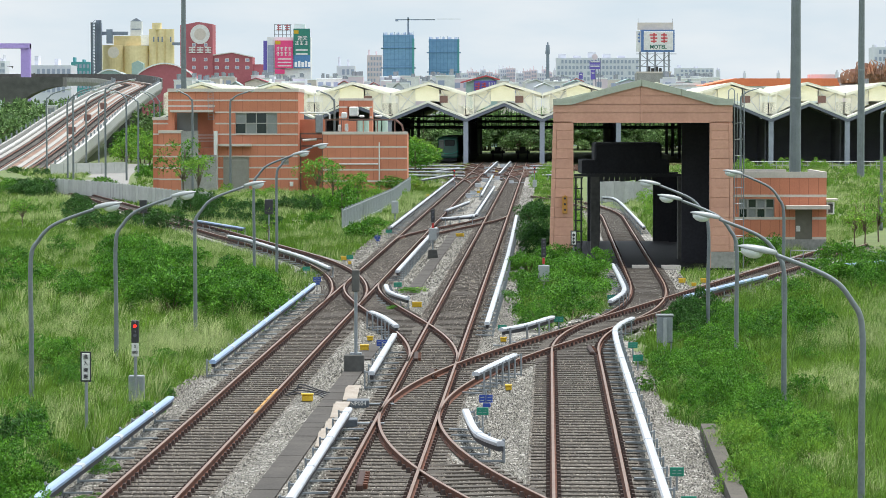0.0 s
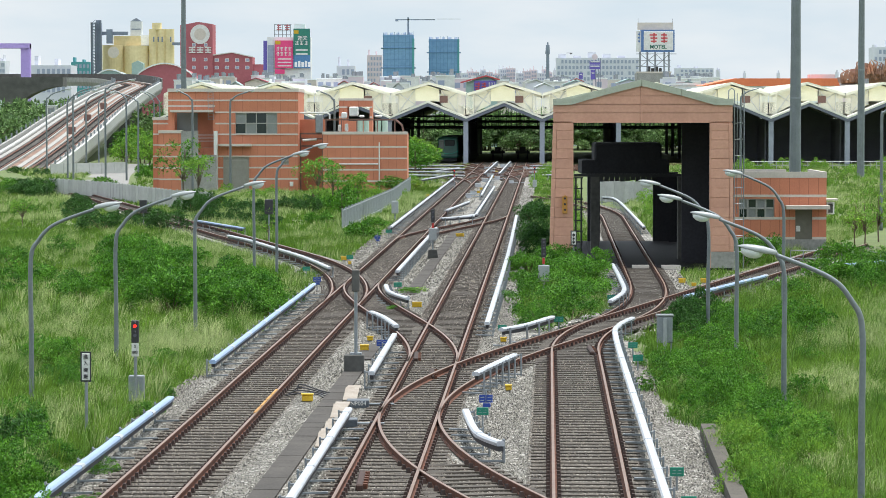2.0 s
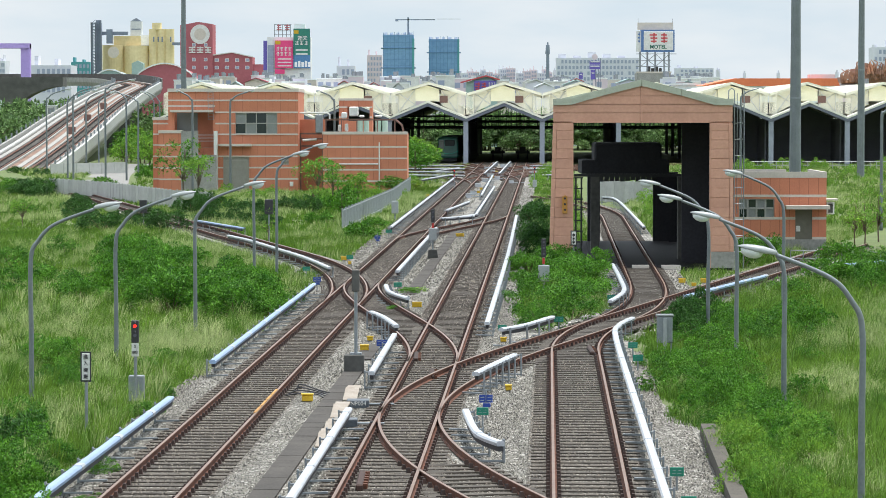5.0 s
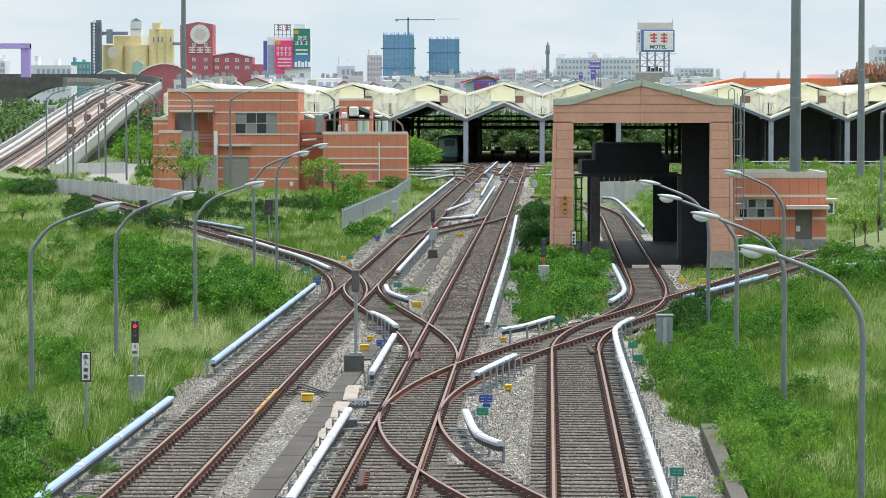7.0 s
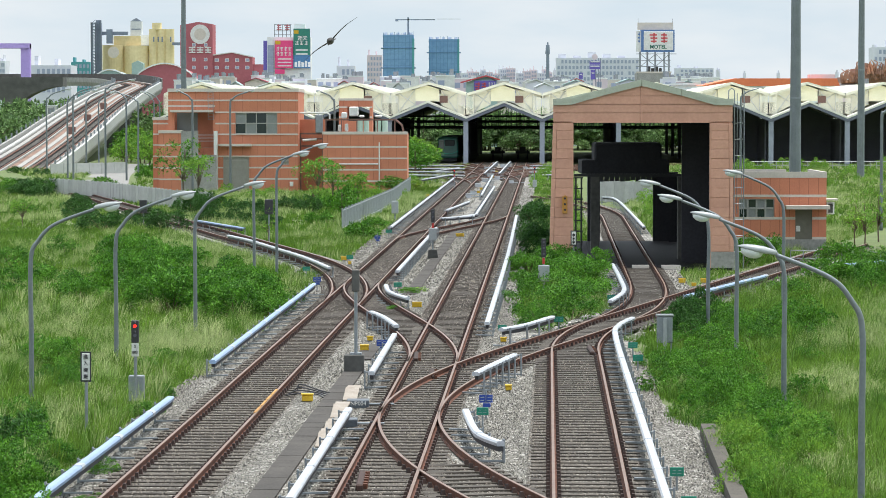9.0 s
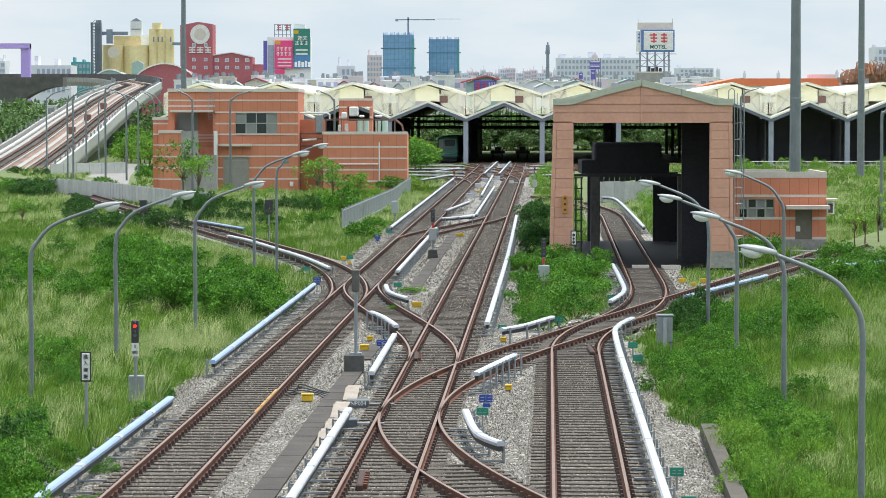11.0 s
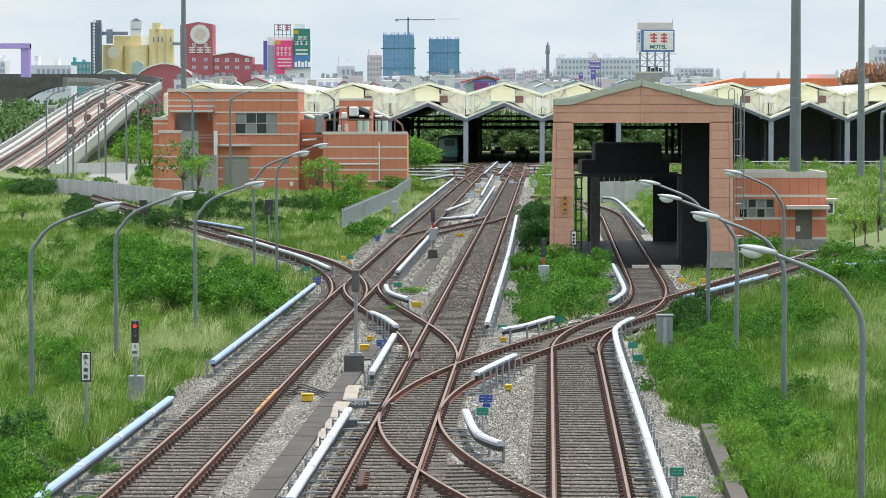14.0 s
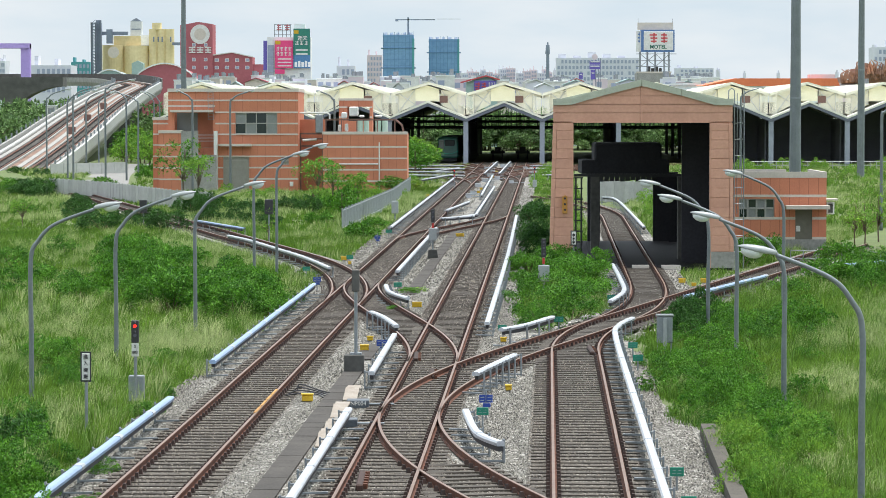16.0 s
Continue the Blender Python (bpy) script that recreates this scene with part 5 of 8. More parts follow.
def crimson_factory():
    y = 1000.0
    t = thing("factory_building", 0, 0, 0, "crimson factory building with round white emblem", "factory")
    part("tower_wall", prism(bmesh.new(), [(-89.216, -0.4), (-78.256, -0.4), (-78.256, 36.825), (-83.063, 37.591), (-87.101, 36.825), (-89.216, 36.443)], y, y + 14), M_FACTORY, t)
    e = part("emblem", tubed([(-82.486, y - 0.3, 33.380), (-82.486, y - 0.05, 33.380)], 3.3, sides=28), M_WHITE, t, "round white emblem")
    part("emblem_ring", tubed([(-82.486, y - 0.34, 33.380), (-82.486, y - 0.31, 33.380)], 2.0, sides=20), M_BAND, e)
    for k in range(3):
        x = aside(341 + 14 * k, y)
        bm = bmesh.new()
        for j in range(3):
            box(bm, x - 1.1, x + 1.1, y - 0.25, y, 27.062 + j * 0.8, 27.062 + j * 0.8 + 0.4)
        box(bm, x - 0.2, x + 0.2, y - 0.26, y, 27.062, 29.169)
        part("lettering_bar", bm, M_WHITE, t, "white sign strokes")
    for a in (344, 365):
        for q in (80, 106, 120):
            w = far_box(t, "window", aside(a - 3, y), aside(a + 3, y), rise(q + 3, y), rise(q - 3, y), y - 0.12, 0.3, M_WHITE)
            far_box(w, "pane", aside(a - 2.2, y), aside(a + 2.2, y), rise(q + 2, y), rise(q - 2, y), y - 0.2, 0.1, M_APARTWIN)
    t2 = thing("factory_wing", 0, 0, 0, "low crimson factory wing with white-framed windows", "factory")
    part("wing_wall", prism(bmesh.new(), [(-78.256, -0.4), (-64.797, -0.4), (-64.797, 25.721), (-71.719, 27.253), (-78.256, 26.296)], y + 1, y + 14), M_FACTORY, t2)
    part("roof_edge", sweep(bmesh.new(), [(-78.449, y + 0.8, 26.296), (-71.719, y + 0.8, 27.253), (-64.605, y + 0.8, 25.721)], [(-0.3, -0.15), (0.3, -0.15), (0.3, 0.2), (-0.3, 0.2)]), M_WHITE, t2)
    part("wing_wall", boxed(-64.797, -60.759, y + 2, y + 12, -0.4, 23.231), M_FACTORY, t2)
    for a in (384, 402, 420, 438):
        for q in (107, 120):
            w = far_box(t2, "window", aside(a - 3.6, y), aside(a + 3.6, y), rise(q + 3, y), rise(q - 3, y), y + 0.85, 0.3, M_WHITE)
            far_box(w, "pane", aside(a - 2.6, y), aside(a + 2.6, y), rise(q + 2, y), rise(q - 2, y), y + 0.78, 0.1, M_APARTWIN)
    for a, b, top, base, m, lab in ((240, 345, 112, 136, M_FACTORY, "crimson barrel-roofed hall with pale edge"), (164, 228, 123, 140, M_ROOFTEAL, "grey-green barrel-roofed hall among factories"), (1130, 1290, 148, 160, M_ROOFGREY, "grey barrel-roofed hall behind the sheds")):
        yy = 950.0 if a < 1000 else 640.0
        h = thing("barrel_hall", 0, 0, 0, lab, "hall")
        x0, x1 = aside(a, yy), aside(b, yy)
        zb, zt = rise(base, yy), rise(top, yy)
        arc = [(x0 + (x1 - x0) * k / 14, zb + (zt - zb) * math.sin(math.pi * k / 14) ** 0.8) for k in range(15)]
        part("gable_wall", prism(bmesh.new(), [(x0, -0.4)] + [(x, z - 0.4) for x, z in arc] + [(x1, -0.4)], yy, yy + 20), m, h)
        part("roof_edge", sweep(bmesh.new(), [(x, yy, z) for x, z in arc], [(-0.5, -0.3), (0.5, -0.3), (0.5, 0.1), (-0.5, 0.1)]), M_ROOFGREY, h)


crimson_factory()

# purple gantry
t = thing("purple_gantry", 0, 0, 0, "purple painted steel gantry", "gantry")
far_box(t, "leg", -129.094, -126.325, -0.4, 27.883, 900, 3, M_PURPLE)
far_box(t, "beam", -142.592, -126.325, 26.505, 28.056, 899.5, 4, M_PURPLE)


def strokes(t, x0, x1, z0, z1, y, n, m, seed, label=""):
    """Plain bars for writing that cannot be read."""
    r = random.Random(seed)
    w = (x1 - x0) / n
    for i in range(n):
        bm = bmesh.new()
        a = x0 + w * (i + 0.1)
        b = a + w * 0.8
        h = z1 - z0
        for j in range(3):
            z = z0 + h * (0.08 + 0.32 * j)
            box(bm, a + r.random() * 0.15 * w, b - r.random() * 0.15 * w, y - 0.05, y, z, z + h * 0.14)
        x = a + w * r.uniform(0.25, 0.5)
        box(bm, x, x + w * 0.13, y - 0.055, y, z0, z1)
        part("lettering_bar", bm, m, t, label)


def words(text, size, m, parent, x, y, z, label="", bold=0.0):
    """Flat raised lettering, upright, facing the viewer."""
    cu = bpy.data.curves.new("lettering", "FONT")
    cu.offset = size * bold
    cu.body, cu.size, cu.extrude, cu.align_x, cu.align_y = text, size, 0.01, "CENTER", "CENTER"
    tmp = bpy.data.objects.new("lettering", cu)
    me = bpy.data.meshes.new_from_object(tmp)
    bpy.data.objects.remove(tmp)
    me.materials.clear()
    ob = link("lettering", me, m, parent, label)
    ob.matrix_basis = pose(x, y, z, 90, 0, 0)
    return ob


def billboard_house():
    y = 900.0
    t = thing("billboard_building", 0, 0, 0, "narrow building hung with magenta and green billboards", "building")
    far_box(t, "wall", -53.818, -40.493, -0.4, 29.951, y + 1, 10, M_ROOFGREY)
    far_box(t, "side_wall", -55.029, -53.645, -0.4, 28.917, y + 2, 8, M_VIOLET)
    for k in range(4):
        far_box(t, "window", -53.645, -51.742, 25.471 - k * 2.1, 27.539 - k * 2.1, y + 0.8, 0.3, M_APARTWIN)
    b = far_box(t, "billboard", -51.395, -45.858, 20.471, 28.917, y - 0.2, 0.9, M_PINK, "magenta advertising billboard")
    strokes(b, -51.049, -46.204, 25.815, 27.022, y - 0.22, 4, M_WHITE, 1)
    strokes(b, -51.049, -46.204, 24.264, 25.471, y - 0.22, 4, M_WHITE, 2)
    for q in (104, 110, 116):
        far_box(b, "lettering_bar", -50.530, -46.377, rise(q + 2, y), rise(q, y), y - 0.25, 0.05, M_WHITE)
    far_box(t, "billboard", -51.395, -48.454, 18.746, 20.126, y - 0.2, 0.9, M_PINK)
    far_box(t, "arrow", -51.222, -49.665, 27.711, 28.745, y - 0.3, 0.08, M_YELLOW)
    g = far_box(t, "billboard", -45.685, -40.666, 24.436, 32.535, y - 0.5, 1.2, M_BBGREEN, "green and blue advertising billboard")
    far_box(t, "billboard", -45.685, -40.666, 20.471, 24.436, y - 0.48, 1.2, M_BBBLUE)
    words("\u900f\u5929", 1.5, M_WHITE, g, -42.916, y - 0.57, 29.520, "white raised letters", 0.02)
    strokes(g, -45.339, -41.012, 27.539, 28.745, y - 0.55, 3, M_WHITE, 4)
    for q in (88, 95):
        far_box(g, "lettering_bar", -44.993, -41.359, rise(q + 2.5, y), rise(q, y), y - 0.56, 0.05, M_WHITE)
    far_box(t, "arrow", -45.512, -44.127, 30.985, 32.018, y - 0.6, 0.08, M_YELLOW)
    for k in range(5):
        x = aside(522 + 6 * k, y)
        far_box(t, "painted_house", x, x + 0.75, 20.815, 22.367 + 0.3 * (k % 2), y - 0.54, 0.05, M_ROOFGREY)
    # roof sign frame
    bm = bmesh.new()
    for u in (486, 493, 500, 507, 514):
        x = aside(u, y)
        box(bm, x - 0.1, x + 0.1, y + 2, y + 2.2, 29.779, 33.741)
    for q in (62, 55, 44):
        z = rise(q, y)
        box(bm, -51.742, -46.377, y + 2, y + 2.2, z - 0.08, z + 0.08)
    part("sign_frame", bm, M_GALV, t)
    strokes(t, -51.395, -46.377, 32.018, 33.913, y + 1.9, 2, M_FACTORY, 5)
    far_box(t, "roof_room", -45.512, -42.224, 32.535, 34.085, y + 2, 4, M_ROOFGREY)
    return t


billboard_house()


def net_tower(x0, x1, top, y, floors, green):
    t = thing("tower_under_construction", 0, 0, 0, "tower block under construction wrapped in blue netting", "tower block", "towers under construction")
    xa, xb = aside(x0, y), aside(x1, y)
    zt = rise(top, y)
    far_box(t, "net", xa + 0.6, xb - 0.6, -0.4, zt, y, 18, M_NETBLUE, "blue scaffold netting")
    for k in range(floors):
        z = zt - 1.1 - k * 2.9
        if z > 12:
            far_box(t, "floor_edge", xa + 0.4, xb - 0.4, z - 0.06, z + 0.06, y - 0.04, 18.1, M_NETLINE)
    for k in range(9):
        x = xa + 0.8 + (xb - xa - 1.6) * k / 8
        far_box(t, "scaffold_pole", x - 0.1, x + 0.1, 8, zt + 0.8 + 0.9 * random.random(), y - 0.08, 0.2, M_NETLINE)
    for k in range(5):
        x = xa + 0.8 + (xb - xa - 3.6) * k / 4
        far_box(t, "column_stub", x, x + 1.6, zt, zt + 1.1, y + 3, 2, M_APART)
    far_box(t, "edge_net", xb - 1.3, xb - 0.3, 14, zt - (0 if green else 2), y - 0.5, 18.6, M_NETGREEN, "green edge netting")
    for z in (zt - 7, zt - 17):
        far_box(t, "catch_platform", xa - 0.5, xb + 0.5, z, z + 0.35, y - 0.3, 18.6, M_NETLINE)


net_tower(676, 734, 62, 1500.0, 9, False)
net_tower(757, 814, 70, 1520.0, 8, True)
t = thing("tower_crane", 0, 0, 0, "pale tower crane over the building site", "crane")
bm = bmesh.new()
box(bm, -18.291, -17.420, 1510, 1511, 45.032, 55.146)
part("mast", bm, M_STEELBLUE, t)
part("jib", boxed(-24.388, -4.065, 1510, 1511, 53.702, 54.193), M_STEELBLUE, t)
part("jib_tip", boxed(-4.065, 9.000, 1510.2, 1510.8, 54.164, 54.424), M_APART, t)
part("counterweight", boxed(-24.388, -22.937, 1509.5, 1511.5, 53.124, 54.279), M_STEELBLUE, t)


def apartment(x0, x1, top, y, cols, rows, m, label):
    t = thing("apartment_building", 0, 0, 0, label, "apartment building", "far apartment blocks")
    xa, xb = aside(x0, y), aside(x1, y)
    zt = rise(top, y)
    far_box(t, "wall", xa, xb, -0.4, zt, y, 16, m)
    for i in range(cols):
        for j in range(rows):
            a = xa + (xb - xa) * (i + 0.2) / cols
            b = xa + (xb - xa) * (i + 0.8) / cols
            z = zt - 1.2 - 3.1 * j
            if (i * 7 + j * 3) % 11:
                far_box(t, "window", a, b, z - 1.8, z, y - 0.15, 0.3, M_APARTWIN)
    for k in range(max(2, cols // 4)):
        a = xa + (xb - xa) * (k * 4 + 0.5) / max(cols, 8)
        far_box(t, "roof_room", a, a + (xb - xa) * 0.09, zt, zt + 1.2 + 2.0 * ((k * 5 + int(x0)) % 3) / 2, y + 3, 7, m)


apartment(985, 1130, 103, 1600.0, 22, 7, M_APART, "broad apartment block with many windows in haze-tinted lilac grey")
apartment(650, 676, 98, 1700.0, 5, 6, M_PINKAP, "apartment block in haze-tinted pink")
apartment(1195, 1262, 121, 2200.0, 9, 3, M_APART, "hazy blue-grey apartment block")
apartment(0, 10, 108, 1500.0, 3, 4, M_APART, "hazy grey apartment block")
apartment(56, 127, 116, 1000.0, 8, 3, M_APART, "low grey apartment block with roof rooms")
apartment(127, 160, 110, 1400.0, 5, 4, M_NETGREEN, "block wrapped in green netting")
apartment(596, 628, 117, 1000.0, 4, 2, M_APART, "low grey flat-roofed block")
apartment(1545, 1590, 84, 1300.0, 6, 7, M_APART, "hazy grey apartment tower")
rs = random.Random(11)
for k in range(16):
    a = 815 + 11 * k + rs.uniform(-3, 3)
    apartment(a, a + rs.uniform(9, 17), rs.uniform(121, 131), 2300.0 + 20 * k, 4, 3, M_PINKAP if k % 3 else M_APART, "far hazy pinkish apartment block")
t = thing("telecom_tower", 0, 0, 0, "hazy blue-grey telecom tower", "tower")
part("shaft", tubed([(71.142, 2000, 0), (71.142, 2000, 47.956)], 1.6, 1.0, sides=8), M_STEELBLUE, t)
part("antenna_head", tubed([(71.142, 2000, 45.658), (71.142, 2000, 51.786)], 1.7, 1.2, sides=8), M_STEELBLUE, t)
part("mast", tubed([(71.142, 2000, 51.020), (71.142, 2000, 53.701)], 0.5, sides=6), M_STEELBLUE, t)
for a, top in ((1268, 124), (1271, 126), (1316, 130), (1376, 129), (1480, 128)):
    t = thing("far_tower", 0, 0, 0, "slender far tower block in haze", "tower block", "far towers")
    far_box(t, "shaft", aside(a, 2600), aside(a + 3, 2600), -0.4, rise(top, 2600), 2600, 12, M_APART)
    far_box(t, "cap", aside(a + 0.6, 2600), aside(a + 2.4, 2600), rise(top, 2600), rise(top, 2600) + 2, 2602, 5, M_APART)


def motel_sign():
    y = 700.0
    t = thing("rooftop_sign", 0, 0, 0, "blue and white motel sign box on a rooftop steel frame", "sign")
    far_box(t, "box", 47.108, 55.049, 21.522, 26.748, y, 4, M_SIGNBLUE, "blue sign box")
    f = part("face", boxed(47.713, 54.712, y - 0.12, y + 0.1, 21.924, 26.346, bevel=0.05), M_WHITE, t, "white sign face")
    far_box(t, "side_face", 46.165, 47.108, 21.656, 26.480, y + 0.3, 3.5, M_WHITE, "white side face")
    strokes(t, 46.233, 46.973, 23.666, 26.212, y + 0.25, 1, M_SIGNBLUE, 9)
    strokes(f, 48.857, 53.703, 23.666, 26.011, y - 0.14, 2, M_SIGNRED, 6, "red sign strokes")
    words("MOTEL", 1.25, mat("motel_green", (0.02, 0.16, 0.11), rough=0.5), f, 51.145, y - 0.16, 22.661, "green raised letters", 0.025)
    part("back_panel", boxed(46.300, 54.779, y + 1, y + 1.4, 26.748, 28.490), M_BAND, t, "bare weathered panel")
    bm = bmesh.new()
    for u in (1133, 1146, 1160, 1176, 1184):
        x = aside(u, y)
        for yy in (y + 0.3, y + 3.4):
            box(bm, x - 0.1, x + 0.1, yy, yy + 0.2, 16.157, 21.522)
    for q in (96, 108, 118):
        z = rise(q, y)
        box(bm, 45.896, 55.452 if q < 100 else 54.107, y + 0.2, y + 0.4, z - 0.08, z + 0.08)
    for a, b in ((1133, 1160), (1160, 1184), (1160, 1133), (1184, 1160)):
        tube(bm, [(aside(a, y), y + 0.3, 18.035), (aside(b, y), y + 0.3, 20.985)], 0.08, sides=5)
    part("steel_frame", bm, M_GALV, t, "galvanised lattice frame")
    for u in (1129, 1190):
        x = aside(u, y)
        part("rod", tubed([(x, y + 1, 28.490), (x, y + 1, 29.427)], 0.05, sides=5), M_GALV, t)
    h = thing("roof_block", 0, 0, 0, "grey concrete roof block carrying a sign frame", "building")
    far_box(h, "wall", 46.031, 54.107, -0.4, 16.425, y - 1, 8, M_CONC)
    far_box(h, "parapet", 45.896, 54.241, 16.425, 16.828, y - 1.1, 0.3, M_BAND)
    for k in range(4):
        part("roof_unit", boxed(48.723 + k * 0.9, 48.723 + 0.7 + k * 0.9, y + 1, y + 1.8, 16.425, 18.169 - 0.5 * (k % 2)), M_CONC_DARK, h)


motel_sign()

t = thing("vertical_sign", 0, 0, 0, "violet vertical shop sign on a steel frame", "sign")
for a, b, c, d in ((1043, 1062, 115, 108), (1043, 1062, 123, 116), (1045, 1053, 141, 124), (1024, 1031, 140, 129)):
    s = far_box(t, "panel", aside(a, 800), aside(b, 800), rise(c, 800), rise(d, 800), 800, 0.5, M_VIOLET)
    far_box(s, "lettering_bar", aside(a + 1.5, 800), aside(b - 1.5, 800), rise(c * 0.4 + d * 0.6, 800), rise(c * 0.4 + d * 0.6, 800) + 0.3, 799.9, 0.1, M_WHITE)
part("emblem", tubed([(41.224, 799.6, 22.117), (41.224, 800, 22.117)], 0.8, sides=16), M_PINKAP, t)
bm = bmesh.new()
for a in (1054, 1059, 1063):
    tube(bm, [(aside(a, 800), 801, -0.4), (aside(a, 800), 801, 21.810)], 0.08, sides=5)
part("frame", bm, M_STEELBLUE, t)

# long orange roof, the temple, and shop roof
t = thing("warehouse", 0, 0, 0, "long warehouse with bright orange sheet roof", "warehouse")
part("roof", prism(bmesh.new(), [(54.122, 12.695), (83.686, 12.813), (82.971, 14.359), (61.513, 14.359)], 620, 650), M_ROOFORANGE, t, "orange sheet roof")
part("wall", boxed(54.122, 83.448, 620.3, 650, -0.4, 12.813 - 0.05), M_ROOFGREY, t)
far_box(t, "roof_room", 79.864, 85.278, 14.451, 15.432, 640, 5, M_PINKAP)
t = thing("temple", 0, 0, 0, "temple roof crowded with orange and brown ridge ornaments", "temple")
part("hall", boxed(94.754, 109.828, 700, 715, -0.4, 14.010), M_PINKAP, t)
rt = random.Random(5)
for k, (a, b, base, top) in enumerate(((1488, 1530, 150, 137), (1512, 1570, 148, 122), (1530, 1600, 140, 112))):
    xa, xb = aside(a, 700), aside(b, 700)
    za, zb = rise(base, 700), rise(top, 700)
    n = 8
    prof = [(xa + (xb - xa) * i / n, za + (zb - za) * (0.55 + 0.45 * (2 * i / n - 1) ** 2)) for i in range(n + 1)]
    part("swept_roof", prism(bmesh.new(), [(xa, za)] + prof + [(xb, za)], 700 - k, 708 + k), M_TEMPLE, t)
    bm = bmesh.new()
    for i in range(46):
        x = rt.uniform(xa, xb)
        z = za + (zb - za) * rt.uniform(0.2, 1.0)
        tube(bm, [(x, 699 - k, z), (x + rt.uniform(-0.5, 0.5), 699 - k, z + rt.uniform(0.5, 1.6)), (x + rt.uniform(-0.8, 0.8), 699 - k, z + rt.uniform(1.4, 2.3))], 0.3, 0.06, sides=5)
    tagged(part("ridge_ornaments", bm, M_TEMPLE, t, "small curling ridge figures"), kind="stuff")
t = thing("shop_building", 0, 0, 0, "green-walled shop with red roof edge and blue sign", "building")
part("wall", prism(bmesh.new(), [(5.045, -0.4), (11.813, -0.4), (11.813, 14.328), (9.352, 15.064), (5.045, 13.715)], 640, 655), M_ROOFTEAL, t)
part("roof_edge", sweep(bmesh.new(), [(3.815, 639.6, 13.592), (9.352, 639.6, 15.064), (12.306, 639.6, 14.205)], [(-0.4, -0.1), (0.4, -0.1), (0.4, 0.2), (-0.4, 0.2)]), M_SIGNRED, t)
s = far_box(t, "sign", 6.768, 11.567, 11.751, 14.083, 639.5, 0.4, M_VIOLET, "blue shop sign")
strokes(s, 6.891, 9.598, 11.997, 13.715, 639.4, 2, M_SIGNRED, 8)
strokes(s, 9.845, 11.444, 12.978, 13.715, 639.4, 3, M_WHITE, 7)

# low roofs of the town between
rs = random.Random(21)
for k in range(120):
    y = rs.uniform(640, 1000)
    u = rs.uniform(300, 1240) if k < 100 else rs.uniform(1240, 1560)
    top = rs.uniform(135, 149) if u < 1240 else rs.uniform(146, 153)
    if 150 < u < 300:
        top = max(top, 137)
    w = rs.uniform(14, 46) * y / 5200
    x = aside(u, y)
    z = rise(top, y)
    t = thing("town_house", x, y, 0, "low town building with sheet roof and rooftop tanks", "house", "low town buildings")
    wall = rs.choice((M_ROOFGREY, M_APART, M_PINKAP, M_WHITE, M_BAND))
    if k % 3 == 0:
        part("wall", prism(bmesh.new(), [(0, -0.4), (w, -0.4), (w, z - 1.5), (w / 2, z - 0.6), (0, z - 1.5)], 0, 12), wall, t)
        rf = part("roof", prism(bmesh.new(), [(-0.3, z - 1.5), (w / 2, z - 0.5), (w + 0.3, z - 1.5), (w + 0.3, z - 1.3), (w / 2, z - 0.3), (-0.3, z - 1.3)], -0.4, 12), rs.choice((M_ROOFGREY, M_ROOFTEAL, M_FACTORY, M_ROOFGREY)), t)
    else:
        part("wall", boxed(0, w, 0, 10, -0.4, z), wall, t)
        part("parapet", boxed(-0.1, w + 0.1, -0.1, 0.2, z, z + 0.3), M_ROOFGREY, t)
        for j in range(rs.randint(1, 4)):
            tx = rs.uniform(0.1, 0.85) * w
            part("water_tank", tubed([(tx, 3, z), (tx, 3, z + rs.uniform(0.9, 1.7))], rs.uniform(0.4, 0.7), sides=10), M_GALV, t)
        for j in range(int(w / 2.2)):
            part("window", boxed(0.5 + 2.2 * j, 1.9 + 2.2 * j, -0.06, 0.1, z - 2.2, z - 0.9), M_APARTWIN, t)


# ---- yard equipment ----
COVER = [(-0.085, -0.09), (-0.097, -0.02), (-0.066, 0.022), (0.066, 0.022), (0.097, -0.02), (0.085, -0.09)]
SLEEVE = [(-0.093, -0.095), (-0.106, -0.015), (-0.074, 0.03), (0.074, 0.03), (0.106, -0.015), (0.093, -0.095)]


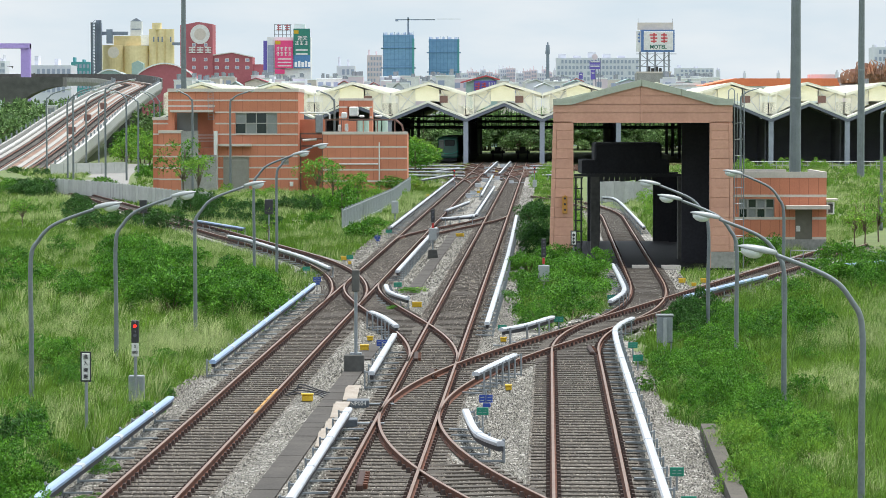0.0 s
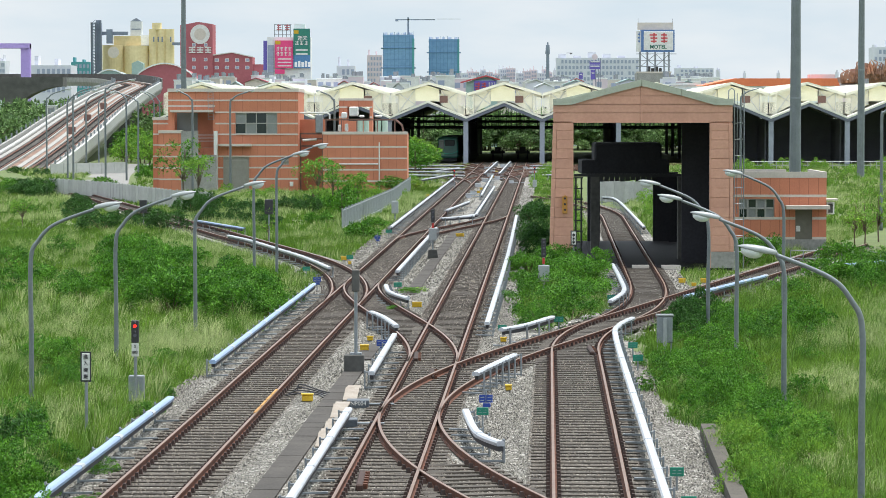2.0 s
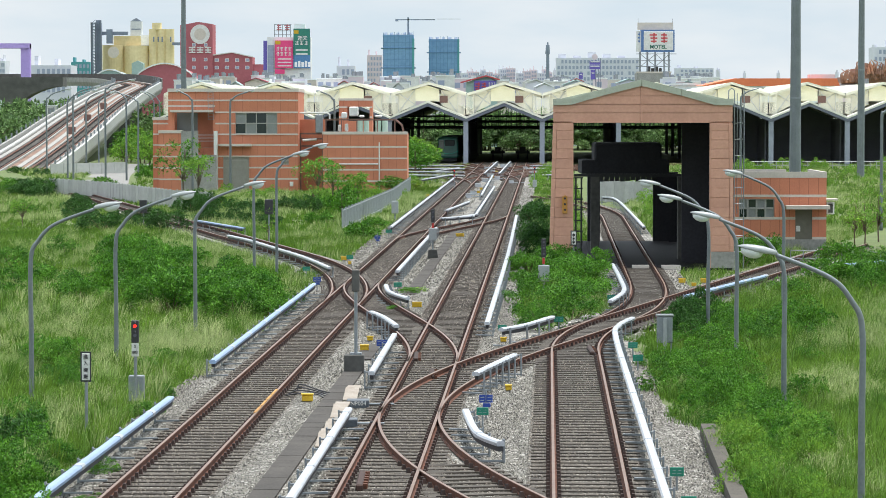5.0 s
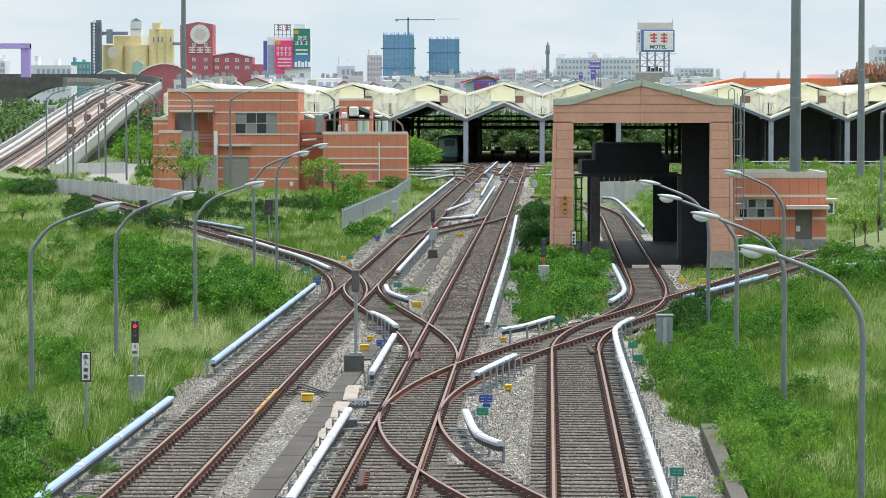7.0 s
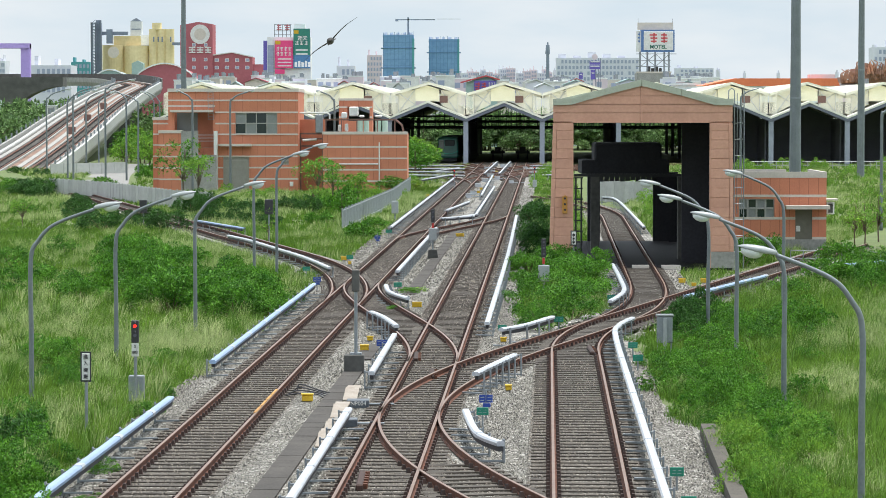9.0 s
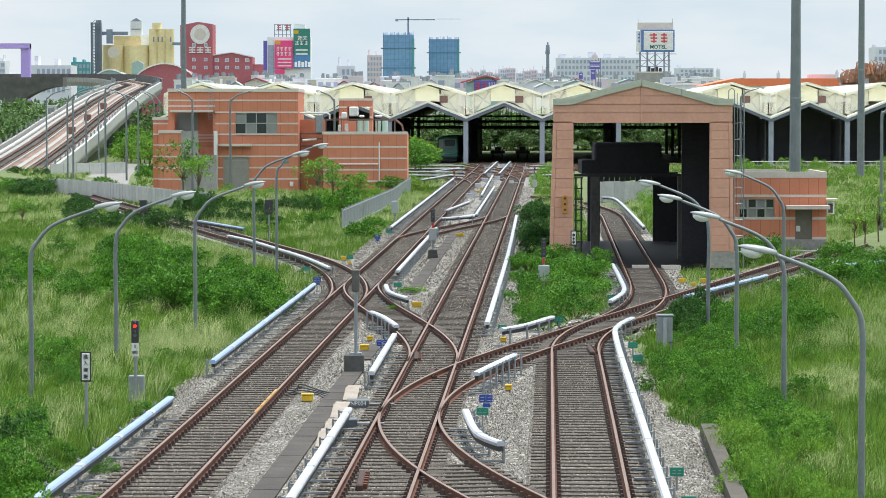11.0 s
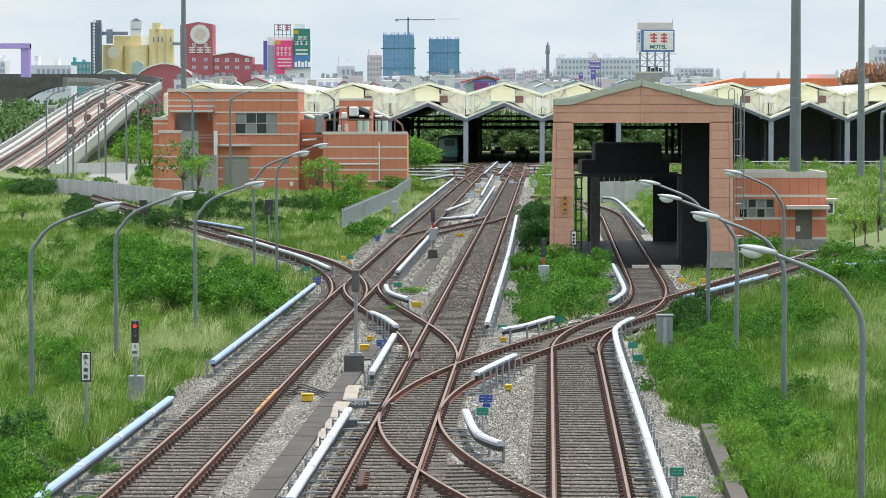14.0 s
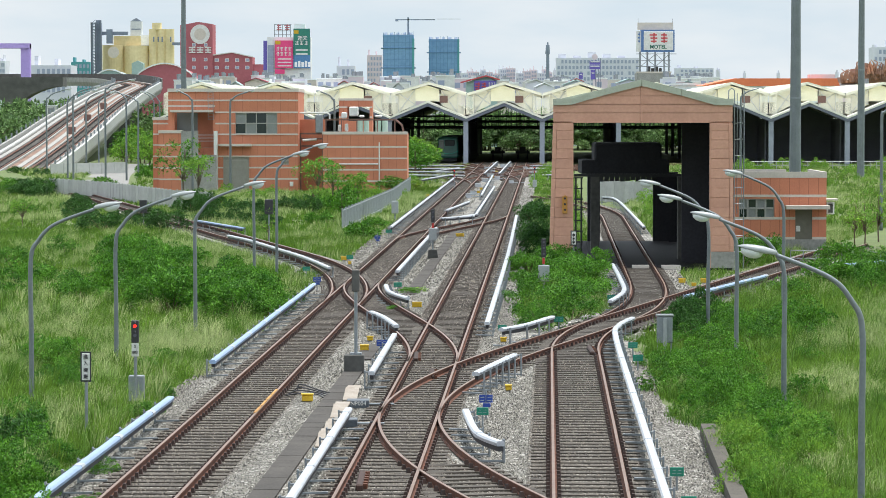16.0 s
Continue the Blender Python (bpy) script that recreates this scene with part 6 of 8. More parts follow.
def third_rail(pts, side, material, label, top=0.32, piece=1.9, seat=2.0):
    """Boxed power rail cover in lengths, on steel brackets whose feet lie towards the track."""
    line = spline([(x, y, top) for x, y in pts], 12) if len(pts) > 2 else [Vector((*pts[0], top)), Vector((*pts[1], top))]
    o = Vector((line[0].x, line[0].y, 0))
    t = thing("third_rail", o.x, o.y, 0, label, "third rail", "covered power rails")
    dense = [p for p, d in station(line, 0.2)] + [line[-1]]
    n = max(3, int(piece / 0.2))
    k, flip = 0, 0
    while k < len(dense) - 2:
        seg = dense[k:k + n + 1]
        part("cover", sweep(bmesh.new(), [p - o for p in seg], COVER), material, t)
        if flip % 3 == 2 and len(seg) > 3:
            part("sleeve", sweep(bmesh.new(), [p - o for p in seg[-3:]], SLEEVE), M_COVER, t, "pale joint sleeve")
        k += n
        flip += 1
    part("power_rail", sweep(bmesh.new(), [p - o + Vector((0, 0, -0.15)) for p in dense[1:-1]], [(-0.05, -0.06), (0.05, -0.06), (0.05, 0.04), (-0.05, 0.04)]), M_BLACK, t, "dark power rail under the cover")
    for p, d in station(line, seat, 0.3):
        s = Vector((d.y, -d.x, 0)) * side
        q = p - o
        bm = bmesh.new()
        a = q + s * 0.2
        ca, sa = d.normalized(), s.normalized()
        def bar(c0, c1, w, h):
            vs = []
            ax = (c1 - c0).normalized()
            for c in (c0, c1):
                for i, j in ((-1, -1), (1, -1), (1, 1), (-1, 1)):
                    up = Vector((0, 0, 1)) if abs(ax.z) < 0.5 else sa
                    vs.append(bm.verts.new(c + ca * w * i + up * h * j))
            for f in ((0, 1, 2, 3), (7, 6, 5, 4), (0, 4, 5, 1), (1, 5, 6, 2), (2, 6, 7, 3), (3, 7, 4, 0)):
                bm.faces.new([vs[m] for m in f])
        bar(Vector((a.x, a.y, BED - 0.05)), Vector((a.x, a.y, top + 0.02)), 0.045, 0.02)
        bar(Vector((a.x, a.y, top - 0.03)), Vector((q.x, q.y, top - 0.03)), 0.03, 0.02)
        f0, f1 = a - s * 0.02, q - s * 0.42
        bar(Vector((f0.x, f0.y, BED + 0.05)), Vector((f1.x, f1.y, BED + 0.07)), 0.035, 0.02)
        bmesh.ops.recalc_face_normals(bm, faces=bm.faces[:])
        part("bracket", bm, M_GALV, t)
    return t


third_rail([(-7.763, 55.624), (-7.015, 75.418)], -1, M_COVER_BLUE, "pale blue boxed power rail cover beside the main track")
third_rail([(-6.792, 86.315), (-5.484, 124.865)], -1, M_COVER_BLUE, "pale blue boxed power rail cover beside the main track")
third_rail([(-5.337, 137.880), (-6.926, 147.413), (-9.306, 159.014), (-11.080, 167.329), (-12.681, 173.371)], 1, M_COVER, "white boxed power rail cover along the branch track")
third_rail([(-12.548, 184.177), (-16.678, 197.425)], 1, M_COVER_BLUE, "pale blue boxed power rail cover along the branch track")
third_rail([(-2.925, 55.624), (-2.339, 72.554)], -1, M_COVER, "white boxed power rail cover between the main tracks")
third_rail([(-2.023, 82.588), (-1.605, 96.794)], -1, M_COVER, "short white power rail cover between the main tracks")
third_rail([(-2.600, 106.223), (-2.071, 103.319), (-1.569, 99.249)], 1, M_COVER, "short white power rail cover by the crossover", top=0.42, seat=1.2)
third_rail([(-2.413, 124.021), (-2.161, 119.357), (-1.378, 115.379)], -1, M_COVER, "short curved power rail cover by the crossover", seat=1.5)
third_rail([(-2.106, 134.970), (-0.425, 184.177)], 1, M_COVER, "white boxed power rail cover between the far tracks", seat=1.6)
third_rail([(1.533, 101.947), (3.341, 150.890), (5.150, 205.886)], 1, M_COVER, "long white power rail cover beside the main track")
third_rail([(1.932, 97.291), (2.796, 99.352), (3.858, 103.176)], 1, M_COVER, "short white power rail cover by the wash turnout", top=0.45, seat=1.5)
third_rail([(0.890, 80.914), (1.562, 84.375), (2.134, 87.121)], 1, M_COVER, "short white power rail cover inside the turnout", top=0.45, seat=1.0)
third_rail([(0.557, 72.201), (0.792, 67.211), (1.329, 64.909)], -1, M_COVER, "curved white power rail cover inside the turnout", seat=1.3)
third_rail([(4.253, 55.141), (4.854, 73.109), (5.625, 95.347), (6.047, 100.873), (6.764, 104.449)], 1, M_COVER, "long white power rail cover beside the siding", seat=1.7)
third_rail([(8.146, 141.001), (7.779, 128.627), (7.404, 120.110), (6.482, 113.657)], -1, M_COVER, "bent white power rail cover before the wash plant", seat=1.6)
third_rail([(-3.293, 185.960), (1.307, 323.735)], -1, M_COVER, "pale power rail cover beside the far main track", seat=2.2)
third_rail([(-0.153, 198.843), (2.110, 203.104)], 1, M_COVER, "short white power rail cover at the far crossover", top=0.4)
third_rail([(2.323, 208.115), (4.994, 285.325)], -1, M_COVER, "pale power rail cover between the far tracks", seat=2.5)
third_rail([(13.566, 250.079), (14.351, 242.204), (12.741, 185.960)], 1, M_COVER, "white power rail cover behind the wash plant", seat=3)
third_rail([(9.705, 116.872), (11.383, 122.082), (14.463, 131.275)], -1, M_COVER_BLUE, "pale blue power rail cover along the wash branch", seat=2.5)
third_rail([(19.143, 140.402), (22.898, 145.734)], -1, M_COVER_BLUE, "pale blue power rail cover along the wash branch", seat=2.5)
for q in (297, 303, 309, 315):
    y = 7.7 * 5200 / (q - 195)
    third_rail([(aside(775, y) - 5, y + 3), (aside(822, y), y)], -1, M_COVER, "pale power rail cover in the yard throat", seat=3)
    third_rail([(aside(938, y), y), (aside(985, y), y + 4)], 1, M_COVER, "pale power rail cover in the yard throat", seat=3)
for a, b in ((858, 880), (885, 903)):
    third_rail([(aside(a, 340), 345), (aside(b, 425), 425)], 1, M_COVER, "pale power rail cover in the yard throat", seat=4)


# switch boxes and short covers between the far turnouts
for u, v, w in ((862, 300, 0.7), (872, 306, 0.6), (868, 313, 0.8), (880, 318, 0.6), (858, 322, 0.7), (890, 296, 0.7), (846, 331, 0.6), (838, 345, 0.6), (829, 350, 0.5), (876, 292, 0.7), (930, 300, 0.6), (905, 325, 0.5)):
    y = 7.9 * 5200 / (v - 195)
    t = thing("switch_box", aside(u, y), y, BED, "pale steel switch box between the far turnouts", "switch machine", "far switch boxes")
    part("body", boxed(-w / 2, w / 2, -0.5, 0.5, -0.05, 0.32, bevel=0.03), M_COVER, t)
    part("lid", boxed(-w / 2 - 0.02, w / 2 + 0.02, -0.52, 0.52, 0.32, 0.36), M_LAMPHEAD, t)
    part("rod", tubed([(w / 2, 0, 0.1), (w / 2 + 1.2, 0, 0.1)], 0.04, sides=6), M_GALV, t)
for (u0, v0), (u1, v1) in (((790, 372), (830, 357)), ((800, 386), (845, 379)), ((852, 345), (872, 310)), ((770, 303), (812, 297)), ((745, 318), (800, 309))):
    ya, yb = 7.4 * 5200 / (v0 - 195), 7.4 * 5200 / (v1 - 195)
    third_rail([(aside(u0, ya), ya), (aside(u1, yb), yb)], -1, M_COVER, "pale power rail cover between the far turnouts", seat=3)


# yard throat: turnouts fanning out before the sheds
def fan(y0, dx):
    return lambda y: line_b(y0) + dx * (y - y0)


for y0, y1, s, base in ((300, 420, -0.13, line_a), (318, 420, -0.10, line_b), (335, 424, 0.12, line_b), (318, 425, 0.14, line_a), (345, 425, 0.2, line_b), (345, 428, -0.2, line_a), (352, 430, -0.3, line_a), (352, 430, 0.3, line_b), (368, 431, -0.42, line_a), (368, 431, 0.42, line_b), (352, 430, 0.11, line_a), (352, 430, -0.11, line_b)):
    f = base
    end = base(y0) + s * (y1 - y0) + 0.034 * (y1 - y0)
    g = (lambda e, yy, sl: (lambda y: e + sl * (y - yy)))(end, y1, s + 0.034)
    track("turnout track fanning out before the sheds", blend(f, y0, g, y1, 16), step=1.6, skip=10, clips=False)


def street_lamp(x, y, z, arm, label, group, h=5.3, up=3.9, reach=1.75, head=0.78, r=0.075):
    """Curved post with a cobra head; arm is +1 or -1 along x."""
    t = thing("street_lamp", x, y, z, label, "street lamp", group)
    bend = spline([(0, 0, 0), (0, 0, up * 0.5), (0, 0, up), (arm * reach * 0.12, 0, up + (h - up) * 0.38), (arm * reach * 0.38, 0, up + (h - up) * 0.70), (arm * reach, 0, h)], 7)
    part("post", tubed(bend, r, r * 0.55, sides=10), M_POLE, t, "grey galvanised curved post", smooth=True)
    a = math.atan2(0.16, head)
    bm = bmesh.new()
    prof = [(0.0, 0.045, 0.045), (0.12, 0.06, 0.07), (0.35, 0.075, 0.13), (0.6, 0.07, 0.145), (0.82, 0.05, 0.11), (1.0, 0.015, 0.05)]
    rings = []
    for u, hh, ww in prof:
        rings.append([bm.verts.new((arm * head * u, ww * math.cos(v), 0.02 + 1.3 * hh * max(math.sin(v), -0.4))) for v in [math.tau * k / 12 for k in range(12)]])
    for p, q in zip(rings, rings[1:]):
        for i in range(12):
            bm.faces.new((p[i], p[(i + 1) % 12], q[(i + 1) % 12], q[i]))
    bm.faces.new(rings[0]), bm.faces.new(rings[-1])
    bmesh.ops.recalc_face_normals(bm, faces=bm.faces[:])
    tilt = Matrix.Translation((arm * reach, 0, h)) @ Matrix.Rotation(-arm * a, 4, "Y")
    for v in bm.verts:
        v.co = tilt @ v.co
    hd = part("lamp_head", bm, M_LAMPHEAD, t, "pale grey lamp head", smooth=True)
    bm = bmesh.new()
    bmesh.ops.create_uvsphere(bm, u_segments=12, v_segments=6, radius=1)
    for v in bm.verts:
        v.co = tilt @ Vector((arm * head * (0.62 + 0.3 * v.co.x), 0.13 * v.co.y, -0.02 + 0.15 * min(v.co.z, 0.2)))
    part("lens", bm, M_LENS, hd, "clear drop lens", smooth=True)
    return t


LL = "grey curved street lamp standing in the tall grass"
for p in ((-11.337, 80.706), (-10.196, 91.466), (-8.816, 104.413)):
    street_lamp(p[0], p[1], FIELD, 1, LL, "lamps along the tracks")
street_lamp(-8.442, 131.208, FIELD, 1, LL, "lamps along the tracks", h=6.0, up=4.6)
street_lamp(-8.094, 142.956, FIELD, 1, LL, "lamps along the tracks", h=6.2, up=4.8)
for p, h in (((8.328, 58.219), 5.15), ((8.991, 77.256), 5.15), ((9.155, 91.466), 5.2), ((9.390, 103.868), 5.35), ((13.259, 114.292), 5.5)):
    street_lamp(p[0], p[1], FIELD, -1, "grey curved street lamp among the shrubs", "lamps along the tracks", h=h, up=h - 1.5, reach=1.6 if h > 5.4 else 1.72)
# taller lamps round the office and along the road
for a, base, top, arm, ex in ((341, 335, 157, -1, 30), (408, 335, 157, 1, 44), (592, 325, 157, -1, 34), (83, 303, 155, 1, 45), (120, 312, 157, 1, 55), (130, 318, 150, 1, 50), (153, 300, 160, 1, 30), (175, 296, 162, 1, 25), (187, 322, 138, 1, 55), (224, 315, 155, -1, 33), (245, 310, 160, -1, 50), (273, 292, 160, -1, 25), (283, 290, 160, -1, 30), (1310, 300, 152, 1, 45), (1560, 400, 178, 1, 40)):
    y = 7.7 * 5200 / (base - 195)
    k = y / 5200
    street_lamp((a - 784) * k, y, FIELD, arm, "tall grey street lamp beside the depot road", "tall lamps along the road", h=(base - top) * k, up=(base - top - 22) * k, reach=ex * 0.72 * k, head=ex * 0.28 * k, r=0.12)
# great lighting masts
for a, y, w, top in ((1407, 190.0, 0.41, 16.5), (1523, 350.0, 0.46, 24.0), (326, 420.0, 0.44, 26.0)):
    m = thing("light_mast", aside(a, y), y, FIELD, "tall tapered steel lighting mast", "mast", "tall masts")
    part("pole", tubed([(0, 0, 0), (0, 0, top)], w, w * 0.72, sides=12), M_POLE, m, smooth=False)
    part("flange", tubed([(0, 0, top * 0.53), (0, 0, top * 0.53 + 0.12)], w * 0.93, sides=12), M_GALV, m)


def plate(t, name, x0, x1, z0, z1, m, y=0.0, th=0.02, label=""):
    return part(name, boxed(x0, x1, y, y + th, z0, z1, bevel=0.004), m, t, label)


def kilometre_sign(x, y, w, h, z, m, name, label, rows=2):
    t = thing(name, x, y, BED, label, "sign", "small trackside signs")
    part("stake", tubed([(0, 0.03, 0), (0, 0.03, z + h * 0.5)], 0.025, sides=6), M_GALV, t)
    p = plate(t, "plate", -w / 2, w / 2, z, z + h, m)
    for k in range(rows):
        for j in range(2):
            c = -w * 0.36 + w * 0.4 * j
            part("lettering_bar", boxed(c + w * 0.06 * k, c + w * 0.28, -0.006, 0, z + h * (0.3 + 0.34 * k), z + h * (0.34 + 0.34 * k)), M_LAMPHEAD, p)


GS = "small green trackside sign on a thin steel stake"
for (x, y), w in (((4.857, 60.716), 0.29), ((4.723, 56.156), 0.30), ((6.066, 93.616), 0.3), ((5.910, 88.813), 0.3), ((6.756, 117.664), 0.32), ((2.049, 101.230), 0.3), ((4.159, 105.240), 0.33), ((0.986, 72.999), 0.3), ((-1.945, 126.228), 0.34), ((-4.764, 149.934), 0.34), ((-6.477, 138.975), 0.34), ((-6.027, 113.317), 0.3), ((-3.364, 182.043), 0.38)):
    kilometre_sign(x, y, w, 0.19, 0.30, M_GREEN, "green_sign", GS)
for (x, y) in ((1.099, 74.926), (-1.936, 92.960), (-3.805, 170.400), (-5.492, 127.845)):
    t = thing("blue_sign", x, y, BED, "stack of small blue trackside number plates on a stake", "sign", "blue trackside signs")
    part("stake", tubed([(0, 0.04, 0), (0, 0.04, 0.75)], 0.025, sides=6), M_GALV, t)
    for a in (-0.17, 0.01):
        p = plate(t, "plate", a, a + 0.16, 0.42, 0.62, M_BLUE, 0, 0.02)
        for k in range(2):
            part("lettering_bar", boxed(a + 0.03, a + 0.13, -0.006, 0, 0.47 + 0.08 * k, 0.487 + 0.08 * k), M_LAMPHEAD, p)
    plate(t, "plate", -0.08, 0.12, 0.30, 0.40, M_BLUE)


def track_box(x, y, w, h, m, label):
    t = thing("junction_box", x, y, BED, label, "junction box", "small boxes in the ballast")
    part("body", boxed(-w / 2, w / 2, -0.12, 0.12, 0.03, h, bevel=0.02), m, t)
    part("lid", boxed(-w / 2 - 0.015, w / 2 + 0.015, -0.135, 0.135, h, h + 0.03), m, t)
    part("foot", boxed(-w * 0.3, w * 0.3, -0.08, 0.08, -0.04, 0.03), M_GALV, t)


YB = "small yellow cable junction box on the ballast"
for (x, y), w in (((-2.570, 95.870), 0.28), ((-3.671, 79.258), 0.3), ((-2.492, 100.211), 0.2), ((1.844, 82.377), 0.17), ((-1.040, 117.318), 0.38), ((1.056, 182.876), 0.5), ((2.057, 99.710), 0.2), ((-5.188, 153.980), 0.3), ((11.911, 133.848), 0.3), ((11.222, 131.208), 0.2), ((10.905, 133.848), 0.3), ((-1.388, 267.166), 0.3), ((-4.764, 149.934), 0.15), ((6.709, 371.206), 0.5), ((5.666, 342.624), 0.5), ((3.854, 290.430), 0.4), ((3.319, 278.314), 0.4)):
    track_box(x, y, w, 0.15 if w < 0.25 else 0.2, M_YELLOW, YB)

# switch machines with folded cover plates
for q, x0 in (((683), 622), ((713), 601), ((744), 588), ((762), 576)):
    y = 7.7 * 5200 / (q - 195 + 8)
    x = aside(x0, y)
    t = thing("cable_ramp_plate", x, y, BED, "folded beige metal cover plate over cables", "cover plate", "beige cover plates")
    bm = sweep(bmesh.new(), [(-0.02, -1.3, 0.05), (0.0, -0.5, 0.14), (0.02, 0.15, 0.26), (0.03, 0.25, 0.19), (0.05, 0.9, 0.24), (0.05, 1.1, 0.2)], [(-0.19, -0.02), (0.19, -0.02), (0.19, 0.0), (-0.19, 0.0)])
    part("plate", bm, M_BEIGE, t)
    part("foot", boxed(-0.15, 0.15, -0.8, 0.8, -0.03, 0.06), M_BLACK, t)
for q, x0, txt in ((704, 634, "NP004"), (738, 612, "")):
    y = 7.7 * 5200 / (q - 195 + 6)
    t = thing("switch_machine", aside(x0, y), y, BED, "dark grey switch machine with steel throw rods", "switch machine", "switch machines")
    b = part("body", boxed(-0.31, 0.28, -0.2, 0.3, 0.0, 0.22, bevel=0.02), M_MACHINE, t)
    if txt:
        words(txt, 0.15, M_WHITE, b, 0, -0.215, 0.13)
    part("rod", tubed([(0.28, 0, 0.1), (0.95, 0, 0.1)], 0.03, sides=8), M_GALV, t)
    part("rod_joint", boxed(0.6, 0.8, -0.06, 0.06, 0.04, 0.16, bevel=0.01), M_BLACK, t)
for (x, y) in ((-0.318, 86.874), (-1.721, 61.852), (-0.843, 92.960), (4.820, 95.410)):
    t = thing("frog_block", x, y, BED, "dark rusty steel guard block beside the rail", "guard rail", "guard blocks")
    part("block", boxed(-0.09, 0.07, -1.3, 1.2, 0.0, 0.15, bevel=0.03), M_CLIP, t)
    for k in range(6):
        part("rib", boxed(0.06, 0.15, -1.2 + 0.4 * k, -1.08 + 0.4 * k, 0.0, 0.15), M_RAIL, t)

# concrete cable trough, slab by slab, between the main tracks
t = thing("cable_trough", line_b(60) - 2.3, 60, BED, "dark concrete cable trough of flat lids between the tracks", "cable trough", kind="structure")
bm = boxed(-0.28, 0.28, -0.494, 0.494, -0.1, 0.055)
lid = bpy.data.meshes.new("trough_lid")
bm.to_mesh(lid)
bm.free()
lid.materials.append(M_TROUGH)
for k in range(150):
    y = 52 + k
    if (88 < y < 93) or (98 < y < 126):
        continue
    s = link("trough_lid", lid, None, t)
    s.matrix_basis = pose(line_b(y) - 2.3 - line_b(60) + 2.3, y - 60, random.uniform(-0.006, 0.006), 0, 0, -1.98 + random.uniform(-0.5, 0.5))

M_KERB = mat("kerb_concrete", (0.100, 0.087, 0.070), (0.050, 0.045, 0.037), rough=0.95, scale=2, bump=0.3)
# low kerb wall beside the siding
t = thing("retaining_kerb", 0, 0, 0, "low weathered concrete kerb wall by the shrubs", "kerb", kind="structure")
p0, p1 = Vector((6.311, 71.682, 0)), Vector((5.642, 56.557, 0))
part("kerb", sweep(bmesh.new(), [Vector((*p1.xy, -0.05)), Vector((*p0.xy, -0.05))], [(-0.02, -0.5), (0.34, -0.5), (0.34, 0.08), (0.0, 0.08)]), M_KERB, t)


def signal_post(x, y, base_z, h, label, head, lit, number=""):
    t = thing("signal", x, y, base_z, label, "railway signal", "trackside signals")
    part("post", tubed([(0, 0, 0), (0, 0, h)], 0.045, sides=8), M_GALV, t)
    hd = part("signal_head", boxed(-0.1, 0.1, -0.1, 0.06, h - 0.05, h + head, bevel=0.015), M_BLACK, t, "black signal head")
    n = max(2, int(head / 0.25))
    for k in range(n):
        z = h + head - 0.15 - 0.25 * k
        part("lamp", tubed([(0, -0.125, z), (0, -0.1, z)], 0.048, sides=12), M_RED_ON if (lit and k == 0) else M_DARK, hd, "lit red lamp" if (lit and k == 0) else "")
        part("visor", tubed([(0, -0.2, z + 0.095), (0, -0.1, z + 0.1)], 0.028, 0.03, sides=8), M_BLACK, hd)
    if number:
        p = plate(t, "number_plate", -0.095, 0.095, h - 0.42, h - 0.06, M_WHITE, -0.08)
        words("S", 0.11, M_BLACK, p, 0, -0.1, h - 0.15)
        words(number, 0.105, M_BLACK, p, 0, -0.1, h - 0.31)
    else:
        part("striped_band", tubed([(0, 0, h - 0.35), (0, 0, h - 0.08)], 0.055, sides=8), M_RED, t, "red and white band")
    return t


s = signal_post(-8.304, 79.100, FIELD, 1.8, "signal post showing red with a white number plate", 0.55, True, "003")
part("cabinet", boxed(-0.2, 0.22, 0.06, 0.3, 0.15, 0.85, bevel=0.02), M_GALV, s, "grey steel cabinet")
s = signal_post(-0.540, 155.782, BED, 2.0, "trackside signal with grey cabinet and concrete foot", 0.65, False)
part("cabinet", boxed(-0.22, 0.2, -0.3, -0.06, 1.0, 1.65, bevel=0.02), M_LAMPHEAD, s, "pale grey cabinet")
part("foot", prism(bmesh.new(), [(-0.3, -0.05), (0.3, -0.05), (0.22, 0.5), (-0.22, 0.5)], -0.3, 0.3), M_CONC_DARK, s, "stained concrete foot")
s = signal_post(4.384, 127.845, BED, 1.55, "trackside signal with grey cabinet in the shrubs", 0.75, False)
part("cabinet", boxed(-0.24, 0.24, -0.3, -0.06, 0.45, 1.15, bevel=0.02), M_LAMPHEAD, s, "pale grey cabinet")
s = signal_post(1.125, 292.553, BED, 1.6, "small trackside signal beside the far track", 0.4, True)
s = signal_post(9.182, 294.706, BED, 1.9, "small trackside signal beside the far track", 0.4, True)
part("cabinet", boxed(-0.2, 0.2, -0.3, -0.06, 0.2, 0.9, bevel=0.02), M_LAMPHEAD, s)
# signal seen from behind on its concrete block
t = thing("signal", -2.672, 88.222, BED, "signal seen from behind on a concrete block", "railway signal", "trackside signals")
part("post", tubed([(0.05, 0, 0.4), (0.05, 0, 2.6)], 0.05, sides=8), M_GALV, t)
part("signal_back", boxed(-0.07, 0.16, -0.1, 0.1, 2.45, 3.1, bevel=0.02), M_CONC_DARK, t, "dark grey signal housing")
part("concrete_block", boxed(-0.3, 0.3, -0.3, 0.3, 0, 0.55, bevel=0.02), M_CONC_DARK, t, "weathered concrete block")
part("base_plate", boxed(-0.12, 0.22, -0.15, 0.15, 0.55, 0.6), M_GALV, t)
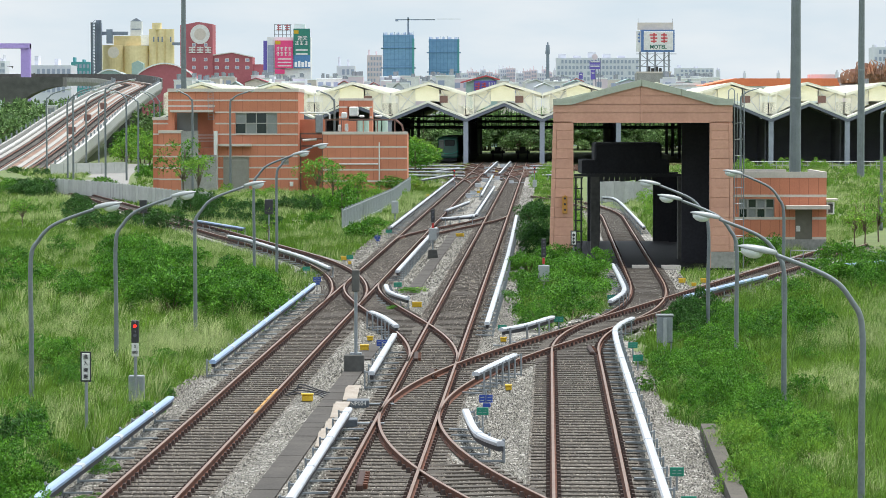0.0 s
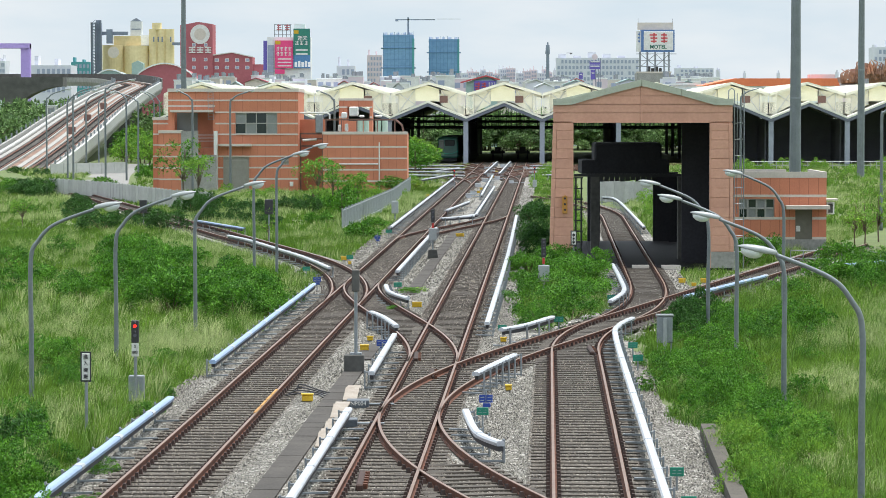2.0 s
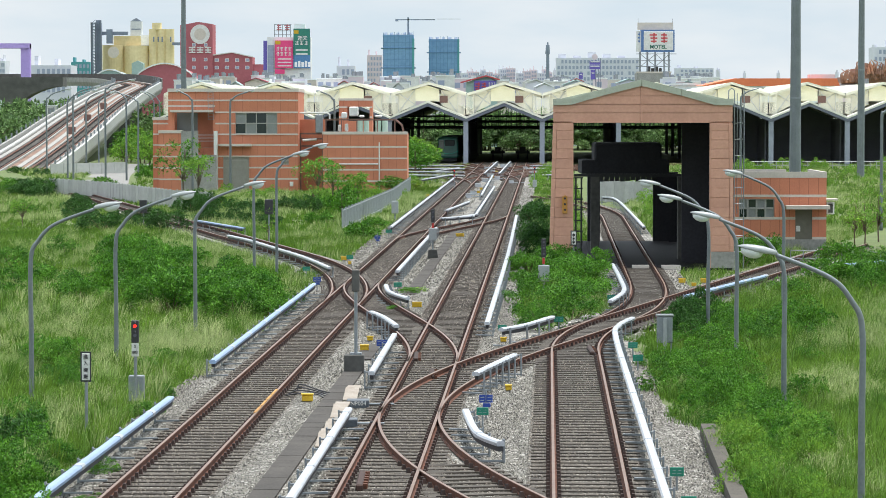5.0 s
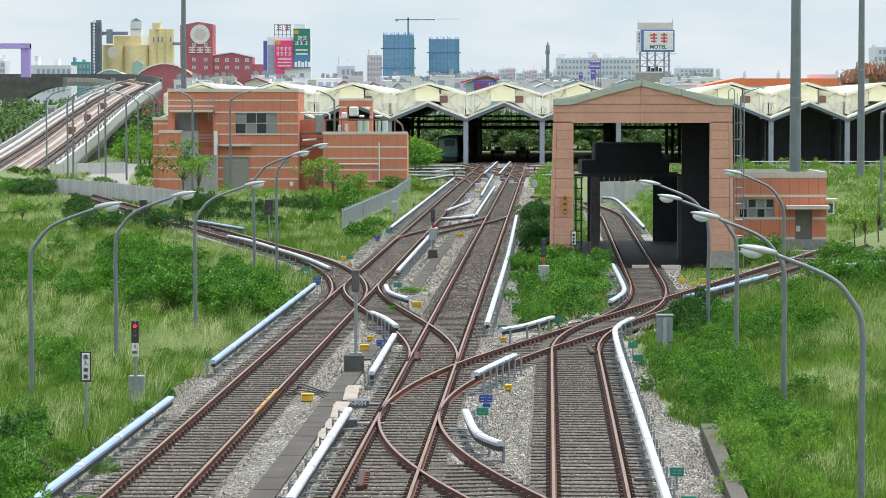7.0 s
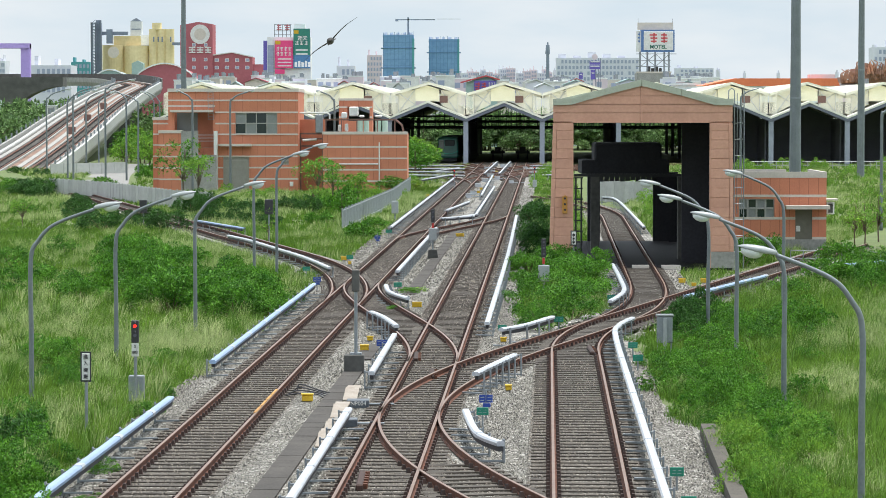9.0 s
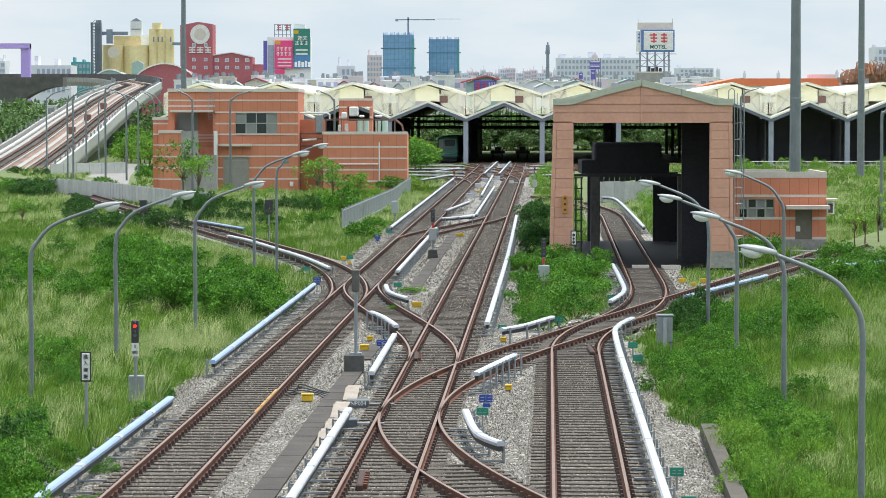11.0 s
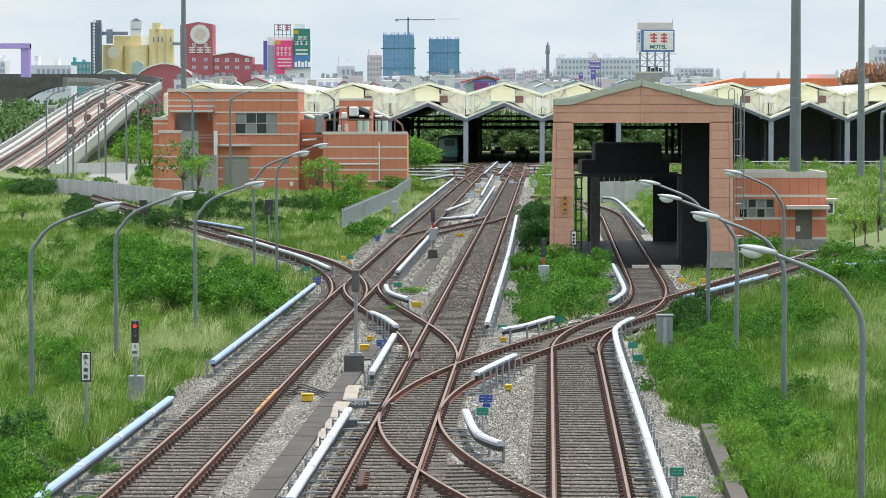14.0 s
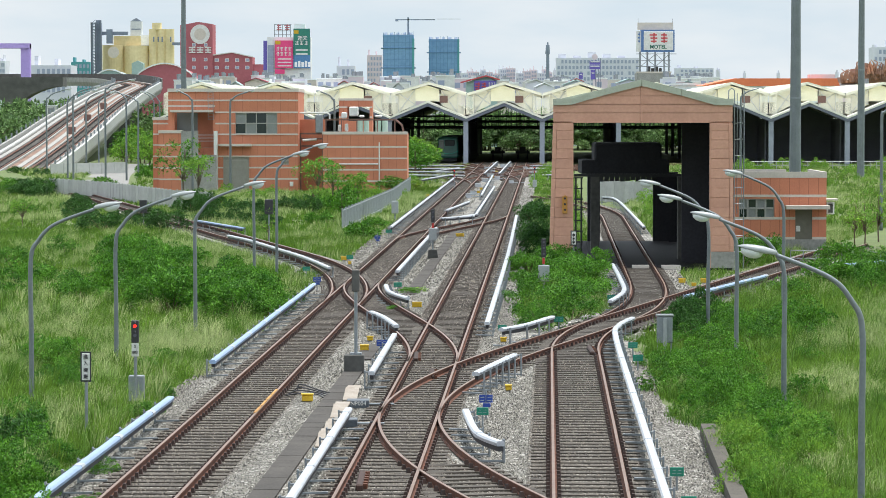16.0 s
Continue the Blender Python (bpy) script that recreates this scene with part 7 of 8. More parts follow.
# depot entry sign
t = thing("depot_sign", -8.733, 71.682, FIELD, "black-framed white upright sign on a grey post", "sign")
part("post", tubed([(0, 0, 0), (0, 0, 2.1)], 0.04, sides=8), M_GALV, t)
plate(t, "frame", -0.13, 0.13, 1.38, 2.12, M_BLACK, -0.07, 0.05)
f = plate(t, "face", -0.095, 0.095, 1.42, 2.08, M_WHITE, -0.085, 0.02)
for k, ch in enumerate(("\u9032", "\u5165", "\u6a5f", "\u5ee0")):
    words(ch, 0.118, M_BLACK, f, 0, -0.1, 1.995 - 0.163 * k)
t = thing("wash_sign", 6.475, 145.562, FIELD, "narrow upright white sign with black frame by the wash plant", "sign")
part("post", tubed([(0, 0, 0), (0, 0, 2.0)], 0.04, sides=6), M_GALV, t)
plate(t, "frame", -0.15, 0.15, 1.3, 2.05, M_BLACK, -0.07, 0.05)
f = plate(t, "face", -0.1, 0.1, 1.36, 2.0, M_WHITE, -0.085, 0.02)
strokes(f, -0.08, 0.08, 1.4, 1.95, -0.086, 1, M_BLACK, 31)
# steel cabinet by the wash turnout
t = thing("control_cabinet", 7.195, 95.182, BED, "galvanised control cabinet on a single steel leg", "cabinet")
part("body", boxed(-0.25, 0.25, -0.12, 0.12, 0.35, 1.22, bevel=0.02), M_GALV, t)
part("roof", boxed(-0.28, 0.28, -0.16, 0.16, 1.22, 1.28), M_LAMPHEAD, t)
part("channel", boxed(-0.06, 0.06, -0.2, -0.12, 0.0, 1.15), M_LAMPHEAD, t, "pale steel channel")
for x in (-0.23, 0.2):
    part("leg", boxed(x, x + 0.03, -0.1, 0.1, 0, 0.4), M_GALV, t)
for (x, y), h in (((-3.449, 210.844), 1.5), ((-10.552, 177.990), 2.6), ((-20.428, 200.284), 1.9)):
    t = thing("trackside_cabinet", x, y, FIELD, "grey trackside cabinet on a post", "cabinet", "far cabinets")
    part("body", boxed(-0.25, 0.25, -0.2, 0.2, h - 0.9, h, bevel=0.03), M_LAMPHEAD if h < 1.6 else M_BLACK, t)
    part("post", tubed([(0, 0, 0), (0, 0, h - 0.9)], 0.05, sides=6), M_GALV, t)


# fences
def bar_fence(pts, h, step, label, material, r=0.03):
    line = [Vector((x, y, 0)) for x, y in pts]
    t = thing("fence", line[0].x, line[0].y, FIELD, label, "fence")
    o = line[0]
    for i, (p, d) in enumerate(station(line, step)):
        q = p - o
        part("fence_post" if i % 5 == 0 else "fence_bar", tubed([(q.x, q.y, 0), (q.x, q.y, h * (1.04 if i % 5 == 0 else 1))], r * (1.5 if i % 5 == 0 else 0.8), sides=5), material, t)
    for z in (0.25, h - 0.1):
        part("fence_rail", tubed([(p.x - o.x, p.y - o.y, z) for p in line], r * 0.8, sides=5), material, t)


bar_fence([(-6.629, 193.499), (-4.114, 245.830), (-3.161, 288.338)], 1.5, 0.55, "pale galvanised bar fence beside the track", M_LAMPHEAD, 0.035)


def board_fence(pts, h, step, label):
    line = [Vector((x, y, 0)) for x, y in pts]
    t = thing("board_fence", line[0].x, line[0].y, FIELD, label, "fence", "concrete board fences")
    o = line[0]
    st = station(line, step)
    for (p, d), (q, e) in zip(st, st[1:]):
        bm = sweep(bmesh.new(), [p - o + (q - p) * 0.02, q - o - (q - p) * 0.02], [(-0.04, 0.05), (0.04, 0.05), (0.04, h), (-0.04, h)])
        part("board", bm, M_FENCE, t)
        part("fence_post", tubed([(p.x - o.x, p.y - o.y - 0.05, 0), (p.x - o.x, p.y - o.y - 0.05, h * 1.05)], 0.07, sides=6), M_FENCE, t)


board_fence([(-37.519, 280.262), (-30.324, 265.395), (-22.341, 239.933), (-17.779, 231.599)], 1.5, 1.4, "grey concrete board fence before the office")
board_fence([(12.732, 258.536), (18.003, 248.888)], 1.9, 1.5, "pale grey board fence behind the wash plant")
board_fence([(-48.196, 361.164), (-39.768, 374.679)], 1.4, 2.5, "white board fence along the ramp")
t = thing("pipe_rail", 0, 0, FIELD, "low galvanised pipe railing beside the equipment house", "railing")
y = 150.0
for k in range(10):
    x = 17.766 + k * 0.62
    part("rail_post", tubed([(x, y - 0.25 * k, 0), (x, y - 0.25 * k, 0.85)], 0.03, sides=6), M_GALV, t)
for z in (0.45, 0.85):
    part("rail_bar", tubed([(17.766, y, z), (17.766 + 9 * 0.62, y - 2.25, z)], 0.03, sides=6), M_LAMPHEAD, t)
t = thing("pipe_rail", 0, 0, FIELD, "pale roadside railing before the far sheds", "railing")
for k in range(24):
    x = 41.993 + k * 0.85
    part("rail_post", tubed([(x, 400, 0), (x, 400, 1.0)], 0.05, sides=5), M_LAMPHEAD, t)
for z in (0.5, 1.0):
    part("rail_bar", tubed([(41.993, 400, z), (41.993 + 23 * 0.85, 400, z)], 0.05, sides=5), M_LAMPHEAD, t)
# service road by the office
bm = sweep(bmesh.new(), spline([(-36.358, 315.617, -0.29), (-42.507, 381.822, -0.29), (-43.906, 435.827, -0.29)], 8), [(-2.5, -0.1), (2.5, -0.1), (2.5, 0.0), (-2.5, 0.0)])
tagged(part("road", bm, M_ASPHALT), "pale worn asphalt service road", "road", kind="structure")
# painted marker along one rail of the main track
t = thing("rail_marker", line_a(74.5) + 0.75, 74.5, 0, "weathered yellow-orange marker strip along a rail", "marker")
for k in range(4):
    y = 74.5 + 1.6 * k
    x = line_a(y) - line_a(74.5)
    part("strip", sweep(bmesh.new(), [(x, y - 74.5, 0.012), (x + 0.0337 * 1.4, y - 74.5 + 1.4, 0.012)], [(-0.06, -0.09), (-0.045, -0.09), (-0.03, 0.0), (0.02, 0.0), (0.02, 0.012), (-0.05, 0.012)]), M_OCHRE, t)
# cable loops by the yellow box
t = thing("cable_loop", -3.488, 80.706, BED, "black cables looped over the ballast", "cable")
for k in range(4):
    part("cable", tubed(spline([(-0.9 + 0.1 * k, 0.5 * k, 0.03), (-0.5, 0.6 * k - 0.5, 0.14 + 0.03 * k), (0.0, 0.4 * k, 0.08), (0.2 + 0.05 * k, -0.6 + 0.4 * k, 0.05)], 6), 0.02, sides=6), M_BLACK, t)


# ---- vegetation ----
rg = np.random.RandomState(7)


def folded(name, v, material):
    """Blades of five corners each, as three triangles that share them."""
    n = len(v)
    f = (np.arange(n)[:, None, None] * 5 + np.array([[0, 1, 2], [0, 2, 4], [4, 2, 3]])[None]).reshape(-1).astype(np.int32)
    me = bpy.data.meshes.new(name)
    me.vertices.add(n * 5)
    me.vertices.foreach_set("co", v.astype(np.float32).ravel())
    me.loops.add(len(f))
    me.loops.foreach_set("vertex_index", f)
    me.polygons.add(n * 3)
    me.polygons.foreach_set("loop_start", np.arange(0, len(f), 3, dtype=np.int32))
    me.polygons.foreach_set("loop_total", np.full(n * 3, 3, dtype=np.int32))
    me.update()
    return link(name, me, material)


def blades(name, xy, zs, height, width, lean, material, label, per, nper, wind=0.14):
    """Tufts of bent grass blades at the given places."""
    n = len(xy) * per
    if n == 0:
        return None
    base = np.repeat(xy, per, axis=0) + rg.normal(0, 0.10, (n, 2))
    bz = np.repeat(zs, per)
    hgt = np.repeat(height, per) * rg.uniform(0.45, 1.1, n)
    a = rg.uniform(0, math.tau, n)
    d = np.stack([np.cos(a), np.sin(a)], 1) * (rg.uniform(0.1, 1.0, n) * lean)[:, None] + np.array([wind, 0.0])
    d *= hgt[:, None]
    b = rg.uniform(-0.9, 0.9, n)
    s = np.stack([np.cos(b), np.sin(b)], 1) * (np.asarray(width) * rg.uniform(0.6, 1.2, n))[:, None]
    def pt(o, f, z, k):
        return np.concatenate([base + s * k + d * f, (bz + hgt * z)[:, None]], 1)
    if nper == 5:
        v = np.stack([pt(0, 0, 0, -1), pt(0, 0, 0, 1), pt(0, 0.32, 0.62, 0.8), pt(0, 1.0, 0.78, 0.0), pt(0, 0.32, 0.62, -0.8)], 1)
    else:
        v = np.stack([pt(0, 0, 0, -1), pt(0, 0, 0, 1), pt(0, 0.9, 0.85, 0.0)], 1)
    ob = folded(name, v, material) if nper == 5 else quads(name, v, material, nper=nper)
    return tagged(ob, label, "grass", kind="stuff")


def fbm(x, y, s, seed):
    return np.array([noise.fractal((a * s, b * s, seed), 1.0, 2.0, 3) for a, b in zip(x, y)])


def is_field(x, y):
    left = x < 0.0337 * y - 8.03 - 2.35 - 0.25 * np.sin(y * 0.7)
    f = np.abs(x - (-9.71 - 0.224 * (y - 166))) < 1.9
    left &= ~((y > 118) & f)
    edge_c = 0.0358 * y + 0.873 + 2.5 + 0.3 * np.sin(y * 0.9)
    d = np.abs(x - (0.2824 * y - 24.2)) < 1.9
    w = np.abs(x - (0.0389 * y + 4.03)) < 2.0
    b = 0.0346 * y - 3.45 + 2.5
    right = np.where(y < 100, x > edge_c, x > b) & ~(d & (y > 88)) & ~(w & (y > 116))
    right &= ~((y > 95) & (y < 113) & (x < 0.2824 * y - 24.2 + 0.2))
    right &= ~((y < 73) & (x < edge_c + 0.75))
    built = ((y > 145) & (y < 180) & (x > 0.0389 * y + 4.03 - 4.2) & (x < 0.0389 * y + 4.03 + 5.2)) | ((y > 166) & (y < 176) & (x > 16) & (x < 22.2))
    built |= (y > 286) & (y < 303) & (x > -29) & (x < -3.4)
    built |= (y > 310) & (y < 445) & (np.abs(x - np.interp(y, [315, 381, 435], [-36.3, -42.4, -43.8])) < 3.2)
    return (left | right) & ~built


def sow(y0, y1, density):
    n = int(0.156 * (y1 * y1 - y0 * y0) * density)
    y = np.sqrt(rg.uniform(y0 * y0, y1 * y1, n))
    x = rg.uniform(-0.156, 0.156, n) * y
    k = is_field(x, y)
    return x[k], y[k]


for y0, y1, dens, per, wd, nper in ((54, 84, 34, 10, 0.0066, 5), (84, 125, 22, 12, 0.009, 3), (125, 200, 7.5, 11, 0.016, 3), (200, 300, 2.8, 10, 0.031, 3), (300, 425, 0.9, 9, 0.062, 3)):
    x, y = sow(y0, y1, dens)
    patch = fbm(x, y * 0.4, 0.16, 2.0)
    lush = fbm(x, y * 0.4, 0.5, 9.0)
    tuft = fbm(x, y * 0.6, 1.6, 4.0)
    h = np.clip(0.52 + 0.26 * patch + 0.18 * lush + 0.2 * tuft, 0.2, 1.15)
    xy = np.stack([x, y], 1)
    z = np.full(len(x), FIELD - 0.05)
    east = (x > 0) & (y < 140)
    straw = (patch + 0.6 * lush + 0.5 * tuft + rg.normal(0, 0.22, len(x)) - 0.3 * east) > 0.24
    blades("grass", xy[~straw], z[~straw], h[~straw], wd, 0.75, M_GRASS, "tall green grass bending in the wind", per, nper)
    blades("straw_grass", xy[straw], z[straw], h[straw] * 1.1, wd * 0.85, 0.8, M_STRAW, "pale seeding grass tops among the green", per, nper)

# arching tussocks that stand out of the turf
for y0, y1, n, wd, m, nm, lb in ((57, 84, 420, 0.0062, M_GRASS, "grass", "arching green grass tussocks"), (57, 84, 260, 0.0052, M_STRAW, "straw_grass", "arching straw-pale grass tussocks"), (84, 130, 620, 0.0095, M_GRASS, "grass", "arching green grass tussocks"), (84, 130, 420, 0.0085, M_STRAW, "straw_grass", "arching straw-pale grass tussocks")):
    y = np.sqrt(rg.uniform(y0 * y0, y1 * y1, n))
    x = rg.uniform(-0.156, 0.156, n) * y
    k = is_field(x, y) & ((x < 0) | (m is M_GRASS))
    blades(nm, np.stack([x[k], y[k]], 1), np.full(k.sum(), FIELD - 0.05), rg.uniform(0.7, 1.25, k.sum()), wd, 1.05, m, lb, 44, 5, wind=0.2)


def leaf_cloud(centres, radii, count, size, droop, aspect=0.32):
    """Leaf blades in loose clumps, their tips outwards and down."""
    k = rg.randint(0, len(centres), count)
    off = rg.normal(0, 1, (count, 3))
    off[:, 2] = np.where(rg.uniform(0, 1, count) < 0.6, np.abs(off[:, 2]), off[:, 2])
    off /= np.linalg.norm(off, axis=1)[:, None]
    p = centres[k] + off * (radii[k] * rg.uniform(0.45, 1.0, count) ** 0.45)[:, None]
    d = off + rg.normal(0, 0.55, (count, 3)) + np.array([0, 0, -droop])
    d /= np.linalg.norm(d, axis=1)[:, None]
    s = np.cross(d, rg.normal(0, 1, (count, 3)))
    s /= np.linalg.norm(s, axis=1)[:, None]
    L = (size * rg.uniform(0.6, 1.25, count))[:, None]
    return np.stack([p + s * L * aspect * 0.6, p + d * L, p - s * L * aspect * 0.6], 1)


def shrub_mesh(seed, w, h, clumps, leaves, size, droop=0.25, aspect=0.32, low=0.15):
    global rg
    keep, rg = rg, np.random.RandomState(seed)
    a = rg.uniform(0, math.tau, clumps)
    r = np.sqrt(rg.uniform(0, 1, clumps)) * w
    z = h * (low + (0.92 - low) * rg.uniform(0, 1, clumps) ** 0.8 * (1 - 0.55 * (r / w) ** 2))
    c = np.stack([r * np.cos(a), r * np.sin(a), z], 1)
    rad = rg.uniform(0.2, 0.42, clumps) * min(w, h) * 0.85
    v = leaf_cloud(c, rad, leaves, size, droop, aspect)
    rg = keep
    return v, c


def plant(name, seed, w, h, clumps, leaves, size, material, label, category, group, bark=M_TWIG, trunk=0.03, stems=7, low=0.15, aspect=0.32, droop=0.25):
    """Stems and a leafy crown, as one thing at the origin."""
    t = thing(name, 0, -50, -20, label, category, group)
    v, c = shrub_mesh(seed, w, h, clumps, leaves, size, droop, aspect, low)
    r = random.Random(seed)
    bm = bmesh.new()
    if trunk > 0.045:
        tube(bm, [(0, 0, -0.1), (0.02 * h, 0, h * 0.35), (-0.01 * h, 0.02 * h, h * 0.75)], trunk, trunk * 0.35, sides=7)
    for k in range(stems):
        q = Vector(c[r.randrange(len(c))])
        b = Vector((0, 0, h * 0.25 if trunk > 0.045 else -0.1))
        tube(bm, [b, b.lerp(q, 0.5) + Vector((0, 0, 0.08 * h)), q], trunk * (0.5 if trunk > 0.045 else 1), trunk * 0.2, sides=5)
    part("trunk" if trunk > 0.045 else "stem", bm, bark, t)
    quads("crown", v, material, t, nper=3)
    return t


random.seed(4)
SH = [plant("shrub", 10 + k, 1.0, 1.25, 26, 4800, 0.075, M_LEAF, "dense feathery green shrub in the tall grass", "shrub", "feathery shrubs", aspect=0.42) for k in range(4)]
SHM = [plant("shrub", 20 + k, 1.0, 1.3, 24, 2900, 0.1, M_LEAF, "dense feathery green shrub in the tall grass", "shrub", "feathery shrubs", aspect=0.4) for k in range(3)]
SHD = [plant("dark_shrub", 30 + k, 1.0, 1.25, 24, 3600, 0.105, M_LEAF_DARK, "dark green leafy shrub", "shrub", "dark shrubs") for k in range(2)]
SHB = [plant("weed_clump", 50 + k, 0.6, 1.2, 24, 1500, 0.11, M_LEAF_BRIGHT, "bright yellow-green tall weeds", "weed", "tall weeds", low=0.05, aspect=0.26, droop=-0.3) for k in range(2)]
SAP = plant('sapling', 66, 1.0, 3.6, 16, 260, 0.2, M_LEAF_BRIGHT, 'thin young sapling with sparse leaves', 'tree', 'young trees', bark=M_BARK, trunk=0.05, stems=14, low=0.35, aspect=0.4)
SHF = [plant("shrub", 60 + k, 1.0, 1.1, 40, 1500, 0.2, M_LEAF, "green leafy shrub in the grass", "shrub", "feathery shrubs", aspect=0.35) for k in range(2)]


def put(proto, x, y, z, size, turn=None, tall=1.0):
    m = Matrix.Translation((x, y, z)) @ Matrix.Rotation(random.uniform(0, 6.28) if turn is None else turn, 4, "Z") @ Matrix.Diagonal((size, size, size * tall, 1))
    return copy_thing(random.choice(SHM) if proto in SH and y > 108 else proto, m)


def scatter(protos, n, y0, y1, fx0, fx1, s0, s1, tall=(0.8, 1.15), field=True):
    for k in range(n):
        y = math.sqrt(random.uniform(y0 * y0, y1 * y1))
        x = random.uniform(fx0(y), fx1(y))
        if y < 100 and 0 < x < line_c(y) + 2.3 + 0.75 * s1:
            continue
        if field and not is_field(np.array([x]), np.array([y]))[0]:
            continue
        put(random.choice(protos), x, y, FIELD - 0.05, random.uniform(s0, s1), tall=random.uniform(*tall))


def spot(u, v):
    """Where a bearing across and down meets the field."""
    y = 8.02 * 5200 / (v - 195)
    return aside(u, y), y


def ray_(u):
    return lambda y: aside(u, y)


# large thicket in the field left of the branch
scatter(SH, 40, 113.0, 152.0, ray_(205), ray_(345), 0.8, 1.4, (0.75, 1.3))
scatter(SH, 30, 112.0, 131.0, ray_(330), ray_(455), 0.8, 1.25, (0.75, 1.15))
scatter(SH, 18, 112.0, 122.0, ray_(440), ray_(520), 0.6, 0.9, (0.7, 1.1))
scatter(SH, 10, 121.241, 140.441, ray_(20), ray_(200), 0.7, 1.2)
# island before the wash plant
scatter(SH, 20, 109.580, 145.562, ray_(915), ray_(1050), 0.8, 1.15)
scatter(SHD, 10, 153.980, 190.729, ray_(926), ray_(965), 0.8, 1.2, (1.0, 1.5))
for p, s in (((3.570, 105.240), 0.9), ((4.839, 111.107), 1.1), ((3.189, 109.580), 0.8), ((6.309, 123.111), 0.9), ((6.428, 135.668), 1.2), ((5.206, 131.208), 1.3), ((3.360, 119.426), 0.9), ((5.634, 145.562), 1.2)):
    put(random.choice(SH), *p, FIELD, s)
# right side of the siding
scatter(SH, 30, 70.662, 90.0, ray_(1160), ray_(1330), 0.5, 0.9, (0.7, 1.3))
scatter(SH, 12, 99.0, 109.0, ray_(1260), ray_(1440), 0.7, 1.1)
scatter(SHD, 4, 101.230, 112.0, ray_(1205), ray_(1260), 0.7, 1.0, (1.2, 1.6))
scatter(SH, 18, 131.208, 163.430, ray_(1300), ray_(1568), 0.7, 1.3)
scatter(SHB, 46, 57.376, 71.941, ray_(1285), ray_(1470), 0.45, 0.85, (0.8, 1.35))
scatter(SHB, 10, 145.562, 160.154, ray_(1205), ray_(1260), 0.7, 1.1)
scatter(SH, 8, 65.966, 79.100, ray_(1270), ray_(1420), 0.5, 0.9)
for k in range(26):
    y = random.uniform(56, 73)
    put(random.choice(SHB + SH), line_c(y) + random.uniform(3.15, 3.6), y, FIELD, random.uniform(0.2, 0.38), tall=random.uniform(0.7, 1.3))
# mass of shrubs and weeds behind the kerb wall, thinning into the grass
for u, v, w in ((1150, 655, 0.5), (1185, 665, 0.7), (1225, 610, 0.8), (1260, 640, 0.95), (1175, 700, 0.7), (1220, 700, 0.85), (1270, 720, 0.9), (1310, 680, 0.8), (1340, 730, 0.75), (1205, 745, 0.5), (1240, 755, 0.55), (1290, 770, 0.6), (1330, 800, 0.7), (1380, 760, 0.7), (1430, 720, 0.6), (1400, 830, 0.65), (1350, 860, 0.6), (1480, 840, 0.5), (1440, 770, 0.55), (1232, 580, 0.8), (1290, 605, 0.8), (1400, 530, 0.9), (1380, 570, 0.6), (1550, 520, 1.0), (1430, 640, 0.5), (1330, 600, 0.6)):
    put(random.choice(SH if v < 740 else SH + SHB), *spot(u, v), FIELD - 0.05, w * random.uniform(0.85, 1.1), tall=random.uniform(0.8, 1.25))
# feathery bushes in the near field
for u, v, w in ((95, 655, 0.9), (130, 640, 0.7), (60, 640, 0.7), (120, 690, 0.5), (20, 470, 0.9), (110, 450, 0.9), (40, 385, 1.0), (70, 345, 1.3), (20, 345, 1.3), (265, 655, 0.4), (290, 640, 0.4)):
    put(random.choice(SH), *spot(u, v), FIELD - 0.05, w)
# dark bushes in the near corner
for p, s in (((-9.798, 65.966), 1.0), ((-9.075, 64.887), 0.8), ((-8.419, 62.338), 0.5), ((-8.953, 59.087), 1.0), ((-8.554, 59.087), 0.75), ((-10.287, 70.662), 0.8), ((-8.580, 60.902), 0.6), ((-8.219, 53.865), 1.0), ((-8.651, 65.966), 0.45)):
    put(random.choice(SHD + SH), *p, FIELD - 0.05, s, tall=1.1)
for p, s in (((-11.127, 86.874), 0.7), ((-11.300, 85.018), 0.6), ((-7.694, 76.073), 0.45), ((-7.771, 80.706), 0.4), ((-7.450, 63.843), 0.4)):
    put(random.choice(SH), *p, FIELD - 0.05, s)
for p, s in (((-3.544, 58.391), 0.3), ((-3.737, 57.879), 0.3), ((-3.309, 58.219), 0.25), ((-1.508, 126.228), 0.5), ((-0.960, 127.845), 0.45), ((-1.877, 115.953), 0.35), ((3.506, 138.975), 0.45), ((3.162, 135.668), 0.4), ((-7.117, 59.981), 0.2), ((-7.262, 59.264), 0.22)):
    put(random.choice(SH + SHB), *p, BED - 0.05, s, tall=0.6)
# shrubs and hedges before the office and along the far track
scatter(SHD, 26, 190.729, 242.845, ray_(120), ray_(560), 0.9, 1.6)
scatter(SHF, 8, 177.990, 258.536, ray_(560), ray_(690), 0.8, 1.3)
scatter(SHB, 22, 258.536, 325.893, ray_(560), ray_(760), 0.8, 1.3)
scatter(SHB, 34, 267.166, 325.893, ray_(395), ray_(600), 0.9, 1.4, (0.5, 0.8))
scatter(SHD, 14, 258.536, 381.822, ray_(0), ray_(80), 1.0, 1.7, (0.6, 0.9))
scatter(SHF, 14, 267.166, 400.932, ray_(120), ray_(280), 0.8, 1.6)
scatter(SHB, 16, 296.892, 400.932, ray_(938), ray_(985), 0.8, 1.5)
scatter(SHD, 8, 195.390, 216.553, ray_(925), ray_(965), 1.0, 1.5)
scatter(SHB, 30, 296.892, 422.053, ray_(1310), ray_(1568), 0.8, 1.7)
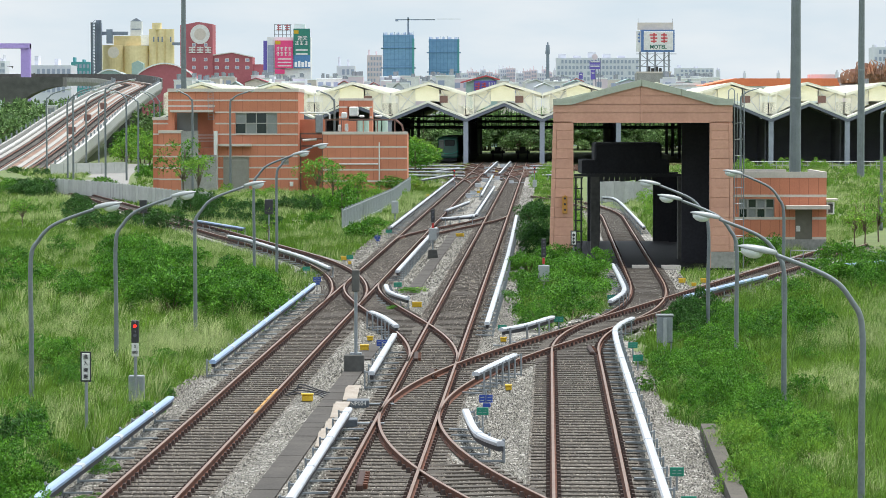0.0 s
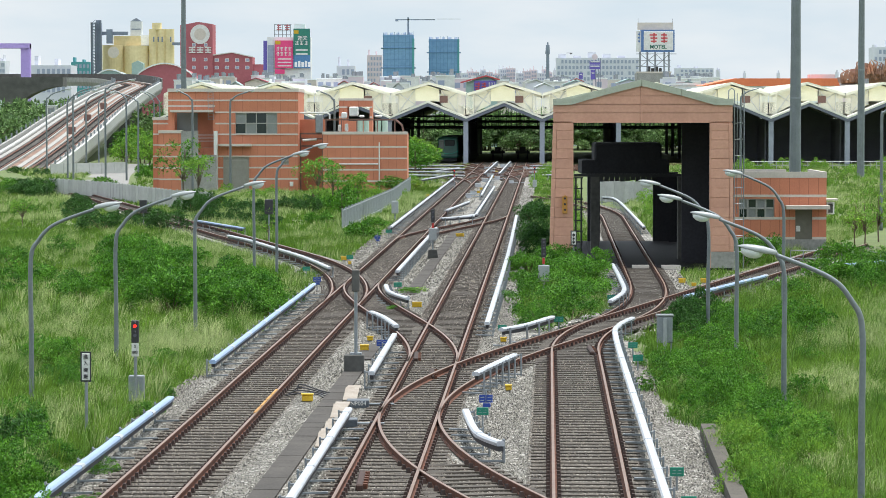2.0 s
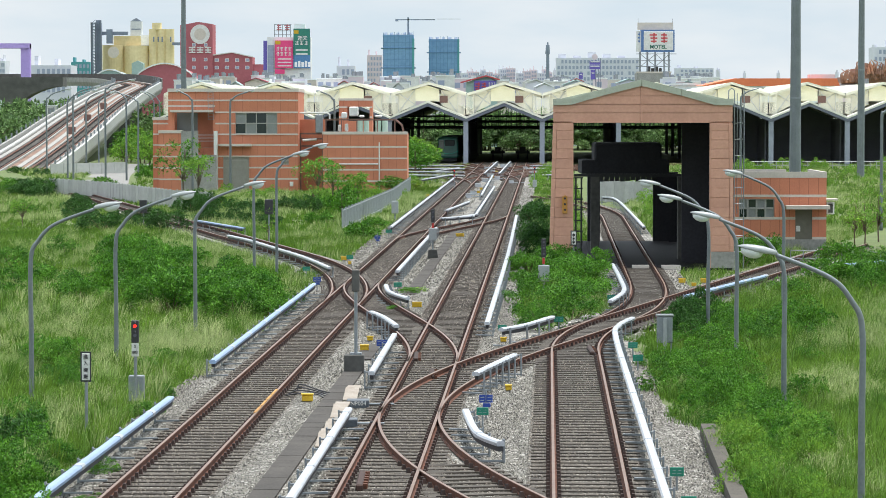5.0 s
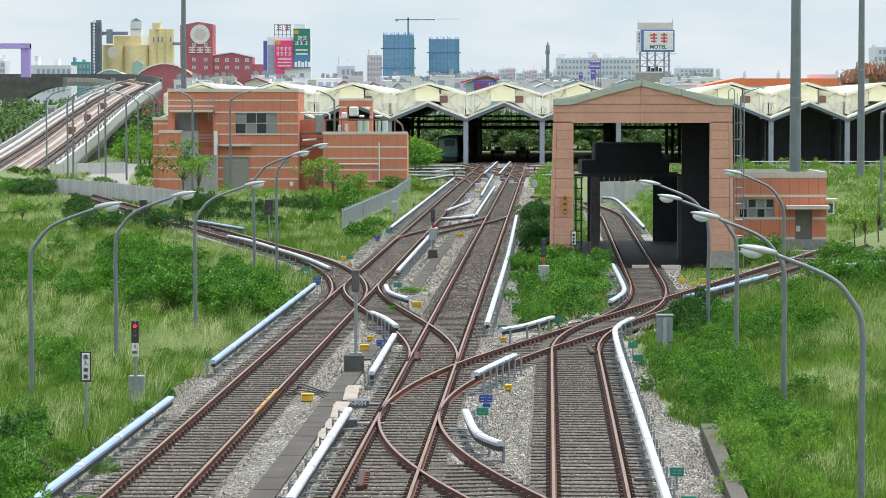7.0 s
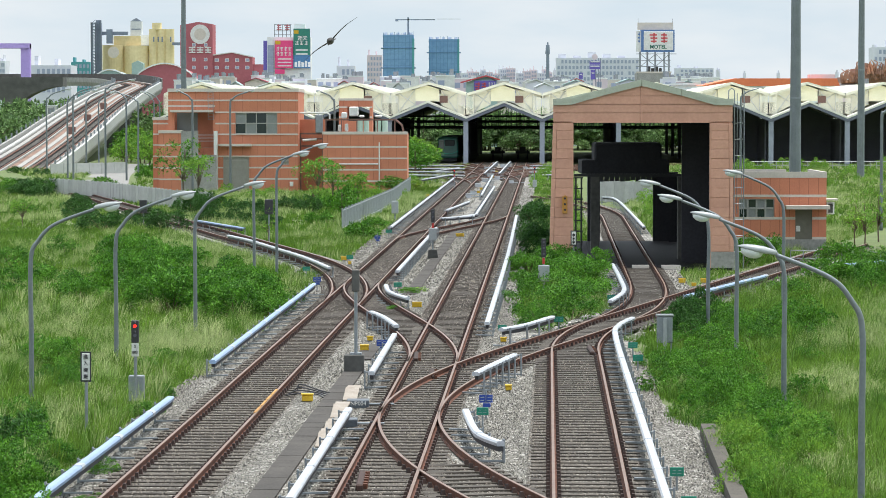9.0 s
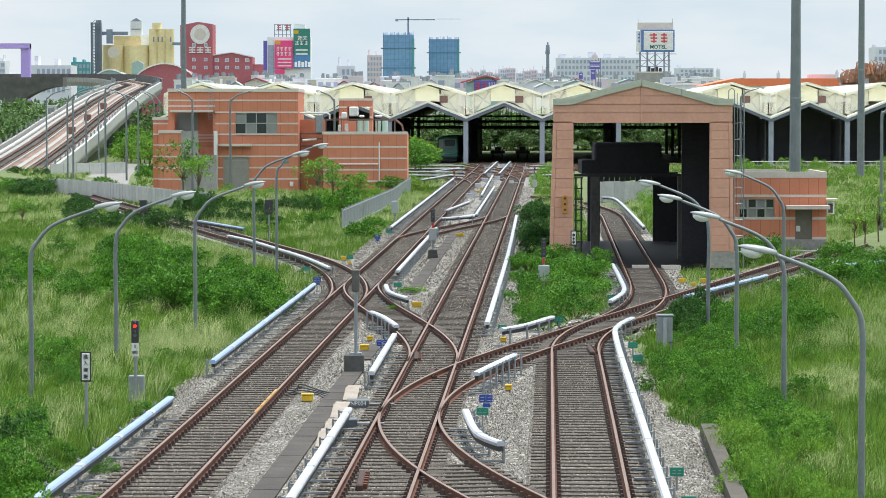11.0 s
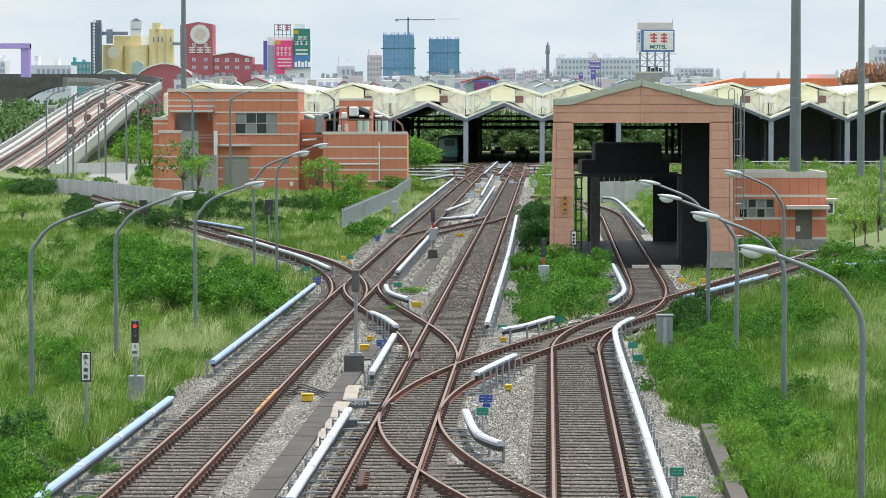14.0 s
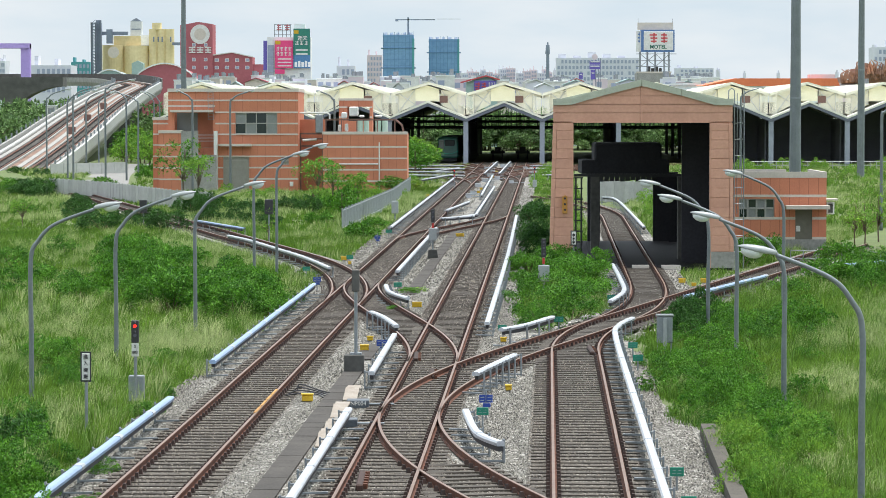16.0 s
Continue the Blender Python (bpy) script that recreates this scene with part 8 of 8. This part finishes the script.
for k in range(14):
    y = random.uniform(190, 300)
    put(random.choice(SHB), line_w(y) + random.choice((-3.0, 3.4, 4.4)), y, FIELD, random.uniform(0.8, 1.6))

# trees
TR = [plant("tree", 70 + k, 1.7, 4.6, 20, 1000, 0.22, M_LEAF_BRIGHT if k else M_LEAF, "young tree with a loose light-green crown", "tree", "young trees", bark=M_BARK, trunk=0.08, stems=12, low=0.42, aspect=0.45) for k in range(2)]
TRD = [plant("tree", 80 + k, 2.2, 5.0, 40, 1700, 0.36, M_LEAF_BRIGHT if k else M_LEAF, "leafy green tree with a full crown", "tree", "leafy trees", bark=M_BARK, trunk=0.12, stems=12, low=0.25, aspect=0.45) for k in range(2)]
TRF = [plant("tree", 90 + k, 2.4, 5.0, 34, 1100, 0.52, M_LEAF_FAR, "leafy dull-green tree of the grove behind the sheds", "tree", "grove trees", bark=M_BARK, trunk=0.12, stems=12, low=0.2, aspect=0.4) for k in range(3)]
for p, s, tl in (((-24.070, 272.626), 1.25, 1.0), ((-22.201, 267.166), 1.0, 0.95), ((-11.357, 267.166), 1.15, 0.8), ((-9.648, 258.536), 0.9, 0.9), ((-29.113, 203.339), 0.6, 0.8)):
    put(TR[0] if p[1] % 2 < 1 else TR[1], *p, FIELD, s, tall=tl)
for p, s, tl in (((-7.262, 210.844), 0.5, 1.25), ((-7.559, 258.536), 0.6, 0.9), ((-2.863, 381.822), 1.2, 0.8), ((-3.434, 364.450), 1.0, 0.9), ((-4.900, 286.276), 0.7, 0.5)):
    put(random.choice(TRD), *p, FIELD, s, tall=tl)
for k in range(80):
    y = random.uniform(578, 616)
    put(random.choice(TRF), random.uniform(ray_(690)(y), ray_(1260)(y)), y, FIELD, random.uniform(1.3, 2.4), tall=random.uniform(0.6, 0.95))
for p, s in (((24.433, 174.112), 0.9), ((24.681, 171.866), 1.0), ((26.415, 177.990), 1.1), ((-10.586, 177.990), 0.6), ((-10.699, 242.845), 0.8), ((17.582, 170.400), 0.5)):
    put(SAP, *p, FIELD, s)
for k in range(26):
    y = random.uniform(520, 680)
    put(random.choice(TRF), random.uniform(ray_(-10)(y), ray_(110)(y)), y, FIELD, random.uniform(1.0, 1.8))
for k in range(22):
    y = random.uniform(790, 850)
    put(random.choice(TRF), aside(random.uniform(-5, 185), y), y, FIELD, random.uniform(1.7, 2.6), tall=random.uniform(0.8, 1.1))
for k in range(12):
    y = random.uniform(560, 620)
    put(random.choice(TRF), aside(random.uniform(258, 305), y), y, FIELD, random.uniform(1.2, 2.0), tall=random.uniform(0.8, 1.1))
for k in range(14):
    y = random.uniform(400, 520)
    put(random.choice(TRD), random.uniform(ray_(215)(y), ray_(272)(y)), y, FIELD, random.uniform(0.7, 1.2))

for k in range(30):
    put(random.choice(TRF), aside(random.uniform(700, 1240), 574), random.uniform(571, 576), FIELD, random.uniform(0.5, 0.9), tall=random.uniform(0.8, 1.1))
# broad-leaved plant at the path edge
t = thing("broad_leaf_plant", 6.303, 54.234, FIELD, "low plant with broad glossy green leaves", "plant")
for k in range(22):
    a = random.uniform(0, 6.28)
    L = random.uniform(0.35, 0.6)
    rise = random.uniform(0.25, 0.75)
    bm = bmesh.new()
    pts = []
    for i in range(6):
        u = i / 5
        w = 0.12 * math.sin(math.pi * min(1, u * 0.9 + 0.08))
        c = Vector((math.cos(a) * L * u, math.sin(a) * L * u, rise * (1.6 * u - u * u)))
        s = Vector((-math.sin(a), math.cos(a), 0)) * w
        pts.append((bm.verts.new(c - s + Vector((0, 0, 0.03))), bm.verts.new(c), bm.verts.new(c + s + Vector((0, 0, 0.03)))))
    for p, q in zip(pts, pts[1:]):
        bm.faces.new((p[0], p[1], q[1], q[0])), bm.faces.new((p[1], p[2], q[2], q[1]))
    part("leaf", bm, M_LEAF, t)
for o in [SAP] + SH + SHM + SHD + SHB + SHF + TR + TRD + TRF:
    for c in list(o.children_recursive):
        bpy.data.objects.remove(c)
    bpy.data.objects.remove(o)


# ---- birds ----
M_BIRD = mat("bird_dark_brown", (0.035, 0.03, 0.028), (0.02, 0.018, 0.017), rough=0.7, scale=20)


def bird(label, span):
    """A swallow: slim body, forked tail, two long pointed wings. It flies along local -y."""
    t = thing("bird", 0, 0, 0, label, "bird", "swallows in flight")
    s = span
    rings = [(-0.26, 0.004), (-0.22, 0.03), (-0.15, 0.045), (-0.05, 0.055), (0.08, 0.045), (0.2, 0.022), (0.3, 0.008)]
    bm = bmesh.new()
    rr = [[bm.verts.new((r * s * math.cos(a), y * s, r * s * 0.9 * math.sin(a))) for a in [math.tau * k / 10 for k in range(10)]] for y, r in rings]
    for p, q in zip(rr, rr[1:]):
        for i in range(10):
            bm.faces.new((p[i], p[(i + 1) % 10], q[(i + 1) % 10], q[i]))
    bm.faces.new(rr[0]), bm.faces.new(rr[-1])
    bmesh.ops.recalc_face_normals(bm, faces=bm.faces[:])
    part("body", bm, M_BIRD, t, smooth=True)
    for k in (-1, 1):
        bm = bmesh.new()
        sweep(bm, [(0, 0.22 * s, 0), (k * 0.03 * s, 0.34 * s, 0), (k * 0.06 * s, 0.44 * s, 0)], [(-0.02 * s, -0.003), (0.02 * s, -0.003), (0.008 * s, 0.003), (-0.008 * s, 0.003)])
        part("tail_feather", bm, M_BIRD, t)
    wings = []
    for k in (-1, 1):
        bm = bmesh.new()
        rows = []
        for i in range(9):
            u = i / 8
            x = k * s * (0.03 + 0.47 * u)
            lead = s * (-0.11 - 0.05 * math.sin(u * 2.2) + 0.16 * u * u)
            chord = s * 0.19 * (1 - u) ** 0.7 + 0.004
            z = s * 0.03 * math.sin(u * 2.6)
            rows.append([bm.verts.new((x, lead, z)), bm.verts.new((x, lead + chord * 0.4, z + 0.012 * s * (1 - u))), bm.verts.new((x, lead + chord, z)), bm.verts.new((x, lead + chord * 0.4, z - 0.006 * s * (1 - u) - 0.001))])
        for p, q in zip(rows, rows[1:]):
            for i in range(4):
                bm.faces.new((p[i], p[(i + 1) % 4], q[(i + 1) % 4], q[i]))
        bm.faces.new(rows[0]), bm.faces.new(rows[-1])
        bmesh.ops.recalc_face_normals(bm, faces=bm.faces[:])
        wings.append(part("wing", bm, M_BIRD, t, smooth=True))
    return t, wings


near_bird, near_wings = bird("dark brown swallow gliding with spread wings", 0.34)
far_bird, far_wings = bird("small dark swallow crossing the sky", 0.30)
low_bird, low_wings = bird("small dark swallow darting before the wash plant", 0.26)


def flap(wings, rate, amount, seconds=16.0, fixed=()):
    """Beat both wings about the body's length."""
    for w, s in zip(wings, (1, -1)):
        rows, t, i = [], 0.0, 0
        while t < seconds:
            rows.append((t, pose(0, 0, 0, 0, s * (amount if i % 2 else -amount * 0.5), 0)))
            t += rate
            i += 1
        rows.append((seconds, pose(0, 0, 0)))
        walk(w, rows)


def motions():
    def near(t, x, y, z, roll, yaw=-60.0):
        return (t, pose(x, y, z, 0, roll, yaw))
    walk(near_bird, [
        near(0.0, -3.724, 14.000, 7.525, -38, 60), near(8.2, -2.270, 14.000, 7.713, -38, 60), near(8.4, -1.651, 14.000, 7.821, -38, 55),
        near(8.5, -1.328, 14.000, 7.896, -38, 50), near(8.6, -1.067, 14.000, 7.960, -40, 40), near(8.7, -0.854, 14.000, 8.006, -38, 22),
        near(8.8, -0.680, 14.000, 8.033, -42, 12), near(8.9, -0.575, 14.000, 8.033, -37, 4), near(9.0, -0.535, 14.000, 8.027, -40, 0),
        near(9.1, -0.591, 14.000, 8.019, -42, -8), near(9.2, -0.715, 14.000, 7.976, -45, -22), near(9.4, -1.003, 13.600, 7.875, -40, -50),
        near(9.7, -1.508, 13.000, 7.750, -30, -55), near(10.1, -2.243, 12.500, 7.616, -20, -60), near(16.0, -3.886, 12.000, 7.458, -10, -60)])
    walk(far_bird, [
        (0.0, pose(-14.666, 100.000, 9.176, 0, 10, 80)), (1.0, pose(-5.163, 100.000, 9.445, 0, -10, 80)), (2.2, pose(6.199, 100.000, 9.732, 0, 8, 85)), (2.4, pose(8.060, 100.000, 9.885, 0, -8, 85)),
        (2.6, pose(9.959, 100.000, 10.038, 0, 8, 90)), (2.8, pose(11.859, 100.000, 9.981, 0, -10, 95)), (3.0, pose(13.757, 100.000, 10.230, 0, 8, 95)), (3.3, pose(16.613, 100.000, 10.479, 0, 8, 95)), (16.0, pose(34.829, 100.000, 11.053, 0, 0, 95))])
    walk(low_bird, [
        (0.0, pose(-16.679, 120.000, 9.196, 0, 10, 80)), (2.0, pose(4.172, 120.000, 7.815, 0, 10, 80)), (2.4, pose(8.345, 120.000, 7.447, 0, -10, 80)), (2.5, pose(9.429, 120.000, 7.309, 0, 10, 80)), (2.6, pose(10.421, 120.000, 7.285, 0, -5, 85)),
        (2.7, pose(11.457, 120.000, 7.470, 0, 8, 90)), (2.9, pose(13.601, 120.000, 7.585, 0, -8, 90)), (3.4, pose(19.039, 120.000, 7.930, 0, 8, 90)), (16.0, pose(41.832, 120.000, 9.426, 0, 0, 90))])
    flap(far_wings, 0.1, 35)
    flap(low_wings, 0.1, 35)
    still = pose(0, 0, 0)
    for w, s in zip(near_wings, (1, -1)):
        walk(w, [(0.0, still), (8.5, pose(0, 0, 0, 0, s * 8, 0)), (8.7, pose(0, 0, 0, 0, -s * 10, 0)), (9.0, still), (9.2, pose(0, 0, 0, 0, s * 10, 0)), (16.0, still)])


motions()
